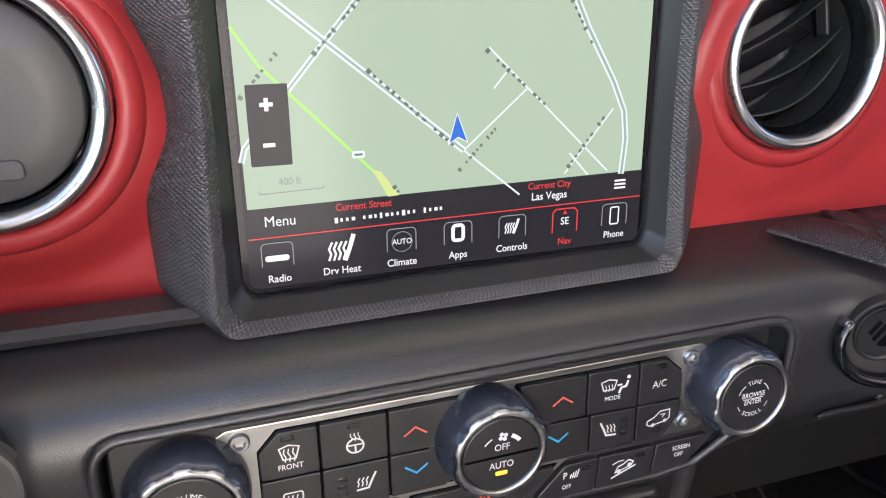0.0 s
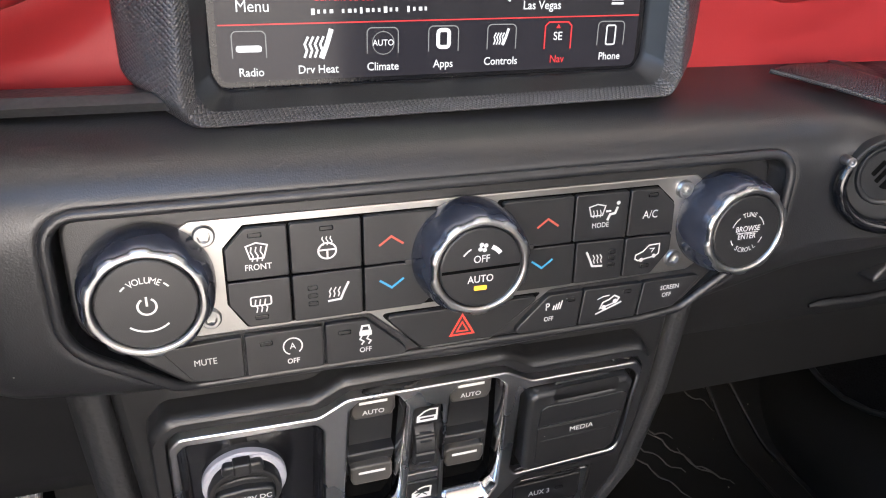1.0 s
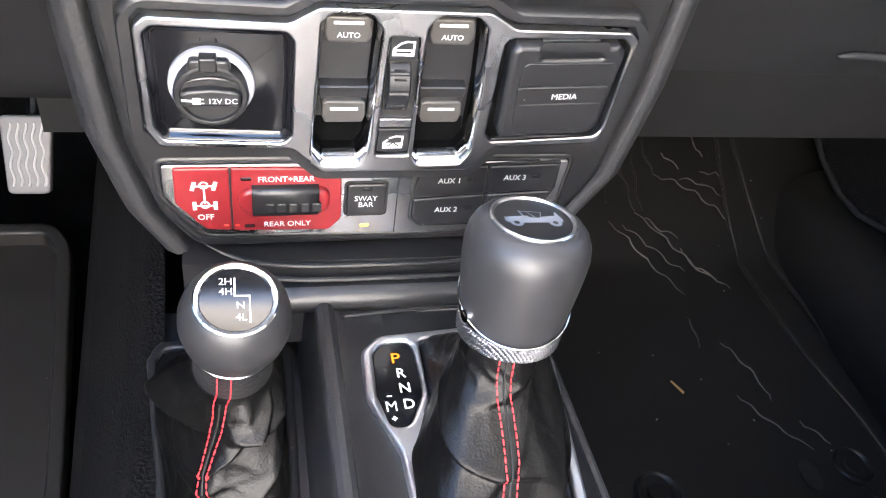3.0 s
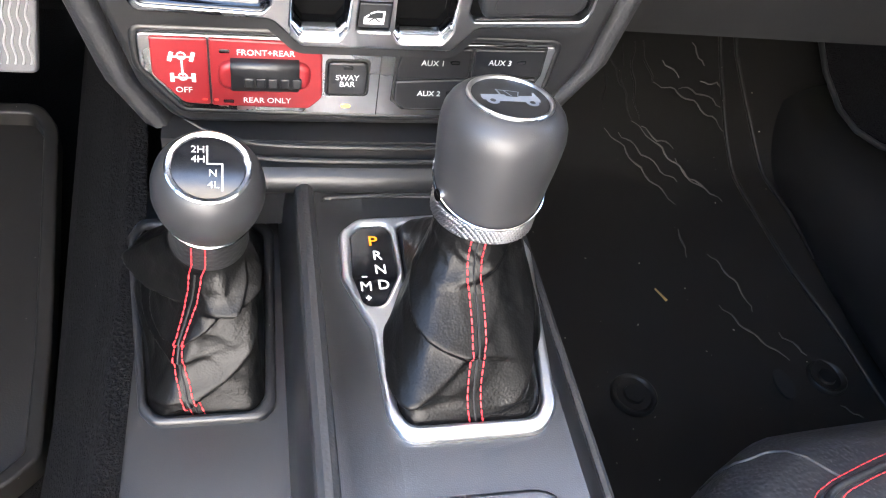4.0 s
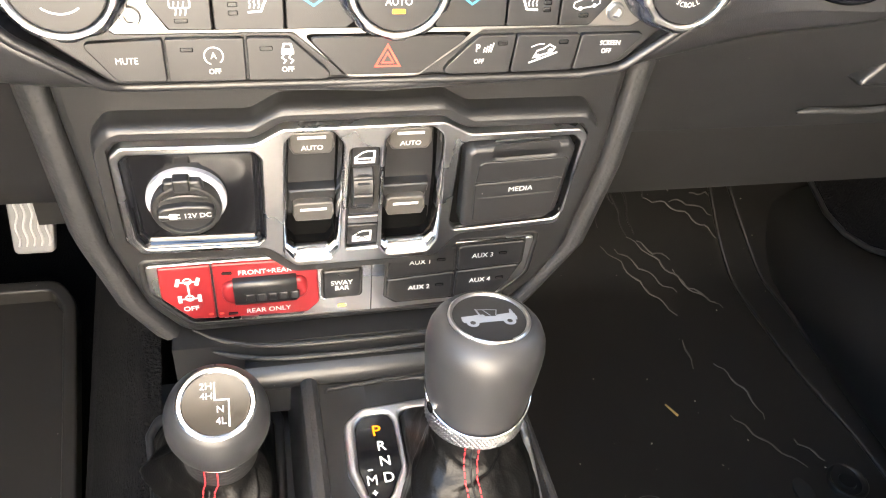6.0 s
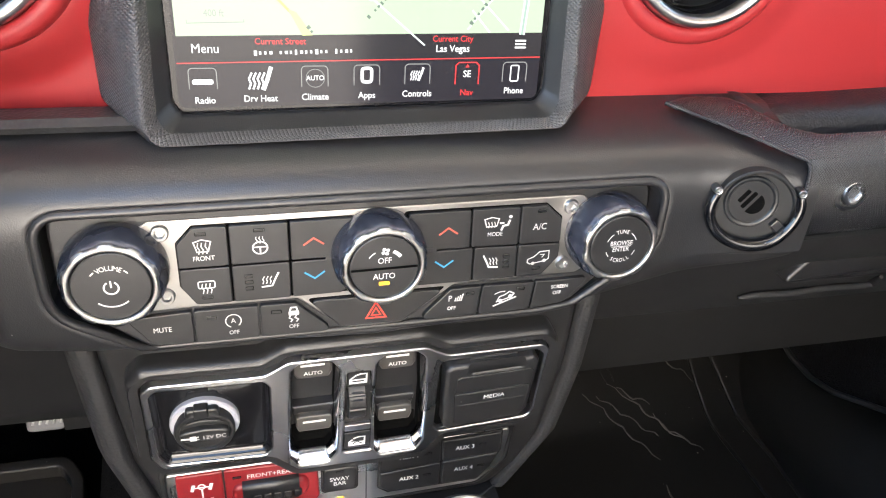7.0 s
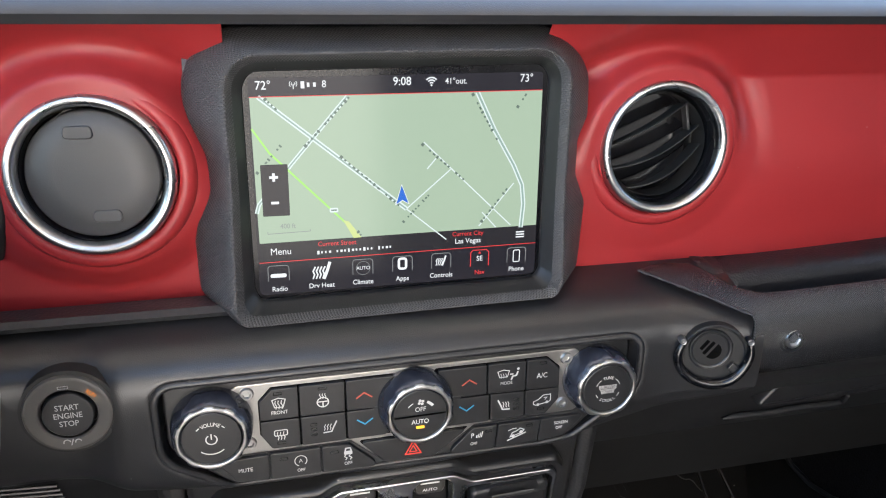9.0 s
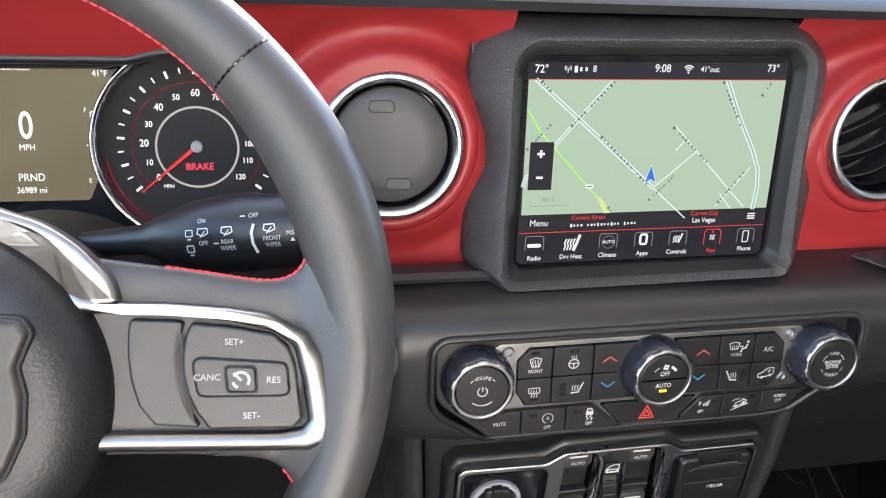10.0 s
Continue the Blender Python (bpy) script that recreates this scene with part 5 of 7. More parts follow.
SLOT_L = fillet([(-44, -30), (-39, -38.5), (-19.6, -38.5), (-14.6, -31), (-12.2, 42), (-17, 50.2), (-36, 50.2), (-40.6, 45)], [5, 4, 4, 5, 5, 5, 5, 4], 4)
SLOT_R = fillet([(7.6, -31), (12, -38.8), (35.5, -38.5), (40.4, -30), (40.4, 8), (38.4, 45), (33, 50.2), (14, 50.2), (9, 44)], [5, 4, 4, 5, 8, 5, 5, 5, 5], 4)
MID = fillet([(-10.8, -32), (8.0, -32), (6.2, 39), (-8.4, 39)], 2, 3)
LIDHOLE = fillet([(47.2, -18.6), (50.4, -23.4), (109.5, -20.0), (113, -14), (114.0, 36), (109, 40.6), (51, 39.4), (48, 36)], [3, 3, 4, 4, 4, 4, 3, 3], 3)
bm = bmesh.new()
slab(bm, FRAME, -12, 3.8, 1.1, (BOX, SLOT_L, SLOT_R, MID, LIDHOLE), seg=3)
part("frame", bm, SILVER, sw, "satin silver frame")
bm = bmesh.new()
SUR = fillet([(-131, -20), (-121, -28.4), (-56, -28.0), (-39.0, -43.6), (42.0, -43.6), (55, -28.0), (118, -27), (125, 42), (118, 54), (52, 54.5), (38, 63.5), (-42, 63.5), (-56, 54.5), (-122, 56), (-130, 46)], [8, 6, 8, 6, 6, 8, 8, 8, 8, 12, 12, 12, 12, 8, 8], 5)
slab(bm, SUR, -20, 1.6, 7.0, (inset(FRAME, 0.8),), seg=6)
part("surround", bm, HARD, sw, "raised black surround")
bm = bmesh.new()
rings = [[bm.verts.new((x * MM, y * MM, z * MM)) for x, y in inset(BOX, d)] for d, z in ((-0.3, 2.6), (0.5, 2.4), (1.4, 0.6), (3.2, -1.2), (4.4, -1.4))]
for a, c in zip(rings, rings[1:]):
    for i in range(len(a)):
        bm.faces.new((a[i - 1], a[i], c[i], c[i - 1]))
bm.faces.new(rings[-1])
part("socket_plate", bm, PIANO, sw, "gloss black dished socket plate", smooth=50)
RINGPLASTIC = material("pale_ring_plastic", (0.30, 0.30, 0.33), 0.35, vary=0.04, bump=0.03)
bm = lathe(bmesh.new(), [(19.6, -1.6), (19.6, 1.6), (18.8, 2.6), (16.4, 2.8), (15.6, 1)], 64, cx=-90.6, cy=9.6)
part("socket_ring", bm, RINGPLASTIC, sw, "pale unlit ring behind the socket cap")
CX, CY = -91.0, 6.4
bm = lathe(bmesh.new(), [(17.2, -0.5), (17.2, 5.0), (16.5, 6.6), (15.4, 7.0), (14.2, 6.6), (13.6, 5.2), (0, 4.6)], 64, cx=CX, cy=CY)
cap = part("socket_cap", bm, HARD, sw, "black socket cap", smooth=45)
b = slab(bmesh.new(), fillet([(-101.2, 19.8), (-80.8, 19.6), (-82.4, 25.8), (-99.8, 26.0)], [2, 2, 2.4, 2.4]), 1.5, 6.6, 1.2, seg=3)
part("cap_hinge", b, HARD, cap)
b = slab(bmesh.new(), rect(-95.4, 20.6, -87.4, 28.2, 1.2), 3, 8.6, 1, seg=3)
part("hinge_pin", b, KEY, cap)
b = slab(bmesh.new(), fillet([(-104.6, 2.0), (-77.6, 2.0), (-77.4, 8.6), (-80, 10.6), (-91, 11.8), (-102, 10.6), (-104.8, 8.6)], [2, 2, 2, 6, 9, 6, 2], 4), 4, 8.8, 1.4, seg=3)
grip = part("cap_grip", b, HARD, cap)
b = tube(bmesh.new(), [((CX + dx) * MM, (16.2 - 0.022 * dx * dx) * MM, 0.0054) for dx in range(-11, 12, 2)], [0.0003, 0.0007] + [0.0010] * 8 + [0.0007, 0.0003], 8)
part("cap_rib", b, HARD, cap)
b = words(bmesh.new(), "12V DC", 3.0, -85.8, 5.4, 8.95, bold=0.14, wide=0.98)
stroke(b, [(-104.2, 6.0), (-99.4, 5.6)], 1.3, 8.95), fill(b, rect(-99.4, 3.6, -95.6, 7.4, 0.6), 8.95), stroke(b, [(-95.4, 6.6), (-94.2, 6.6)], 0.6, 8.95), stroke(b, [(-95.4, 4.4), (-94.2, 4.4)], 0.6, 8.95)
print_on(grip, b)
for slot, x in ((SLOT_L, -27.4), (SLOT_R, 23.0)):
    bm = slab(bmesh.new(), inset(slot, -0.2), -34, -24, 0.5)
    part("slot_floor", bm, VOID, sw, "black slot")
    # polished wall that slopes in, deepest at the foot of the slot
    bm = bmesh.new()
    rings = []
    for d, z in ((0.0, 3.0), (0.9, 1.6), (1.8, -6.5)):
        ring = []
        for px, py in inset(slot if area2(slot) > 0 else slot[::-1], d):
            ring.append(bm.verts.new((px * MM, (py + (1.5 * d if py < -28 else 0)) * MM, z * MM)))
        rings.append(ring)
    for a, c in zip(rings, rings[1:]):
        for i in range(len(a)):
            bm.faces.new((a[i - 1], a[i], c[i], c[i - 1]))
    for f in bm.faces:
        f.normal_flip()
    part("slot_wall", bm, CHROME, sw, "polished slot wall", smooth=50)
    # shaft and added floor sheet: their shade is put into the colour
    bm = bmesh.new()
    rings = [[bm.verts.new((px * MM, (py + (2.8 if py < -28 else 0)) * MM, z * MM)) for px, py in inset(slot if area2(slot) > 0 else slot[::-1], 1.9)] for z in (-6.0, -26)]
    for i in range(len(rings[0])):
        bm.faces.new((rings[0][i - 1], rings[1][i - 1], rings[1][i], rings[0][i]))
    part("slot_shaft", bm, PITCH, sw, "black shaft with its shade put into the colour", smooth=50)
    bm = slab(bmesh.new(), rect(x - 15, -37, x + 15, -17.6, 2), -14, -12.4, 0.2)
    part("slot_floor", bm, PITCH, sw, "added black sheet for the shade low in the shaft")
    # rocker: a hollow under the upper key that climbs to a sharp shelf above the lower key
    bm = bmesh.new()
    prof = [(47.5, -11), (46.8, -7.0), (34, -7.0), (33.0, -9), (31, -15.4), (29, -16), (5.6, -16.0), (4.2, -7.4), (3.4, -6.6), (2.4, -7.0), (-2.6, -8.2), (-3.4, -8), (-14.6, -8), (-16, -9.4), (-17.4, -12), (-18, -28)]
    wide = [11.2, 11.2, 10.4, 9.8, 9.2, 9.2, 12.4, 12.6, 12.6, 12.6, 12.4, 11.6, 10.6, 10.2, 9.4, 9.4]
    rows = [[bm.verts.new(((x + s * w) * MM, y * MM, (z - (0.6 if abs(s) == 1 else 0)) * MM)) for s in (-1, -0.96, 0.96, 1)] for (y, z), w in zip(prof, wide)]
    for a, c in zip(rows, rows[1:]):
        for q in range(3):
            bm.faces.new((a[q], a[q + 1], c[q + 1], c[q]))
    for side in (0, 3):
        foot = [bm.verts.new((r[side].co.x, r[side].co.y, -0.026)) for r in rows]
        for i in range(len(rows) - 1):
            bm.faces.new((rows[i][side], rows[i + 1][side], foot[i + 1], foot[i]))
    part("rocker", bm, HARD, sw, "black two-step rocker", smooth=30)
    # near-black sheet that paints the shade in the hollow
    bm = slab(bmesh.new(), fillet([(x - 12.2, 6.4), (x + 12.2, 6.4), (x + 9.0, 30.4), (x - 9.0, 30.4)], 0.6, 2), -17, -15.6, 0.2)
    part("rocker_hollow", bm, PITCH, sw, "rocker hollow with its shade put into the colour")
    for y0, y1, z1, txt in ((30.6, 44.6, -4.0, "AUTO"), (-16.0, -2.8, -4.0, "")):
        w0, w1 = (9.2, 11.4) if txt else (9.6, 11.2)
        pts = fillet([(x - w1, y0 + 4.5), (x - w0, y0), (x + w0, y0), (x + w1, y0 + 4.5), (x + w1 - 0.4, y1 - 1.5), (x + w1 - 2.4, y1), (x - w1 + 2.4, y1), (x - w1 + 0.4, y1 - 1.5)], [1.6, 1.6, 1.6, 1.6, 1.3, 1.3, 1.3, 1.3], 3)
        bm = slab(bmesh.new(), pts, z1 - 5, z1, 1.2, seg=3)
        kk = part("switch_key", bm, LITKEY, sw)
        b = stroke(bmesh.new(), [(x - 7.0, y1 - 3.2 - (0 if txt else 1.4)), (x + 7.0, y1 - 3.2 - (0 if txt else 1.4))], 1.7, z1 + 0.15)
        print_on(kk, b, name="bar_mark")
        if txt:
            print_on(kk, words(bmesh.new(), txt, 2.9, x + 0.2, y0 + 4.2, z1 + 0.15, bold=0.1, wide=0.98), name="word")
        for q in (-1, 0, 1):
            b = slab(bmesh.new(), rect(x + q * 4.6 - 1.4, y0 + 0.5, x + q * 4.6 + 1.4, y0 + 1.6, 0.4, 2), z1 - 2, z1 - 0.1, 0.3)
            part("grip_nub", b, LITKEY, kk)
bm = slab(bmesh.new(), inset(MID if area2(MID) > 0 else MID[::-1], -0.3), -14, -1.6, 0.3)
part("middle_plate", bm, VOID, sw)
for pts, y, x, lock in (([(-8.2, 25.2), (5.9, 25.2), (5.8, 38.4), (-8.0, 38.4)], 31.6, -1.2, 0), ([(-10.2, -31), (7.6, -31), (7.2, -16.4), (-9.8, -16.4)], -24.6, -1.6, 1)):
    bm = slab(bmesh.new(), fillet(pts, 1.0), -3, 1.6, 0.5, seg=3)
    kk = part("switch_key", bm, KEY, sw, "black window key with a white door symbol")
    z = 1.75
    b = fill(bmesh.new(), [(x - 5, y - 3.8), (x + 4.6, y - 3.8), (x + 4.8, y - 0.4), (x - 5.2, y - 0.4)], z)
    stroke(b, [(x - 5, y - 3.6), (x + 4.6, y - 3.6), (x + 4.8, y + 3.6), (x + 1.2, y + 3.8), (x - 1.6, y + 2.8), (x - 5, y - 0.2)], 1.0, z + 0.02, True)
    print_on(kk, b)
    b = bmesh.new()
    if lock:
        stroke(b, [(x - 3, y - 2.6), (x + 3, y + 2.4)], 0.8, z + 0.06), stroke(b, [(x - 3, y + 2.4), (x + 3, y - 2.6)], 0.8, z + 0.08)
    else:
        fill(b, rect(x - 3.8, y - 2.6, x + 3.4, y - 1.4, 0.3, 2), z + 0.06), fill(b, circle(x - 0.2, y + 0.6, 0.8, 10), z + 0.06)
    print_on(kk, b, KEY, "symbol_cut")
bm = slab(bmesh.new(), rect(-9.6, -15.8, 7.0, -10.4, 0.6), -3, 0.8, 0.5)
part("plain_tab", bm, SILVER, sw, "plain satin tab")
bm = bmesh.new()
WHEEL = [(-7.6, 0.80), (-7.2, 0.94), (-6.4, 1.0), (3.4, 1.0), (4.2, 0.94), (4.6, 0.80)]
grid(bm, 132, len(WHEEL), lambda i, j: ((WHEEL[j][0] - 0.4) * MM, (8.0 + 17.6 * WHEEL[j][1] * (1 - 0.035 * (i % 12 < 2)) * math.sin(2 * math.pi * i / 132)) * MM, (-11 + 16.0 * WHEEL[j][1] * (1 - 0.035 * (i % 12 < 2)) * math.cos(2 * math.pi * i / 132)) * MM), True)
tw = part("thumbwheel", bm, HARD, sw, "ribbed black thumbwheel", smooth=30)
for q in (-52, -40, -28, 24, 40):
    a = radians(q)
    b = tube(bmesh.new(), [((-1.8 + s * 3.0) * MM, (8.0 + 17.6 * math.sin(a)) * MM, (-11 + 16.2 * math.cos(a)) * MM) for s in (-1, 0, 1)], 0.0007, 6)
    part("wheel_rib", b, KEY, tw)
# shade under the lid put in as a near-black sheet
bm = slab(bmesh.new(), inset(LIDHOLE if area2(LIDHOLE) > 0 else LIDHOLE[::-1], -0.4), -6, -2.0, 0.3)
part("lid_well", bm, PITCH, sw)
LID = fillet([(52.0, -15.6), (56.0, -18.6), (101.5, -14.8), (107.2, -9.6), (110.2, 35.0), (106, 39.8), (54, 38.4), (50.4, 35.4)], [4, 3, 4, 4, 4, 3, 3, 4], 3)
bm = slab(bmesh.new(), LID, -3, 8.6, 3.0, (fillet([(67, 31.6), (97, 32.8), (97.4, 38.6), (67, 37.6)], 0.8, 3),), seg=4)
lid = part("media_lid", bm, HARD, sw, "black flip lid over media ports")
# shade inside the finger slot painted near-black
bm = slab(bmesh.new(), fillet([(66.6, 31), (97.6, 32), (97.8, 39), (66.6, 38)], 0.6), -2, 2.0, 0.2)
part("finger_slot", bm, PITCH, lid, "finger slot with its shade put into the colour")
bm = slab(bmesh.new(), fillet([(66.0, 37.0), (96.4, 38.2), (96.6, 40.6), (66, 39.6)], 0.9), 0, 4.0, 0.8, seg=3)
part("finger_lip", bm, KEY, lid)
PANELTOP = fillet([(57.0, 15.4), (105.8, 17.4), (107.0, 28.6), (104.6, 30.4), (60.6, 29.2), (57.8, 27.4)], [0.5, 0.5, 2, 2, 2, 2], 3)
PANELLOW = fillet([(58.4, -11.6), (61, -13.6), (85, -11.6), (86.4, -10), (89, -9.8), (90.4, -11.2), (100.4, -10.6), (103.4, -7.6), (105.6, 16.2), (57.0, 14.2)], [1.5, 1.5, 0.8, 0.8, 0.8, 0.8, 2, 3, 0.5, 0.5], 3)
for pts in (PANELTOP, PANELLOW):
    bm = slab(bmesh.new(), pts, 7, 9.3, 0.5, seg=3)
    mb = part("lid_panel", bm, KEY, lid)
b = tube(bmesh.new(), [(lerp(58.5, 104.6, k / 8) * MM, lerp(14.8, 16.8, k / 8) * MM, 0.0094) for k in range(9)], [0.0004, 0.0009, 0.0010, 0.0010, 0.0010, 0.0010, 0.0010, 0.0009, 0.0004], 8)
part("lid_ridge", b, KEY, lid)
b = tube(bmesh.new(), [(lerp(59.5, 104, k / 6) * MM, lerp(4.4, 6.2, k / 6) * MM, 0.0091) for k in range(7)], [0.0003] + [0.0006] * 5 + [0.0003], 8)
part("lid_ridge", b, KEY, lid)
print_on(mb, words(bmesh.new(), "MEDIA", 3.4, 82.8, 9.9, 9.45, rot=2, bold=0.2, wide=1.0))

# ---- axle lock and auxiliary switches ----
ax = thing("axle_switch_panel", M_AXLE, "silver plate with a red axle lock switch and auxiliary switches", "switch panel")
AXP = fillet([(-125.4, 22), (-125.4, 2), (-105, -25.4), (14, -28), (82, -26.6), (100, -8), (102.8, 22)], [3, 8, 8, 2, 8, 8, 3], 5)
bm = slab(bmesh.new(), inset(AXP[::-1] if area2(AXP) < 0 else AXP, -4.5), -10, 2.0, 2.4, (inset(AXP[::-1] if area2(AXP) < 0 else AXP, 0.4),), seg=4)
part("black_lip", bm, HARD, ax, "rounded black edge round the plate")
bm = slab(bmesh.new(), AXP, -8, 3.2, 0.9, seg=3)
part("plate", bm, SILVER, ax, "satin silver plate")
REDP1 = fillet([(-119.2, 21), (-90.6, 21), (-90.8, -21.4), (-104.6, -20.4), (-119.8, -2)], [1.4, 1.4, 1.4, 6, 6], 4)
REDP2 = fillet([(-89.8, 21), (-34, 20), (-30.4, 12), (-29.6, -15.4), (-37, -23.2), (-90, -21.8)], [1.4, 2, 5, 6, 5, 1.4], 4)
bm = slab(bmesh.new(), REDP1, 2, 4.8, 1.2, seg=3)
r1 = part("axle_off_key", bm, REDKEY, ax, "red axle lock off key")
bm = slab(bmesh.new(), REDP2, 2, 4.8, 1.2, seg=3)
r2 = part("axle_lock_key", bm, REDKEY, ax, "red axle lock rocker")
bm = slab(bmesh.new(), rect(-91.2, -21, -89.4, 20.5, 0.2), 2, 4.2, 0.2)
part("key_gap", bm, VOID, ax)
ZA = 4.95
b = words(bmesh.new(), "OFF", 3.7, -104.2, -11.4, ZA, bold=0.14, wide=0.98)
print_on(r1, b, name="word")
b = bmesh.new()
for y, lean in ((9.6, 1.6), (-3.4, 0)):
    stroke(b, [(-109.4, y), (-98.6, y)], 1.0, ZA)
    for x in (-109.6, -98.6):
        stroke(b, [(x - lean / 2, y - 2.8), (x + lean / 2, y + 2.8)], 2.1, ZA + 0.01)
    stroke(b, circle(-104.1, y + 0.6, 2.1, 12), 0.9, ZA + 0.02, True)
stroke(b, [(-104.1, 8), (-104.1, -2)], 1.0, ZA)
print_on(r1, b)
print_on(r2, words(bmesh.new(), "FRONT+REAR", 3.6, -60.6, 13.2, ZA, bold=0.14, wide=0.98), name="word")
b = words(bmesh.new(), "REAR ONLY", 3.6, -60.2, -17.6, ZA, bold=0.14, wide=0.98)
lamp(b, -82.0, 13.8, ZA, 5, 1.6), lamp(b, -81, -18.4, ZA, 5, 1.6)
print_on(r2, b, name="word")
for x, y in ((-93.6, -17.4), (-87.6, -17.6)):
    part("pilot_dot", slab(bmesh.new(), rect(x - 1.3, y - 0.7, x + 1.3, y + 0.7, 0.6, 2), 4.4, ZA, 0.2), REDP, r2)
bm = slab(bmesh.new(), rect(-86, -9.6, -36.4, 8.6, 8, 6), 4.2, 8.0, 3.6, seg=5)
pod = part("rocker_pod", bm, REDKEY, r2)
bm = bmesh.new()
PR = [(9.6, 4.4), (9.4, 7.4), (8.2, 9.4), (5.6, 10.4), (1.0, 10.0), (-6.4, 9.2), (-9.2, 8.2), (-10.2, 6.4), (-10.4, 4.4)]
rows = [[bm.verts.new((x * MM, (y + 0.2) * MM, (z - dz) * MM)) for x, dz in ((-79.2, 0.9), (-78.4, 0.0), (-43.8, 0.0), (-43.0, 0.9))] for y, z in PR]
for a, c in zip(rows, rows[1:]):
    for q in range(3):
        bm.faces.new((a[q], a[q + 1], c[q + 1], c[q]))
for side in (0, 3):
    bm.faces.new([r[side] for r in rows])
rk = part("rocker_bar", bm, KEY, r2, "black ribbed rocker bar", smooth=50)
for k in range(5):
    bm = slab(bmesh.new(), rect(-72.4 + k * 6.4, -5.6, -67.4 + k * 6.4, 0.4, 0.8, 3), 9.0, 10.4, 0.6, seg=2)
    part("rib", bm, KEY, rk)
bm = slab(bmesh.new(), rect(-28.6, -14.4, -3.4, 10.2, 3.5), 2, 3.6, 0.3)
part("key_gap", bm, VOID, ax)
bm = slab(bmesh.new(), rect(-27.4, -13.2, -4.6, 9.0, 3.5), 2, 5.2, 1.4, seg=3)
sy = part("sway_key", bm, KEY, ax, "black sway bar key")
print_on(sy, words(bmesh.new(), "SWAY", 3.5, -16.3, -0.9, 5.35, bold=0.14, wide=0.98), name="word")
b = words(bmesh.new(), "BAR", 3.5, -16.2, -5.2, 5.35, bold=0.14, wide=0.98)
lamp(b, -16, 5.8, 5.35, 4.6)
print_on(sy, b, name="word")
# warm sun glare on the silver plate, put in as a small glowing slab
b = slab(bmesh.new(), rect(-18.6, -22.6, -13.2, -20.6, 0.8), 3.0, 3.5, 0.2)
part("lamp", b, glow("plate_glare", (1.0, 0.55, 0.08), 1.6), ax, "glowing amber mark")
b = slab(bmesh.new(), rect(1.7, -27.5, 2.4, 21, 0.1), 3, 3.4, 0.1)
part("seam", b, VOID, ax)
bm = slab(bmesh.new(), fillet([(10.2, 21), (97.6, 22), (97.6, 3), (90.4, -12.4), (82, -23.4), (17, -23.2), (9.6, -17)], [1, 1, 3, 3, 4, 3, 2], 4), 2, 3.7, 0.3)
part("key_bed", bm, VOID, ax)
for pts, txt, tx, ty in (([(14, 20), (53.0, 20), (53.6, 0.6), (11.2, -1.6), (11.2, 6)], "AUX 1", 31.4, 10.3), ([(54.4, 20), (96.8, 21), (96.0, 2.6), (55.0, 0.7)], "AUX 3", 70.4, 11.8),
                         ([(11.2, -2.4), (53.6, -0.2), (53.4, -21.4), (19, -22), (11.2, -16)], "AUX 2", 31.6, -10.3), ([(55.0, -0.1), (95.6, 1.8), (90, -11.6), (81.6, -21.6), (54.6, -21.4)], "AUX 4", 70.6, -8.6)):
    bm = slab(bmesh.new(), fillet(pts, 2.0), 2, 5.2, 1.1, seg=3)
    kk = part("aux_key", bm, KEY, ax)
    b = words(bmesh.new(), txt, 3.6, tx, ty, 5.4, bold=0.12, wide=0.96)
    lamp(b, tx + 12.8, ty + 0.8, 5.35, 4.6)
    print_on(kk, b, name="word")


# ---- shift lever, its trim and the indicator ----
def stitches(bm, pts, length=0.0028, gap=0.0012, r=0.00045):
    """Short thread loops along a line of points."""
    pts = [Vector(p) for p in pts]
    ds = [0.0]
    for a, b in zip(pts, pts[1:]):
        ds.append(ds[-1] + (b - a).length)

    def at(s):
        for i in range(len(pts) - 1):
            if s <= ds[i + 1]:
                return pts[i].lerp(pts[i + 1], (s - ds[i]) / max(ds[i + 1] - ds[i], 1e-9))
        return pts[-1]
    s = 0.0
    while s + length < ds[-1]:
        tube(bm, [at(s), at(s + length / 2), at(s + length)], [r * 0.7, r, r * 0.7], 5)
        s += length + gap
    return bm


def level(x, y, z):
    return pose(x, y, z)


CON_Z = 0.476
trim_m = level(0, 0, CON_Z)
shift_trim = thing("shifter_trim", trim_m, "satin silver trim frame around the gear lever on the console", "trim frame")
OUT = fillet([(-17.4, -80), (-16.2, -46), (-5, -35.6), (62, -31), (86, -35), (92.6, -62), (88, -96), (79.6, -164), (70, -177.6), (3, -178), (-3.6, -164), (-4.6, -114)], [12, 10, 10, 6, 12, 12, 20, 22, 22, 22, 22, 16], 6)
HOLE = fillet([(17, -41), (80, -38), (87, -62), (82, -96), (72.6, -160), (67, -169.6), (6.6, -170), (2, -161), (1.4, -122), (16.4, -84)], [4, 8, 8, 14, 16, 16, 16, 16, 14, 10], 5)
WIN = fillet([(-11.4, -78), (-10, -48), (-4, -41.2), (10.4, -40.4), (13.4, -47), (13.2, -78), (3, -99), (-7, -99)], [12, 8, 8, 6, 6, 12, 8, 8], 5)
bm = slab(bmesh.new(), OUT, -2, 4.0, 2.2, (HOLE, WIN), seg=4)
part("frame", bm, FRAMEMETAL, shift_trim, "satin silver frame")
bm = slab(bmesh.new(), inset(WIN, -0.5), -1, 2.2, 0.2)
ind = part("indicator", bm, PIANO, shift_trim, "gloss black gear indicator")
b = bmesh.new()
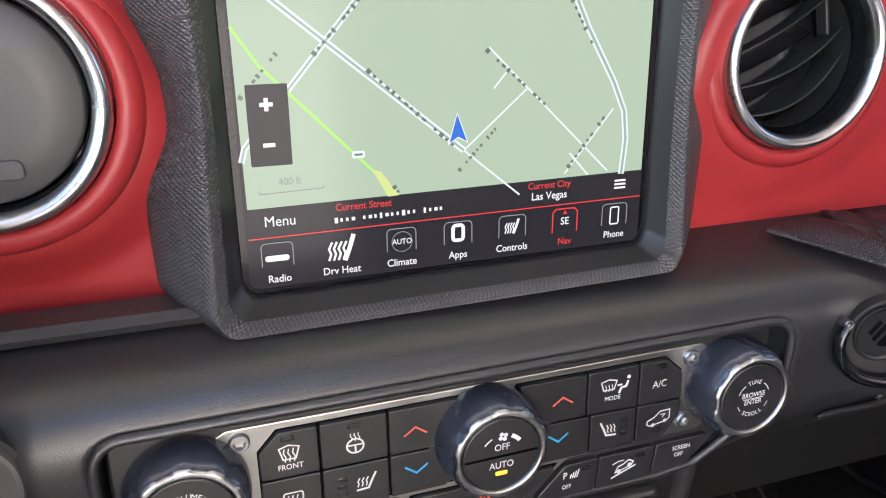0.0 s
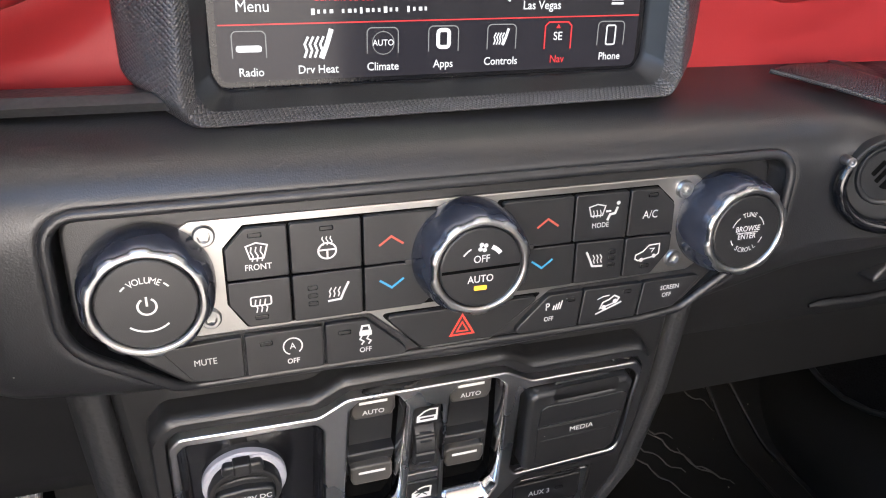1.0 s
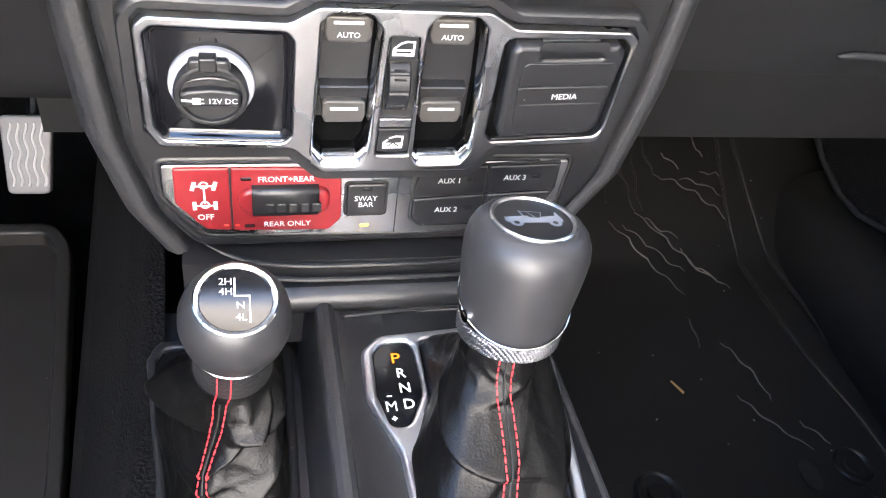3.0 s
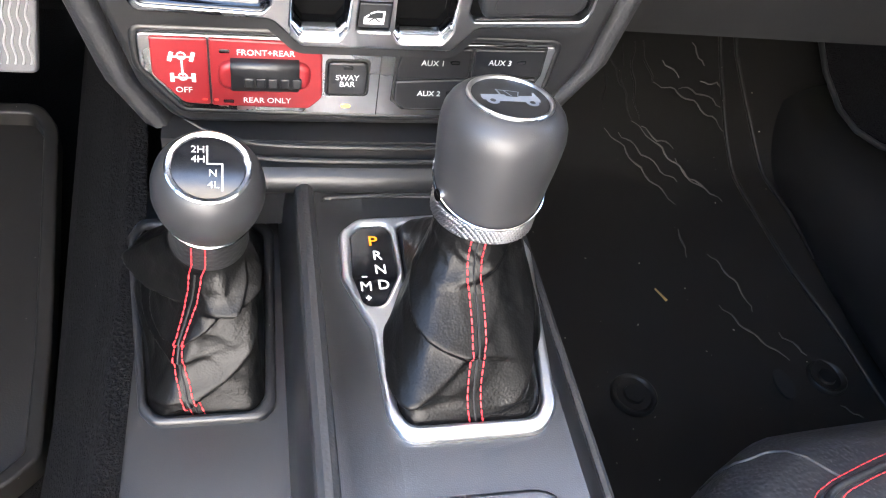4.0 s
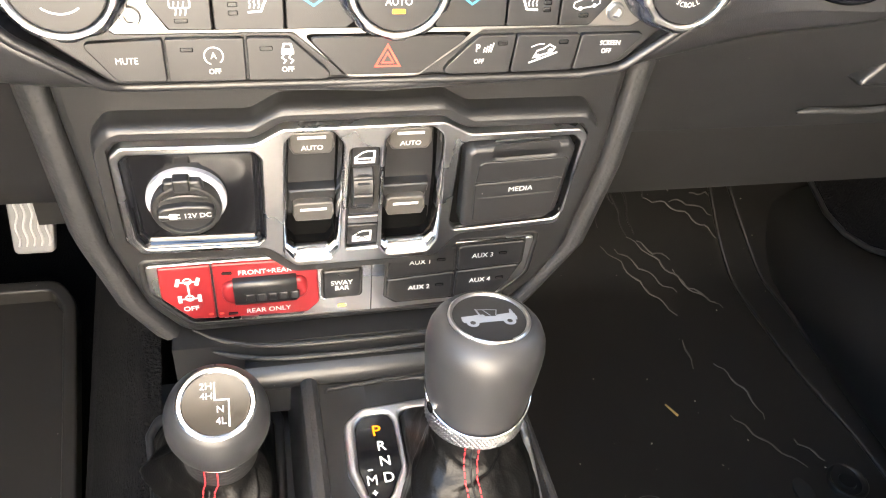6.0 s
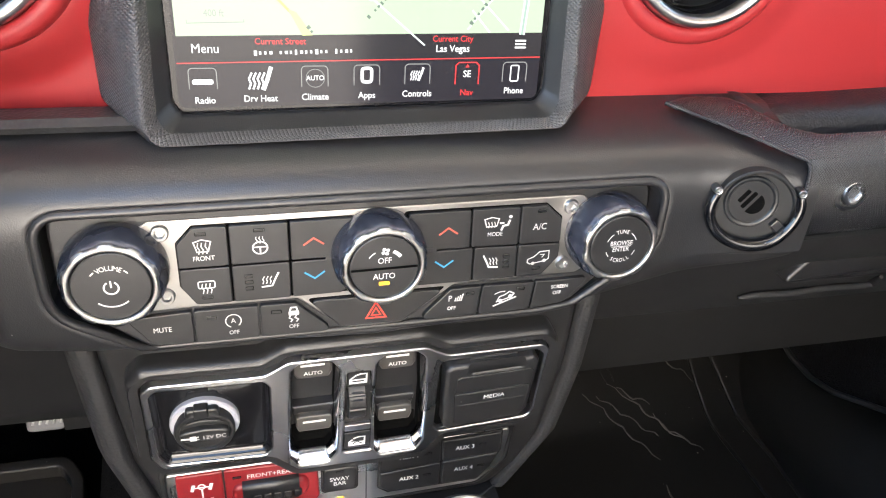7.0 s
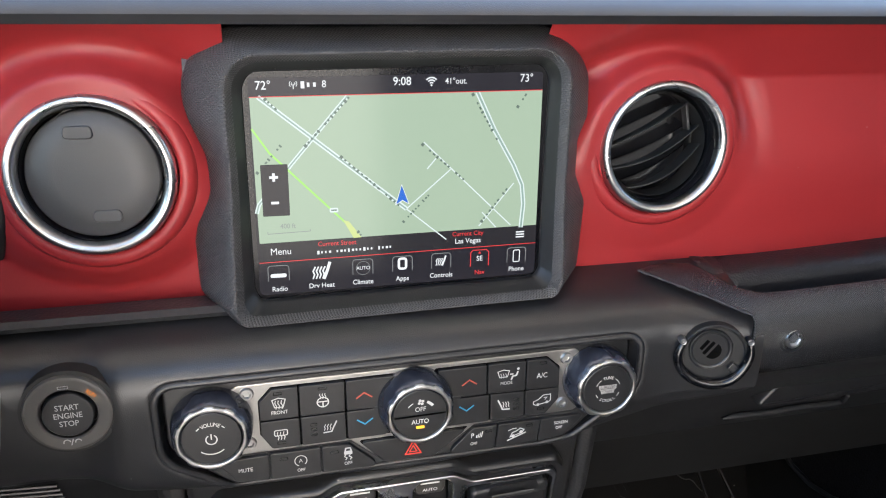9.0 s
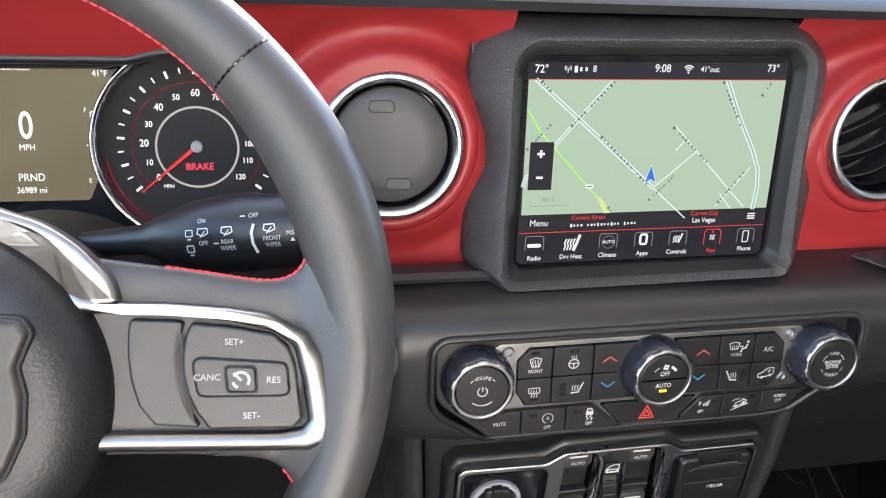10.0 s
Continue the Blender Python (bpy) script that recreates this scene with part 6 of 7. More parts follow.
for ch, x, y in (("R", 3.5, -63.4), ("N", 4.2, -73.7), ("D", 4.6, -84.5), ("M", -4.8, -85.4)):
    words(b, ch, 6.6, x, y, 2.35, bold=0.0 if ch == "M" else 0.1, wide=0.95)
stroke(b, [(-6.4, -78.4), (-3.6, -78.4)], 0.8, 2.35), stroke(b, [(-5.8, -93), (-2.8, -93)], 0.9, 2.35), stroke(b, [(-4.3, -91.4), (-4.3, -94.6)], 0.9, 2.35)
print_on(ind, b, glow("gear_letters", (0.9, 0.9, 0.88), 0.9), "letters")
b = words(bmesh.new(), "P", 7.4, 2.2, -52.7, 2.35, bold=0.4, wide=1.05)
print_on(ind, b, glow("park_letter", (1.0, 0.24, 0.004), 0.9), "park_letter")
bm = slab(bmesh.new(), inset(HOLE, -0.5), -1, 0.8, 0.2)
part("well", bm, KEY, shift_trim)


def wrapped(a):
    return (a + math.pi) % (2 * math.pi) - math.pi


def hang(a, t, a0, t0, slope, bend, amp, length, spread, w=0.05):
    """One hanging fold of leather, in metres: a sharp lower edge along a bent line, which fades upwards."""
    q = wrapped(a - radians(a0))
    d = t - t0 - slope * q - bend * q * q
    return amp * ease(-w, 0.0, d) * math.exp(-max(d, 0) / length) * math.exp(-(q / radians(spread)) ** 2)


def boot(name, base, neck, neck_m, z_base, mat, parent, folds, seed, rough=0.0016, belly=0.004, nr=90, seg=160, waist=0.0):
    """A gathered leather boot from an outline on the console up to a round neck."""
    bm = bmesh.new()
    ps = along(base, seg)
    mid = Vector((sum(q.x for q in ps) / seg * MM, sum(q.y for q in ps) / seg * MM, z_base))
    off = Vector((seed * 3.1, seed * 1.7, 0))

    def place(i, j):
        t = j / (nr - 1)
        a = math.pi + 2 * math.pi * i / seg
        k0 = int(math.floor(i))
        b0 = ps[k0 % seg].lerp(ps[(k0 + 1) % seg], i - k0)
        p0 = Vector((b0.x * MM, b0.y * MM, z_base))
        p1 = neck_m @ Vector((neck * math.cos(a), neck * math.sin(a), 0))
        f = lerp(t, ease(-0.12, 0.86, t), waist)
        p = Vector((lerp(p0.x, p1.x, f), lerp(p0.y, p1.y, f), lerp(p0.z, p1.z, t)))
        c = mid.lerp(neck_m.translation, f)
        out = Vector((p.x - c.x, p.y - c.y, 0)).normalized()
        k = ease(0.0, 0.15, t) * ease(1.0, 0.86, t)
        u = Vector((math.cos(a), math.sin(a), 0))
        low = noise.noise(Vector((1.6 * u.x, 1.6 * u.y, 2.6 * t)) + off)
        fine = noise.noise(Vector((5.0 * u.x, 5.0 * u.y, 9 * t)) + off * 2) + 0.5 * noise.noise(Vector((10 * u.x, 10 * u.y, 17 * t)) + off * 3)
        crease = (1 - abs(noise.noise(Vector((2.2 * math.cos(a + 1.5 * t), 2.2 * math.sin(a + 1.5 * t), 6 * t)) + off * 5))) ** 6
        d = k * (2.2 * rough * low + 0.3 * rough * fine + 0.5 * rough * crease + sum(hang(a, t, *f) for f in folds)) + belly * math.sin(math.pi * t) ** 0.8
        return p + out * d - Vector((0, 0, 0.25 * max(0.0, d - belly)))
    grid(bm, seg, nr, place, True)
    ob = part(name, bm, mat, parent, "gathered black leather boot", smooth=80)
    return ob, place


def seam_line(place, i_base, i_neck, dx, wander=0.0, n=90, last=88):
    """A line that runs up a boot at a steady distance from its seam."""
    out = []
    for j in range(last):
        i = lerp(i_base, i_neck, j / (n - 1)) + wander * math.sin(j / (n - 1) * 9)
        side = (place(i + 1, j) - place(i - 1, j)).normalized()
        up = place(i, min(n - 1, j + 1)) - place(i, max(0, j - 1))
        out.append(place(i, j) + side * dx + side.cross(up).normalized() * 0.0004)
    return out


BOOT_HIDE = leather("boot_leather", (0.0035, 0.0034, 0.0033), 0.33, 900, 0.22)
BOOT_HIDE.node_tree.nodes["Principled BSDF"].inputs["Specular IOR Level"].default_value = 0.17
lever = thing("gear_lever", Matrix.Identity(4), "black gear lever with a leather boot and a dark grip", "gear lever")
AXIS0, AXIS1 = Vector((0.0412, -0.0985, 0.5500)), Vector((0.0432, -0.0918, 0.6065))
up = (AXIS1 - AXIS0).normalized()
right = (Vector((1, 0.0, 0)) - up * up.x).normalized()
fwd = up.cross(right)
LEVER_M = Matrix(((right.x, fwd.x, up.x, AXIS0.x), (right.y, fwd.y, up.y, AXIS0.y), (right.z, fwd.z, up.z, AXIS0.z), (0, 0, 0, 1)))
bt, bplace = boot("boot", inset(HOLE, 0.6), 0.0195, LEVER_M @ pose(0, 0, -0.003), CON_Z + 0.0008, BOOT_HIDE, lever, (
    (214, 0.50, -0.16, 0.03, 0.0065, 0.20, 52, 0.07), (304, 0.42, 0.48, 0.0, 0.0060, 0.14, 44, 0.08), (196, 0.10, 0.15, 0.0, 0.0090, 0.22, 40, 0.10),
    (334, 0.10, -0.25, 0.0, 0.0080, 0.20, 38, 0.10), (262, 0.76, 0.16, 0.1, 0.0022, 0.07, 50, 0.06), (232, 0.24, 0.5, 0.0, 0.0030, 0.09, 30, 0.07)), 3, 0.0015, 0.0005, waist=0.75)
SEAM0 = min(range(160), key=lambda i: (bplace(i, 0) - Vector((0.0372, -0.17, 0.476))).length)
SEAM1 = 160 * (256 - 180) / 360
for dx in (-1, 1):
    part("stitching", stitches(bmesh.new(), seam_line(bplace, SEAM0, SEAM1, dx * 0.0032, -0.9), 0.0030, 0.0009, 0.0005), THREAD, bt, "red line of stitching")
part("seam", tube(bmesh.new(), seam_line(bplace, SEAM0, SEAM1, 0.0, -0.9), 0.0006, 6), VOID, bt)
H = 57.0
GRIP = material("satin_grip", (0.021, 0.021, 0.022), 0.44, grain=1500, bump=0.10, vary=0.10, dust=0.01)
bm = lathe(bmesh.new(), [(23.6, 4), (24.4, 9), (25.6, 17), (26.8, 27), (27.7, 37), (27.9, 43), (27.2, 48), (25.4, 52), (22.8, 54.8), (20.2, 56.2), (18.9, H - 0.6)], 96)
kb = part("grip", bm, GRIP, lever, "satin dark grey grip", LEVER_M, smooth=60)
bm = lathe(bmesh.new(), [(19.3, H - 2.5), (19.1, H), (18.4, H + 0.6), (17.4, H + 0.3), (17.0, H - 0.8)], 80)
part("top_ring", bm, SILVER, kb, "bright ring")
bm = lathe(bmesh.new(), [(17.2, H - 2), (17.2, H - 0.7), (0, H - 0.5)], 64)
disc = part("top_disc", bm, KEY, kb)
b = bmesh.new()
zz = H - 0.3
fill(b, [(-13.2, -1.6), (-13.0, 1.2), (-5.6, 2.0), (-2.4, 2.2), (-1.6, 0.8), (3.0, 0.6), (4.2, 1.6), (10.6, 2.4), (12.4, 2.0), (13.0, -0.8), (12.6, -2.8), (7.4, -3.0), (-5.8, -3.6), (-12.6, -3.0)], zz)
fill(b, [(10.2, 2.2), (12.2, 2.0), (11.6, 5.2), (10.8, 5.2)], zz + 0.01)
stroke(b, [(-4.4, 1.8), (-5.2, 5.8), (0.2, 5.6), (4.6, 5.0), (3.4, 1.2)], 0.5, zz + 0.02), stroke(b, [(-4.2, 2.0), (-5.2, 6.4)], 0.9, zz + 0.03), stroke(b, [(-1.8, 5.4), (0.8, 1.2)], 0.5, zz + 0.02)
for x in (-8.6, 8.8):
    fill(b, circle(x, -3.4, 2.9, 20), zz + 0.04)
print_on(disc, b, material("emblem_silver", (0.22, 0.24, 0.27), 0.4, 0.3), "emblem")
for x in (-8.6, 8.8):
    print_on(disc, fill(bmesh.new(), circle(x, -3.4, 1.3, 14), zz + 0.1), KEY, "emblem_hub")
bm = lathe(bmesh.new(), [(20.5, -4.6), (23.0, -4.2), (23.8, -3.6)] + [(24.2 + 0.05 * k, -3.0 + 0.95 * k) for k in range(8)] + [(24.0, 4.6), (23.4, 5.2)], 216, lambda a, r, z: r * (1 + 0.013 * math.cos(54 * a + math.pi * round((z + 3.0) / 0.95))) if r > 24.1 else r)
part("collar", bm, KNURL, lever, "knurled bright collar", LEVER_M, smooth=60)


def swoop(a):
    """Height of the bright line: low on the side of the driver's elbow, high at both flanks."""
    return 5.4 + 9.5 * (1 - math.cos(a - radians(262)))


bm = bmesh.new()
grid(bm, 120, 5, lambda i, j: ((r := (23.5, 24.3, 24.6, 24.9, 24.9)[j] * MM * (1 + 0.0022 * max(0.0, swoop(2 * math.pi * i / 120) - 5) * (j / 4))) * math.cos(2 * math.pi * i / 120), r * math.sin(2 * math.pi * i / 120), lerp(4.4, 0.2 + swoop(2 * math.pi * i / 120), j / 4) * MM), True)
part("lower_band", bm, BLUING, lever, "dark chrome band", LEVER_M, smooth=60)
bm = bmesh.new()
tube(bm, [(((q := 24.9 * (1 + 0.0022 * max(0.0, swoop(2 * math.pi * i / 120) - 5)) + 0.3) * MM) * math.cos(a := 2 * math.pi * i / 120), q * MM * math.sin(a), swoop(a) * MM) for i in range(120)], 0.0006, 8, True)
part("band_edge", bm, CHROME, lever, "thin bright line", LEVER_M)
bm = bmesh.new()
a = radians(196)
tube(bm, [(23.6 * MM * math.cos(a), 23.6 * MM * math.sin(a), 0.0105), (26.0 * MM * math.cos(a), 26.0 * MM * math.sin(a), 0.0105)], 0.0030, 20)
part("release_button", bm, CHROME, lever, "small bright release button", LEVER_M)

# ---- transfer case lever ----
TRAY_Z = 0.42
tcase = thing("transfer_lever", Matrix.Identity(4), "round-topped black transfer case lever with a leather boot", "lever")
BASE2 = fillet([(-131, 4), (-127, 14), (-63, 14), (-56, 6), (-58, -114), (-63, -122), (-110, -122), (-116.5, -114)], 8, 4)
FRAME2 = fillet([(-137, 6), (-131, 22), (-58, 22), (-49, 10), (-51.5, -119), (-58, -127.5), (-113, -127.5), (-121, -118)], 10, 5)
bm = slab(bmesh.new(), FRAME2, -2, 5.0, 2.6, (inset(BASE2, 0.4),), seg=4)
part("boot_frame", bm, SOFT, tcase, "raised black frame", pose(0, 0, TRAY_Z))
A0, A1 = Vector((-0.0820, -0.0786, 0.5281)), Vector((-0.0801, -0.0905, 0.5651))
up2 = (A1 - A0).normalized()
ri2 = (Vector((1, 0, 0)) - up2 * up2.x).normalized()
fw2 = up2.cross(ri2)
T_M = Matrix(((ri2.x, fw2.x, up2.x, A0.x), (ri2.y, fw2.y, up2.y, A0.y), (ri2.z, fw2.z, up2.z, A0.z), (0, 0, 0, 1)))
bt2, bplace2 = boot("boot", inset(BASE2, 1.2), 0.0190, T_M @ pose(0, 0, -0.026), TRAY_Z + 0.001, BOOT_HIDE, tcase, (
    (254, 0.46, 0.02, 0.26, 0.0085, 0.16, 70, 0.06), (196, 0.72, -0.1, 0.10, 0.0160, 0.13, 36, 0.07), (326, 0.78, 0.1, 0.10, 0.0095, 0.12, 34, 0.07),
    (250, 0.30, 0.06, 0.05, 0.0050, 0.06, 46, 0.05), (316, 0.22, 0.55, 0.0, 0.0055, 0.12, 36, 0.08), (222, 0.10, -0.35, 0.0, 0.0045, 0.14, 34, 0.08), (282, 0.07, 0.3, 0.0, 0.004, 0.1, 30, 0.07)), 7, 0.0013, -0.001, waist=0.2)
SEAM2 = min(range(160), key=lambda i: (bplace2(i, 0) - Vector((-0.0895, -0.12, TRAY_Z))).length)
SEAM3 = 160 * (250 - 180) / 360
bm = lathe(bmesh.new(), [(19.2, -34), (18.8, -18), (18.4, -8), (18.0, 1)], 48)
part("sleeve", bm, LEATHER, tcase, "black leather sleeve", T_M, smooth=60)
for dx in (-1, 1):
    line = seam_line(bplace2, SEAM2, SEAM3, dx * 0.0030, 0.7, last=85)
    line += [T_M @ Vector(((0.0193 - z * 0.02) * math.cos(radians(256 + dx * 9.4)), (0.0193 - z * 0.02) * math.sin(radians(256 + dx * 9.4)), z)) for z in (-0.022, -0.016, -0.010, -0.004, 0.000)]
    part("stitching", stitches(bmesh.new(), line, 0.0030, 0.0009, 0.0005), THREAD, bt2, "red line of stitching")
part("seam", tube(bmesh.new(), seam_line(bplace2, SEAM2, SEAM3, 0.0, 0.7, last=85), 0.0006, 6), VOID, bt2)
bm = lathe(bmesh.new(), [(18.2, 0.5), (19.6, 1.2), (21.4, 5), (23.4, 12), (24.5, 19), (24.3, 25), (22.9, 31), (20.6, 35.2), (18.8, 37.4), (17.8, 38.2)], 80)
kb = part("knob", bm, GRIP, tcase, "satin dark round knob", T_M, smooth=70)
bm = lathe(bmesh.new(), [(18.0, -1.2), (19.4, -1.0), (20.4, 0.2), (20.4, 1.2), (19.6, 2)], 80)
part("knob_collar", bm, CHROME, kb, "thin bright collar")
bm = lathe(bmesh.new(), [(18.0, 37), (17.9, 38.9), (17.1, 39.5), (15.6, 39.3), (15.0, 38.6), (14.9, 37)], 80)
part("top_ring", bm, CHROME, kb, "bright ring")
bm = lathe(bmesh.new(), [(15.1, 37), (15.1, 38.6), (0, 38.9)], 56)
dk = part("top_disc", bm, PIANO, kb, "gloss black disc with the shift pattern")
for ch, x, y in (("2H", -4.4, 8.2), ("4H", -4.2, 3.4), ("N", 1.8, -3.2), ("4L", 2.0, -8.8)):
    print_on(dk, words(bmesh.new(), ch, 3.4, x, y, 39.05, wide=1.0), name="character")
print_on(dk, stroke(bmesh.new(), [(-0.6, 10.2), (-0.6, 1.4), (5.6, 1.4), (5.6, -11.6)], 0.7, 39.05), name="shift_line")
part("knob_split", stroke(bmesh.new(), [(0, 0), (0, 0.0032)], 0.0005, 0, scale=1), VOID, kb, m=pose(0, 0.0189, 0.0375, -38))

# ridges between stack and console, ledge and lid on the console
bm = bmesh.new()
for y, z in ((-0.0015, 0.503), (-0.0055, 0.496)):
    tube(bm, [(lerp(-0.098, 0.098, i / 20), y + 0.01 * (abs(i - 10) / 10) ** 4, z + 0.010 * (abs(i - 10) / 10) ** 5) for i in range(21)], [0.0003, 0.0010] + [0.0016] * 17 + [0.0010, 0.0003], 8)
tube(bm, [(lerp(-0.07, 0.1, i / 20), -0.006 + 0.01 * max(0, i - 16) / 4, 0.484) for i in range(21)], 0.0095, 14)
block(bm, -0.11, 0.0, 0.44, 0.1, 0.03, 0.506)
part("ridge", bm, HARD, console, "ridged black lip under the stack")
bm = slab(bmesh.new(), fillet([(-4, -205), (70, -205), (74, -420), (-2, -420)], [16, 16, 6, 6], 6), -2, 4.2, 2.4, seg=4)
part("console_lid", bm, CONSOLE, console, "soft black lid", pose(0, 0, CON_Z))
bm = bmesh.new()
tube(bm, [(-0.0335, lerp(-0.01, -0.6, i / 30), 0.4815) for i in range(31)], 0.0055, 10)
part("ledge", bm, GRAIN, console, "grained black ledge between levers")
bm = bmesh.new()
tube(bm, [(0.0985, lerp(0.0, -0.6, i / 30), 0.462) for i in range(31)], 0.0028, 8)
part("edge_piping", bm, GRAIN, console)
bm = bmesh.new()
tube(bm, [(-0.027, -0.060, 0.4768), (-0.027, -0.024, 0.4775), (-0.022, -0.017, 0.4778), (0.03, -0.013, 0.4778), (0.088, -0.014, 0.4778)], 0.0014, 8)
part("raised_line", bm, SOFT, console)

# ---- floor mats, carpet, pedal, seat ----
mat_r = thing("floor_mat", Matrix.Identity(4), "black rubber floor mat with pale-streaked winding treads", "floor mat")


def mat_z(x, y):
    return 0.117 + 0.21 * max(0.0, y - 0.03) + 0.75 * max(0.0, y - 0.34) ** 1.1 + 0.05 * ease(0.20, 0.12, x)


bm = bmesh.new()
grid(bm, 60, 70, lambda i, j: ((x := lerp(0.13, 0.74, i / 59)), (y := lerp(-0.3, 0.72, j / 69)), mat_z(x, y)))
part("mat_sheet", bm, RUBBER, mat_r, smooth=80)
rnd = random.Random(5)
# paler, uneven tone for the thin raised treads
PALETREAD = material("pale_tread", (0.075, 0.07, 0.064), 0.55, grain=500, bump=0.2, vary=0.6, stain=90)


def tread(x0, y0, x1, y1, sag, r, mat):
    """A winding ridge of the mat between two places, bowed by sag, with uneven kinks."""
    bm = bmesh.new()
    d = Vector((x1 - x0, y1 - y0))
    n = max(5, int(d.length / 0.006))
    pts = []
    for k in range(n + 1):
        t = k / n
        off = sag * 4 * t * (1 - t) + 0.0022 * math.sin(k * 1.15 + x0 * 90) * (0 < k < n) + rnd.uniform(-0.0008, 0.0008)
        p = Vector((x0, y0)) + d * t + Vector((-d.y, d.x)).normalized() * off
        pts.append((p.x, p.y, mat_z(p.x, p.y) + 0.0012))
    tube(bm, pts, [r * (0.35 + 0.65 * math.sin(math.pi * (k + 0.6) / (n + 1.2))) * rnd.uniform(0.75, 1.2) for k in range(n + 1)], 7)
    part("tread", bm, mat, mat_r)


for row in ((0.375, 0.387, 0.457, 0.293, 0.008), (0.395, 0.383, 0.471, 0.329, 0.002), (0.428, 0.390, 0.472, 0.368, -0.002), (0.414, 0.395, 0.525, 0.298, 0.006), (0.473, 0.357, 0.518, 0.308, -0.004),
            (0.447, 0.434, 0.550, 0.385, 0.007), (0.462, 0.457, 0.485, 0.440, 0.0), (0.483, 0.429, 0.544, 0.411, 0.005), (0.505, 0.475, 0.523, 0.453, 0.0), (0.516, 0.437, 0.545, 0.432, 0.002),
            (0.477, 0.222, 0.510, 0.144, 0.007), (0.469, 0.154, 0.535, 0.082, -0.003), (0.534, 0.116, 0.560, 0.087, 0.0), (0.450, 0.258, 0.447, 0.218, 0.0), (0.577, 0.026, 0.597, 0.009, 0.0)):
    tread(*row, 0.0011, PALETREAD)
for row in ((0.434, 0.475, 0.446, 0.434, -0.002), (0.406, 0.471, 0.415, 0.396, -0.007), (0.386, 0.470, 0.402, 0.429, -0.003), (0.422, 0.474, 0.426, 0.397, -0.006), (0.382, 0.459, 0.376, 0.406, 0.0)):
    tread(*row, 0.0014, RUBBER)
for pts in ([(0.548, 0.60), (0.547, 0.450), (0.550, 0.385), (0.560, 0.310), (0.583, 0.201), (0.614, 0.110), (0.650, -0.05)], [(0.568, 0.60), (0.571, 0.465), (0.595, 0.365), (0.617, 0.275), (0.626, 0.20)]):
    bm = bmesh.new()
    tube(bm, [(x, y, mat_z(x, y) + 0.002) for a, c in zip(pts, pts[1:]) for x, y in [(lerp(a[0], c[0], q / 6), lerp(a[1], c[1], q / 6)) for q in range(6)]], 0.003, 8)
    part("mat_rib", bm, RUBBER, mat_r)
for cx, cy, r in ((0.330, 0.053, 26), (0.574, 0.060, 24)):
    bm = lathe(bmesh.new(), [(r, 0), (r, 4), (r - 2, 6), (r - 5, 5), (r - 7, 2), (r * 0.45, 2), (r * 0.4, 5), (0, 5.5)], 48)
    part("mat_clip", bm, RUBBER, mat_r, "round mat fastener", pose(cx, cy, 0.122), smooth=50)
bm = slab(bmesh.new(), circle(0, 0, 20, 30), 0, 3, 1)
for v in bm.verts:
    v.co.x *= 0.55
part("mat_socket", bm, VOID, mat_r, "dark oval socket", pose(0.515, 0.054, 0.123))
bm = bmesh.new()
tube(bm, [(0.392, 0.176, 0.151), (0.402, 0.160, 0.148)], [0.0010, 0.0015], 8)
solid("dry_leaf", bm, material("dry_leaf_brown", (0.5, 0.33, 0.12), 0.8), "small dry yellow leaf scrap on the rubber mat", "leaf")
crumbs = bmesh.new()
for k in range(30):
    x, y = rnd.uniform(0.18, 0.62), rnd.uniform(-0.05, 0.55)
    tube(crumbs, [(x, y, mat_z(x, y) + 0.0015), (x + rnd.uniform(-0.002, 0.002), y + rnd.uniform(-0.002, 0.002), mat_z(x, y) + 0.0022)], rnd.uniform(0.0003, 0.0008), 5)
solid("crumbs", crumbs, material("pale_crumbs", (0.4, 0.36, 0.3), 0.9), "pale grit scattered on the rubber mat", "grit", "stuff")

mat_l = thing("floor_mat", Matrix.Identity(4), "black rubber tray mat with a raised lip in the driver footwell", "floor mat")
MAT_OUT = fillet([(-740, -40), (-248, -40), (-224, -14), (-227, 79), (-235, 187), (-245, 308), (-263, 336), (-740, 336)], [20, 30, 20, 30, 30, 30, 25, 20], 5)
for nm, bm in (("mat_sheet", slab(bmesh.new(), inset(MAT_OUT, 6), -8, 0, 0.5)), ("mat_lip", slab(bmesh.new(), MAT_OUT, -10, 16, 3, (inset(MAT_OUT, 13),), seg=3))):
    for v in bm.verts:
        v.co.z += 0.184 + 0.22 * max(0, v.co.y)
    part(nm, bm, RUBBER, mat_l, smooth=50)

pedal = thing("accelerator_pedal", panel((-0.282, 0.367, 0.333), (0.0, -0.86, 0.5)) @ Matrix.Scale(1.28, 4), "ridged grey accelerator pedal", "pedal")
bm = slab(bmesh.new(), fillet([(-16, -30), (14, -30), (18.5, 30), (-18.5, 30)], 5), -8, 0, 2, seg=3)
part("pedal_pad", bm, material("pedal_grey", (0.13, 0.13, 0.135), 0.5, grain=900), pedal, "worn grey pad")
for k in range(5):
    bm = bmesh.new()
    x0 = -11 + 5.5 * k
    tube(bm, [((x0 + 1.1 * math.sin(s * 0.9)) * MM, (-24 + s * 3.0) * MM, 0.0004) for s in range(17)], 0.0011, 6)
    part("rib", bm, GREYP, pedal, "pale rubber rib")
bm = bmesh.new()
tube(bm, [(0, 0.01, -0.008), (0, 0.03, -0.03), (0, 0.09, -0.04)], 0.006, 10)
part("pedal_arm", bm, HARD, pedal)

seat = thing("passenger_seat", Matrix.Identity(4), "black perforated leather front seat with red stitching", "seat")


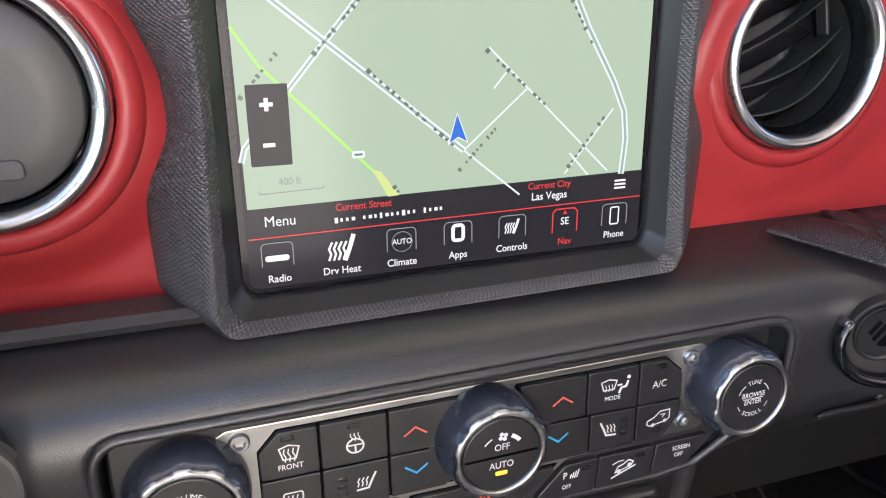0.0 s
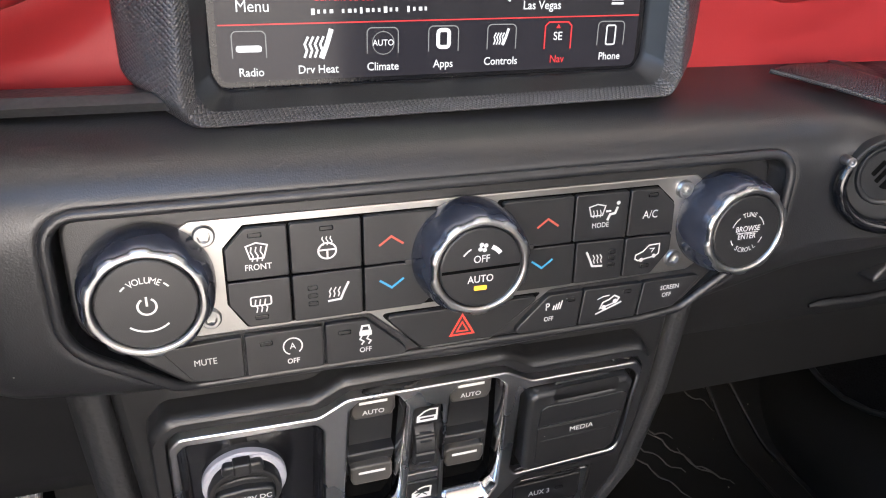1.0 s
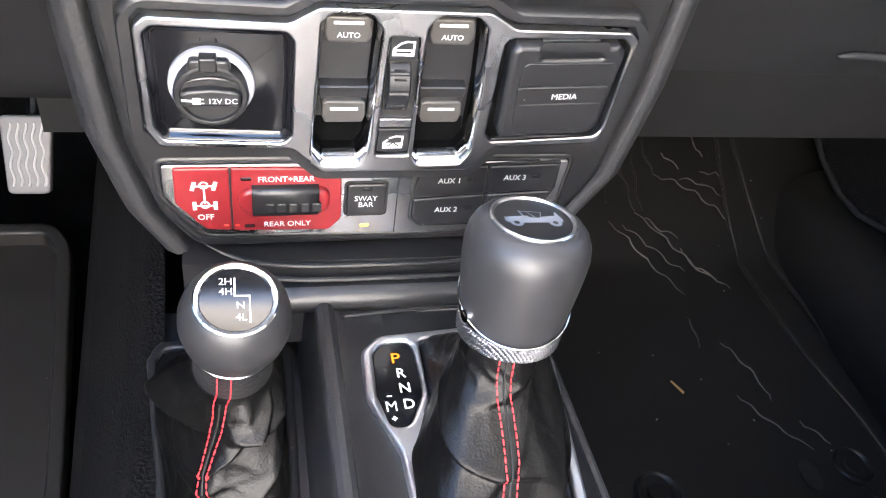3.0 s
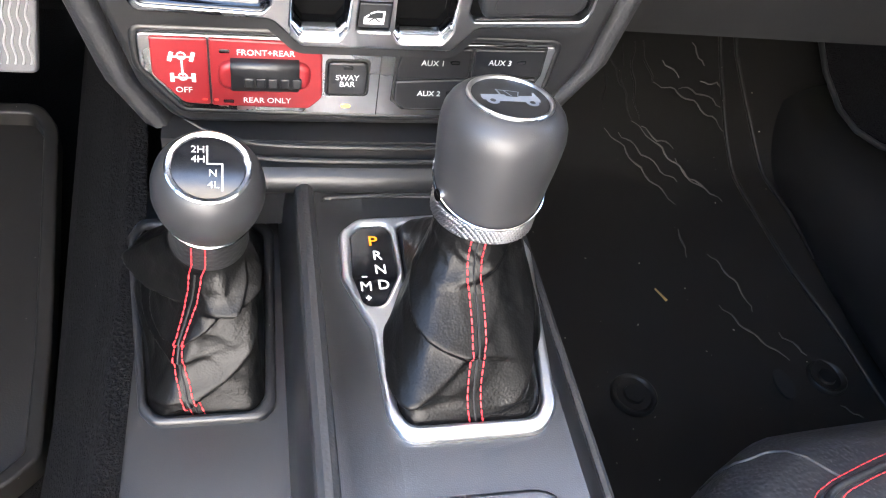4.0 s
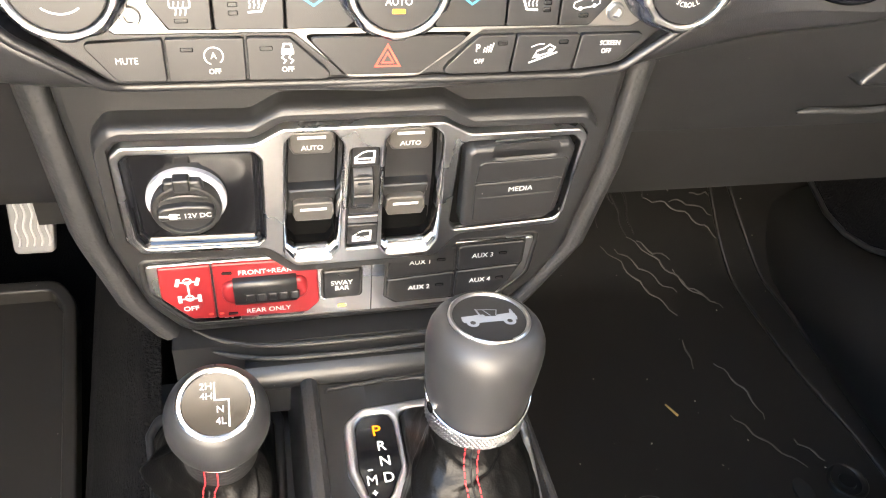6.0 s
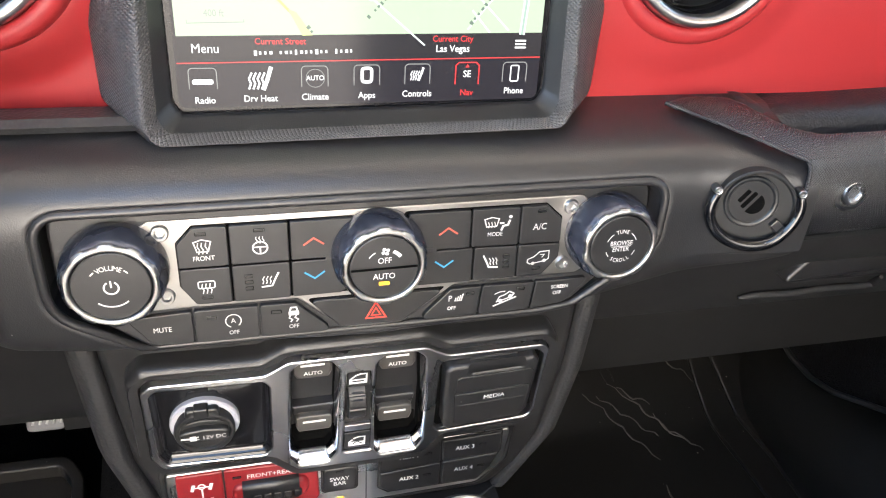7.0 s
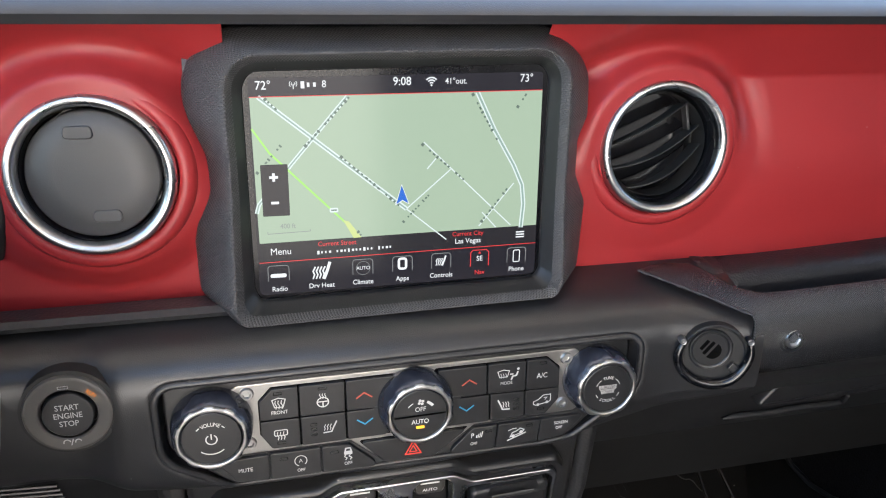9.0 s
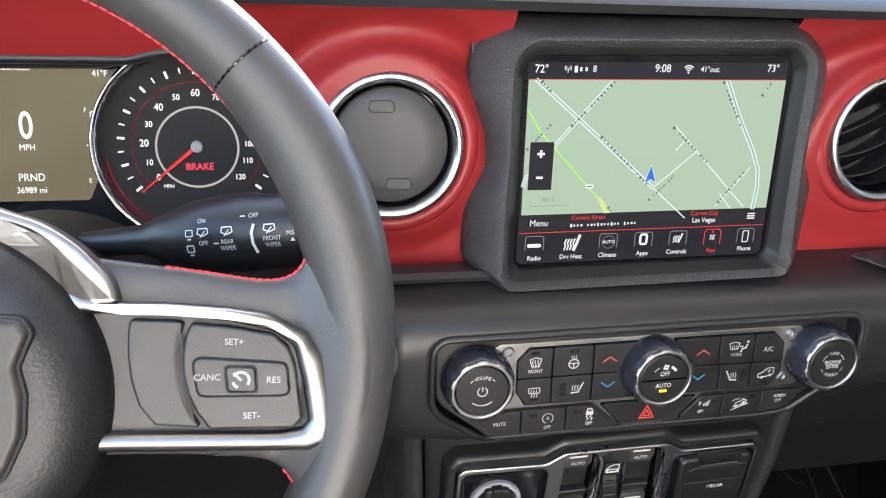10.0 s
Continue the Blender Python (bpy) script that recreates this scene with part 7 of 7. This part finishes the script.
def cushion(i, j, n=50):
    u, v = i / (n - 1), j / 29
    x = lerp(0.155, 0.70, u)
    side = max(0.0, abs(u - 0.5) * 2 - 0.72) / 0.28
    prof = [(-0.175, 0.12), (-0.160, 0.25), (-0.152, 0.36), (-0.157, 0.405), (-0.180, 0.432), (-0.225, 0.445), (-0.45, 0.43), (-0.7, 0.41)]
    t = v * (len(prof) - 1)
    k = min(int(t), len(prof) - 2)
    y, z = (lerp(prof[k][q], prof[k + 1][q], t - k) for q in (0, 1))
    edge = ease(-0.04, 0.17, u) * ease(1.04, 0.86, u)
    return (x, y - 0.05 * (1 - edge) + 0.014 * math.sin(u * math.pi), z - 0.05 * (1 - edge) ** 2 * (1 if z > 0.3 else 0) + 0.012 * side * (v > 0.4))


bm = bmesh.new()
grid(bm, 50, 30, cushion)
cu = part("cushion", bm, leather("seat_leather", (0.022, 0.022, 0.024), 0.34, 420, 0.8), seat, smooth=80)


def on_cushion(knots, n, lift=0.0008):
    """A line over the cushion through (u, v) knots, a little above the leather."""
    out = []
    for p in smooth_line(knots, n):
        i, j = p.x * 49, p.y * 29
        a, c = Vector(cushion(i, int(j))), Vector(cushion(i, int(j) + 1))
        out.append(a.lerp(c, j - int(j)) + Vector((0, lift * 0.6, lift)))
    return out


for knots in ([(0.10, 0.69), (0.125, 0.656), (0.145, 0.651), (0.168, 0.645), (0.203, 0.63), (0.238, 0.617), (0.3, 0.60), (0.4, 0.585), (0.55, 0.58)],
              [(0.135, 0.70), (0.155, 0.681), (0.18, 0.669), (0.221, 0.653), (0.3, 0.632), (0.4, 0.615), (0.55, 0.61)]):
    part("stitching", stitches(bmesh.new(), on_cushion(knots, 90), 0.0040, 0.0012, 0.00045), THREAD, cu, "red line of stitching")
part("piping", tube(bmesh.new(), on_cushion([(0.115, 0.70), (0.138, 0.67), (0.173, 0.656), (0.228, 0.637), (0.3, 0.617), (0.4, 0.60), (0.55, 0.595)], 60, 0.0), 0.0024, 10), LEATHER, cu, "black leather piping", smooth=80)
part("seam", tube(bmesh.new(), on_cushion([(0.09, 0.338), (0.095, 0.418), (0.108, 0.47), (0.13, 0.512), (0.148, 0.584), (0.16, 0.622), (0.17, 0.651)], 40, 0.0), 0.0012, 8), LEATHER, cu, "raised leather seam", smooth=80)
bm = bmesh.new()
block(bm, 0.17, -0.66, 0.41, 0.69, -0.53, 1.16)
bmesh.ops.bevel(bm, geom=bm.edges[:], offset=0.04, segments=4, affect="EDGES")
part("backrest", bm, LEATHER, seat)

# ---- instrument cluster ----
G_M = panel((-0.28, 0.062, 0.863), (0, -0.98, 0.2))
cluster = thing("instrument_cluster", G_M, "instrument cluster with a lit speedometer and a round bezel", "instrument cluster")
bm = slab(bmesh.new(), rect(-190, -58, 66, 54, 14), -14, -6, 1)
part("cluster_face", bm, PIANO, cluster, "gloss black face")
bm = lathe(bmesh.new(), [(63, -6), (62.6, 4), (61, 6.4), (59.4, 6.0), (58.2, 2), (57.4, -4), (56.5, -6)], 96)
part("dial_bezel", bm, CHROME, cluster, "bright round bezel", smooth=60)
bm = lathe(bmesh.new(), [(57.5, -5.9), (0, -5.7)], 72)
dial = part("dial", bm, VOID, cluster, "black dial")
b = bmesh.new()
for v, x, y, s in (("0", -24.6, -20.6, 4.2), ("10", -29.6, -11.2, 3.8), ("20", -32, 0.9, 4.6), ("30", -28.6, 12.6, 3.8), ("40", -22, 23, 4.6), ("50", -11.4, 29.2, 3.8), ("60", 0.3, 32, 4.6), ("70", 12.6, 29.2, 3.8), ("80", 22, 23.2, 4.6), ("90", 29, 12.4, 3.8), ("100", 32, 0, 3.6), ("110", 30.4, -10.6, 3.6), ("120", 25.4, -21, 3.6), ("MPH", -18.6, -26.4, 2.6)):
    words(b, v, s, x, y, -5.2, bold=0.08)
for k in range(25):
    a = radians(217 - k * 254 / 24)
    r0, w = (43.5, 1.5) if k % 2 == 0 else (44.5, 0.8)
    stroke(b, [(r0 * math.cos(a), r0 * math.sin(a)), (48 * math.cos(a), 48 * math.sin(a))], w, -5.2)
part("dial_writing", b, glow("dial_white", (0.95, 0.92, 0.9), 1.35), dial)
b = stroke(bmesh.new(), circle(0, -1.8, 25, 60), 1.4, -5.1, True)
part("inner_ring", b, glow("dial_ring", (0.8, 0.74, 0.66), 0.6), dial)
b = stroke(bmesh.new(), circle(0, -0.5, 39.2, 60, radians(-40), radians(222)), 0.35, -5.15)
stroke(b, circle(0, -0.5, 55.5, 40, radians(190), radians(285)), 0.45, -5.0)
part("red_marks", b, glow("dial_red", (0.8, 0.02, 0.04), 0.6), dial)
part("brake_lamp", words(bmesh.new(), "BRAKE", 4.4, 0.8, -14.2, -5.0, bold=0.15, wide=0.95), glow("brake_red", (1.0, 0.06, 0.10), 1.5), dial, "lit red brake lamp")
b = fill(bmesh.new(), [(-1.2, 0.0), (-35, -29.4), (-34.6, -29.9), (0.2, -2.2)], -3.6)
part("needle", b, glow("needle_red", (1.0, 0.05, 0.04), 0.9), dial, "red needle")
b = lathe(bmesh.new(), [(3.8, -5.5), (3.6, -3.0), (2.6, -2.4), (0, -2.3)], 32, cy=-1.4, cx=-0.4)
part("needle_hub", b, GREYP, dial)
# the tan cabin reflection on this display is put into its glow colour
bm = slab(bmesh.new(), fillet([(-185, -34), (-66, -34), (-60, -20), (-62, 10), (-50, 40), (-56, 49), (-185, 51)], 3), -6.5, -5.6, 0.1)
info = part("info_display", bm, glow("display_reflection", (0.15, 0.125, 0.072), 1.2, 0.2), cluster, "information display with a tan reflection put into its glow")
SHOWN = glow("display_white", (0.95, 0.95, 0.9), 1.5)
for body, size, x, y in (("Speedometer", 3.9, -106, 46.4), ("41°F", 3.9, -55, 43.2), ("MPH", 3.8, -99.6, -1.2), ("PRND", 4.8, -98.6, -19.6), ("36989 mi", 3.8, -99.2, -27.4), ("F", 2.8, -65, 21.4), ("E", 2.8, -65, -22)):
    part("word", words(bmesh.new(), body, size, x, y, -5.4), SHOWN, info)
part("speed_figure", words(bmesh.new(), "0", 17, -99.3, 11.4, -5.4, bold=1.0, wide=0.72), SHOWN, info)
part("fuel_scale", stroke(bmesh.new(), [(-58, 21.6), (-62, 20), (-62.4, -2)], 0.7, -5.4), SHOWN, info)
part("fuel_scale", stroke(bmesh.new(), [(-61.6, -6), (-61, -16), (-57.6, -21)], 0.7, -5.4), SHOWN, info)
part("fuel_mark", fill(bmesh.new(), [(-66, 0), (-62, 1.6), (-60, 0), (-62, -1.6)], -5.4), SHOWN, info)
bm = bmesh.new()
hood = [(-195, 54), (-60, 53), (-30, 58), (10, 64), (45, 56), (66, 30), (70, 0), (68, -60)]
grid(bm, len(hood), 3, lambda i, j: (hood[i][0] * MM * (1 + 0.02 * j), hood[i][1] * MM * (1 + 0.02 * j), (-12, 6, 14)[j] * MM))
tube(bm, [(x * MM, y * MM, 0.006) for x, y in [(-300, 52), (-200, 52), (-100, 51.5), (-50, 52)] + [(64.5 * math.cos(radians(q)), -2 + 64.5 * math.sin(radians(q))) for q in range(118, -62, -6)]], 0.006, 8)
part("hood", bm, HARD, cluster, "black hood round the dials", smooth=60)

# ---- steering column, stalk ----
column = thing("steering_column", Matrix.Identity(4), "black steering column shroud", "steering column")
bm = bmesh.new()
for a, c in (((-0.365, 0.08, 0.77), (-0.365, -0.10, 0.825)),):
    tube(bm, [a, Vector(a).lerp(Vector(c), 0.3), Vector(a).lerp(Vector(c), 0.7), c], [0.05, 0.064, 0.06, 0.05], 28, flat=0.72)
part("shroud", bm, GRAIN, column, smooth=70)
stalk = thing("wiper_stalk", Matrix.Identity(4), "black wiper stalk with white printed symbols", "stalk")
S0, S1 = Vector((-0.300, -0.045, 0.843)), Vector((-0.204, -0.080, 0.861))
bm = bmesh.new()
tube(bm, [S0.lerp(S1, t) for t in (-0.3, 0.04, 0.14, 0.3, 0.45, 0.62, 0.66, 0.92, 1.0)], [0.006, 0.008, 0.012, 0.0175, 0.0195, 0.0198, 0.0188, 0.018, 0.014], 28)
arm = part("stalk_arm", bm, HARD, stalk, smooth=50)
u3 = (S1 - S0).normalized()
z3 = (Vector((0.02, -1, 0.45)) - u3 * Vector((0.02, -1, 0.45)).dot(u3)).normalized()
y3 = z3.cross(u3)
so = S0.lerp(S1, 0.5)
ST_M = Matrix(((u3.x, y3.x, z3.x, so.x), (u3.y, y3.y, z3.y, so.y), (u3.z, y3.z, z3.z, so.z), (0, 0, 0, 1)))
b = bmesh.new()
zs = 19.6
for body, x, y in (("OFF", -2.4, 0.4), ("REAR", 10, 0.4), ("WIPER", 10, -2.6), ("FRONT", 32, 0.8), ("WIPER", 32, -2.2), ("OFF", 23, 12), ("ON", -3, 11), ("MIST", 42, 2.8)):
    words(b, body, 2.2, x, y, zs)
fill(b, [(40.8, -1.0), (43.2, -1.0), (42, 0.8)], zs)
stroke(b, [(3, 0.0), (5.6, 0.0)], 0.6, zs), stroke(b, [(16.6, 12), (19, 12)], 0.6, zs)
for x in (10, -2.4, 31):
    stroke(b, [(x - 2.4, 7.4), (x - 2.8, 5.0), (x, 3.8), (x + 2.8, 5.0), (x + 2.4, 7.4)], 0.55, zs, True), stroke(b, [(x - 1.4, 3.2), (x + 1.2, 6.2)], 0.5, zs)
for y in (4, -3.4):
    stroke(b, rect(-11.4, y, -7.8, y + 3, 0.5), 0.5, zs, True), stroke(b, [(-10.6, y - 1.4), (-8.6, y - 1.4)], 0.7, zs)
stroke(b, [(23.4, 8), (22.2, 4), (22.4, -1), (23.8, -5.6)], 1.4, zs)
bmesh.ops.translate(b, verts=b.verts[:], vec=(-0.004, -0.005, 0))
for v in b.verts:
    r = curve_at([(-0.03, 0.0165), (-0.015, 0.0195), (0.0, 0.0203), (0.012, 0.0203), (0.02, 0.0197), (0.05, 0.0188)], v.co.x)
    v.co.z = math.sqrt(max(r * r - v.co.y ** 2, 1e-6))
ob = part("stalk_print", b, WHITE, arm)
ob.matrix_local = ST_M

# ---- steering wheel ----
W_M = panel((-0.362, -0.145, 0.84), (0, -0.93, 0.36))
wheel = thing("steering_wheel", W_M, "black leather steering wheel with red stitching and silver spoke trim", "steering wheel")
RIM_R, RIM_T = 163.0, 15.6
HUB_Y = -17.0
WHEEL_LEATHER = leather("wheel_leather", (0.045, 0.043, 0.041), 0.40, 900, 0.12)


def rim_at(i, j, ns=28, n=120):
    a, q = 2 * math.pi * i / n, 2 * math.pi * j / (ns - 1)
    fat = 1 + 0.16 * math.exp(-((((a + math.pi) % (2 * math.pi)) - math.pi - 0.35) / 0.35) ** 2) + 0.1 * math.exp(-((a - 2.8) / 0.35) ** 2)
    r = RIM_R + RIM_T * fat * math.cos(q)
    return (r * math.cos(a) * MM, r * math.sin(a) * MM, RIM_T * 1.12 * math.sin(q) * MM)


WEB_TOP = smooth_line([(54, 35), (80, 30.5), (100, 27), (115, 24), (125, 22.4), (133, 22.6), (139.5, 25.6), (143.5, 32), (146, 40), (147.5, 50), (148, 62)], 60)
WEB_LOW = smooth_line([(54, -44), (70, -45), (90, -46.5), (108, -48.5), (120, -50.5), (127, -53), (132, -57), (135.5, -63), (137.5, -70), (138, -78), (137, -88)], 60)


def web(i, q, s):
    """The leather web of a spoke; it swells up into the rim."""
    a, b = WEB_TOP[i], WEB_LOW[i]
    p = a.lerp(b, (1 - math.cos(q)) / 2)
    p.x += 27 * math.sin(q) ** 2 * ease(22, 59, i)
    r = p.length
    front = 6.0 + 11.9 * ease(134, 163, r) - 6.0 * ease(164, 176, r)
    if q > math.pi:
        front = -10 - 4 * ease(140, 163, r)
    lift = abs(math.sin(q)) ** 0.32
    return (s * p.x * MM, p.y * MM, (-3 + (front + 3) * lift) * MM)


bm = bmesh.new()
grid(bm, 120, 28, rim_at, True)
rim = part("rim", bm, WHEEL_LEATHER, wheel, "smooth black leather rim", smooth=80)
for a0 in (42, 138):
    a = radians(a0)
    ring = [((RIM_R + 15.8 * math.cos(q)) * math.cos(a) * MM, (RIM_R + 15.8 * math.cos(q)) * math.sin(a) * MM, 17.6 * math.sin(q) * MM) for q in [2 * math.pi * k / 60 for k in range(60)]]
    part("rim_seam", tube(bmesh.new(), ring, 0.00055, 6, True), VOID, rim, "black seam")
    part("seam_stitching", stitches(bmesh.new(), ring, 0.0020, 0.0016, 0.0008), PIANO, rim, "black cross stitching")
for a0, a1 in ((17, 112), (-72, -27)):
    line = [((RIM_R - 15.9) * math.cos(radians(q)) * MM, (RIM_R - 15.9) * math.sin(radians(q)) * MM, 0.003) for q in range(a0, a1, 2)]
    part("stitching", stitches(bmesh.new(), line, 0.0030, 0.0008, 0.0006), THREAD, rim, "red stitching")
SPOKE = material("spoke_silver", (0.30, 0.29, 0.28), 0.34, 1.0, vary=0.06, grain=900, bump=0.05)
for s in (1, -1):
    def side(pts, radii, seg=5):
        loop = fillet([(s * x, y) for x, y in pts], radii, seg)
        return loop if area2(loop) > 0 else loop[::-1]

    bm = bmesh.new()
    grid(bm, 48, 60, lambda j, i: web(i, 2 * math.pi * j / 48, s), True)
    spoke = part("spoke", bm, WHEEL_LEATHER, wheel, "leather-covered spoke", smooth=80)
    for k0, k1, q in ((8, 52, 0.06), (34, 52, math.pi - 0.06)):
        part("stitching", stitches(bmesh.new(), [Vector(web(k, q, s)) for k in range(k0, k1)], 0.0026, 0.0004, 0.0009), THREAD, spoke, "red stitching")
    BZ = side([(42, 30), (64, 18.6), (74, 16.4), (90, 15.4), (112, 12.6), (128, 9.4), (142, 1), (148.4, -9), (151, -24), (151.6, -37), (149, -44), (141, -46.4), (69, -41), (42, -40)], [1, 6, 6, 10, 10, 10, 8, 8, 8, 4, 4, 4, 4, 1])
    IN = side([(56, 13), (74, 12), (96, 10), (114, 6.8), (129, 2.6), (137, -4), (140, -19), (141.5, -34), (139, -37), (131, -38), (56, -32.6)], [1, 6, 8, 8, 6, 6, 8, 3, 2, 3, 1])
    bm = slab(bmesh.new(), BZ, 0, 14, 4.2, (IN,), seg=5)
    part("spoke_trim", bm, SPOKE, wheel, "bright satin silver spoke trim", smooth=50)
    bm = slab(bmesh.new(), inset(IN, -0.8), 0, 7.6, 0.5)
    plate = part("button_plate", bm, HARD, wheel)
    bm = slab(bmesh.new(), side([(75.4, 10.2), (96.2, 8.4), (93.4, 2), (92.2, -6), (92.4, -14), (94.2, -22), (97.3, -29), (100.6, -34.2), (83, -31.8), (77.4, -24), (74.8, -14), (74, -4), (74.4, 5)], 2.4, 3), 5, 11.2, 1.3, seg=4)
    bm.faces.ensure_lookup_table()
    bmesh.ops.triangulate(bm, faces=[bm.faces[-1]], ngon_method="EAR_CLIP")
    part("paddle_pad", bm, SOFT, plate, smooth=15)
    bm = slab(bmesh.new(), side([(98, 7.6), (114, 5.2), (129.5, 1.4), (135, -4), (137.6, -12), (139.4, -33), (135.6, -36.8), (103.2, -34.8), (98.8, -28), (95.8, -21), (94.2, -13), (94.2, -5), (95.6, 2)], 2.4, 3), 5, 11.8, 1.3, seg=4)
    pad = part("button_pad", bm, SOFT, plate)
    bm = slab(bmesh.new(), side([(97, -5), (134.6, -9.6), (135.6, -24), (99, -22)], [4.5, 4, 4, 4.5]), 10.6, 12.0, 0.4, seg=2)
    part("button_groove", bm, VOID, pad, "dark groove round the bar")
    bm = slab(bmesh.new(), inset(side([(97, -5), (134.6, -9.6), (135.6, -24), (99, -22)], [4.5, 4, 4, 4.5]), 0.5), 11, 12.9, 1.0, seg=3)
    bar = part("button_bar", bm, SOFT, pad)
    bm = slab(bmesh.new(), side([(109.6, -9.2), (122.4, -10.2), (122.8, -21.6), (110.2, -20.6)], 2.4), 12.2, 13.1, 0.3, seg=2)
    part("button_groove", bm, VOID, bar)
    bm = slab(bmesh.new(), side([(110.3, -9.9), (121.8, -10.8), (122.1, -20.9), (110.9, -20.0)], 2.0), 12.4, 13.9, 0.9, seg=3)
    part("centre_button", bm, SOFT, bar)
    if s > 0:
        b = words(bmesh.new(), "SET+", 2.5, 114, -0.8, 11.95, -4, bold=0.1, wide=1.0)
        words(b, "SET-", 2.5, 119.6, -30.4, 11.95, -2, bold=0.1, wide=1.0)
        words(b, "CANC", 2.6, 103.4, -14, 13.05, -3, bold=0.1, wide=1.0)
        words(b, "RES", 2.6, 128.6, -16.6, 13.05, -4, bold=0.1, wide=1.0)
        stroke(b, circle(116.2, -15.6, 3.1, 20, radians(-40), radians(150)), 1.1, 14.05)
        stroke(b, circle(116.2, -15.6, 3.1, 8, radians(190), radians(245)), 1.1, 14.05), stroke(b, [(116.4, -15.8), (113.4, -12.6)], 1.0, 14.05)
        part("button_print", b, GREYP, pad)
bm = lathe(bmesh.new(), [(67, -16), (69, -4), (68.4, 8), (65, 18), (58, 25), (48, 29), (0, 31)], 96, cy=HUB_Y)
hub = part("airbag_cover", bm, leather("airbag_grain", (0.0095, 0.0095, 0.011), 0.42, 900, 0.3), wheel, "grained black airbag cover", smooth=70)
half = [(36, 15), (43, 14), (46, 9), (43, 2), (41, -3), (43, -13), (42, -27), (34, -44)]
CREST = fillet(half + [(-x, y) for x, y in half[::-1]], [5, 3, 3, 3, 4, 5, 8, 8, 8, 8, 5, 4, 3, 3, 3, 5], 4)
part("badge_groove", slab(bmesh.new(), inset(CREST if area2(CREST) > 0 else CREST[::-1], -1.2), 27, 31.4, 0.3), VOID, hub)
# the panel's brownish tone is a warm reflection put into the base colour
part("badge_panel", slab(bmesh.new(), CREST, 28, 33.6, 2.6, seg=4), material("badge_reflection", (0.028, 0.024, 0.021), 0.42, vary=0.08), hub, "centre panel with a brownish reflection put into its colour", smooth=60)
bm = bmesh.new()
tube(bm, [(0.02, -0.072, 0.004), (0.045, -0.11, 0.004), (0.052, -0.15, 0.0)], 0.013, 14)
tube(bm, [(-0.02, -0.072, 0.004), (-0.045, -0.11, 0.004), (-0.052, -0.15, 0.0)], 0.013, 14)
part("lower_spoke", bm, SOFT, wheel)
half = smooth_line([(0, 61.5), (18, 58.6), (32, 53), (46, 47.6), (57, 40), (64, 32.6), (70, 25), (72, 17)], 24)
low = smooth_line([(63, 14), (60, 18), (57, 23.4), (52, 34), (44, 42.4), (33, 47.4), (18, 52), (0, 54)], 24)
band = [p.to_tuple() for p in half + low]
band += [(-x, y) for x, y in band[::-1] if x > 0.01]
part("trim_branch", slab(bmesh.new(), band, 2, 13.4, 2.2, seg=3), SPOKE, wheel, "bright silver band along the hub", smooth=60)
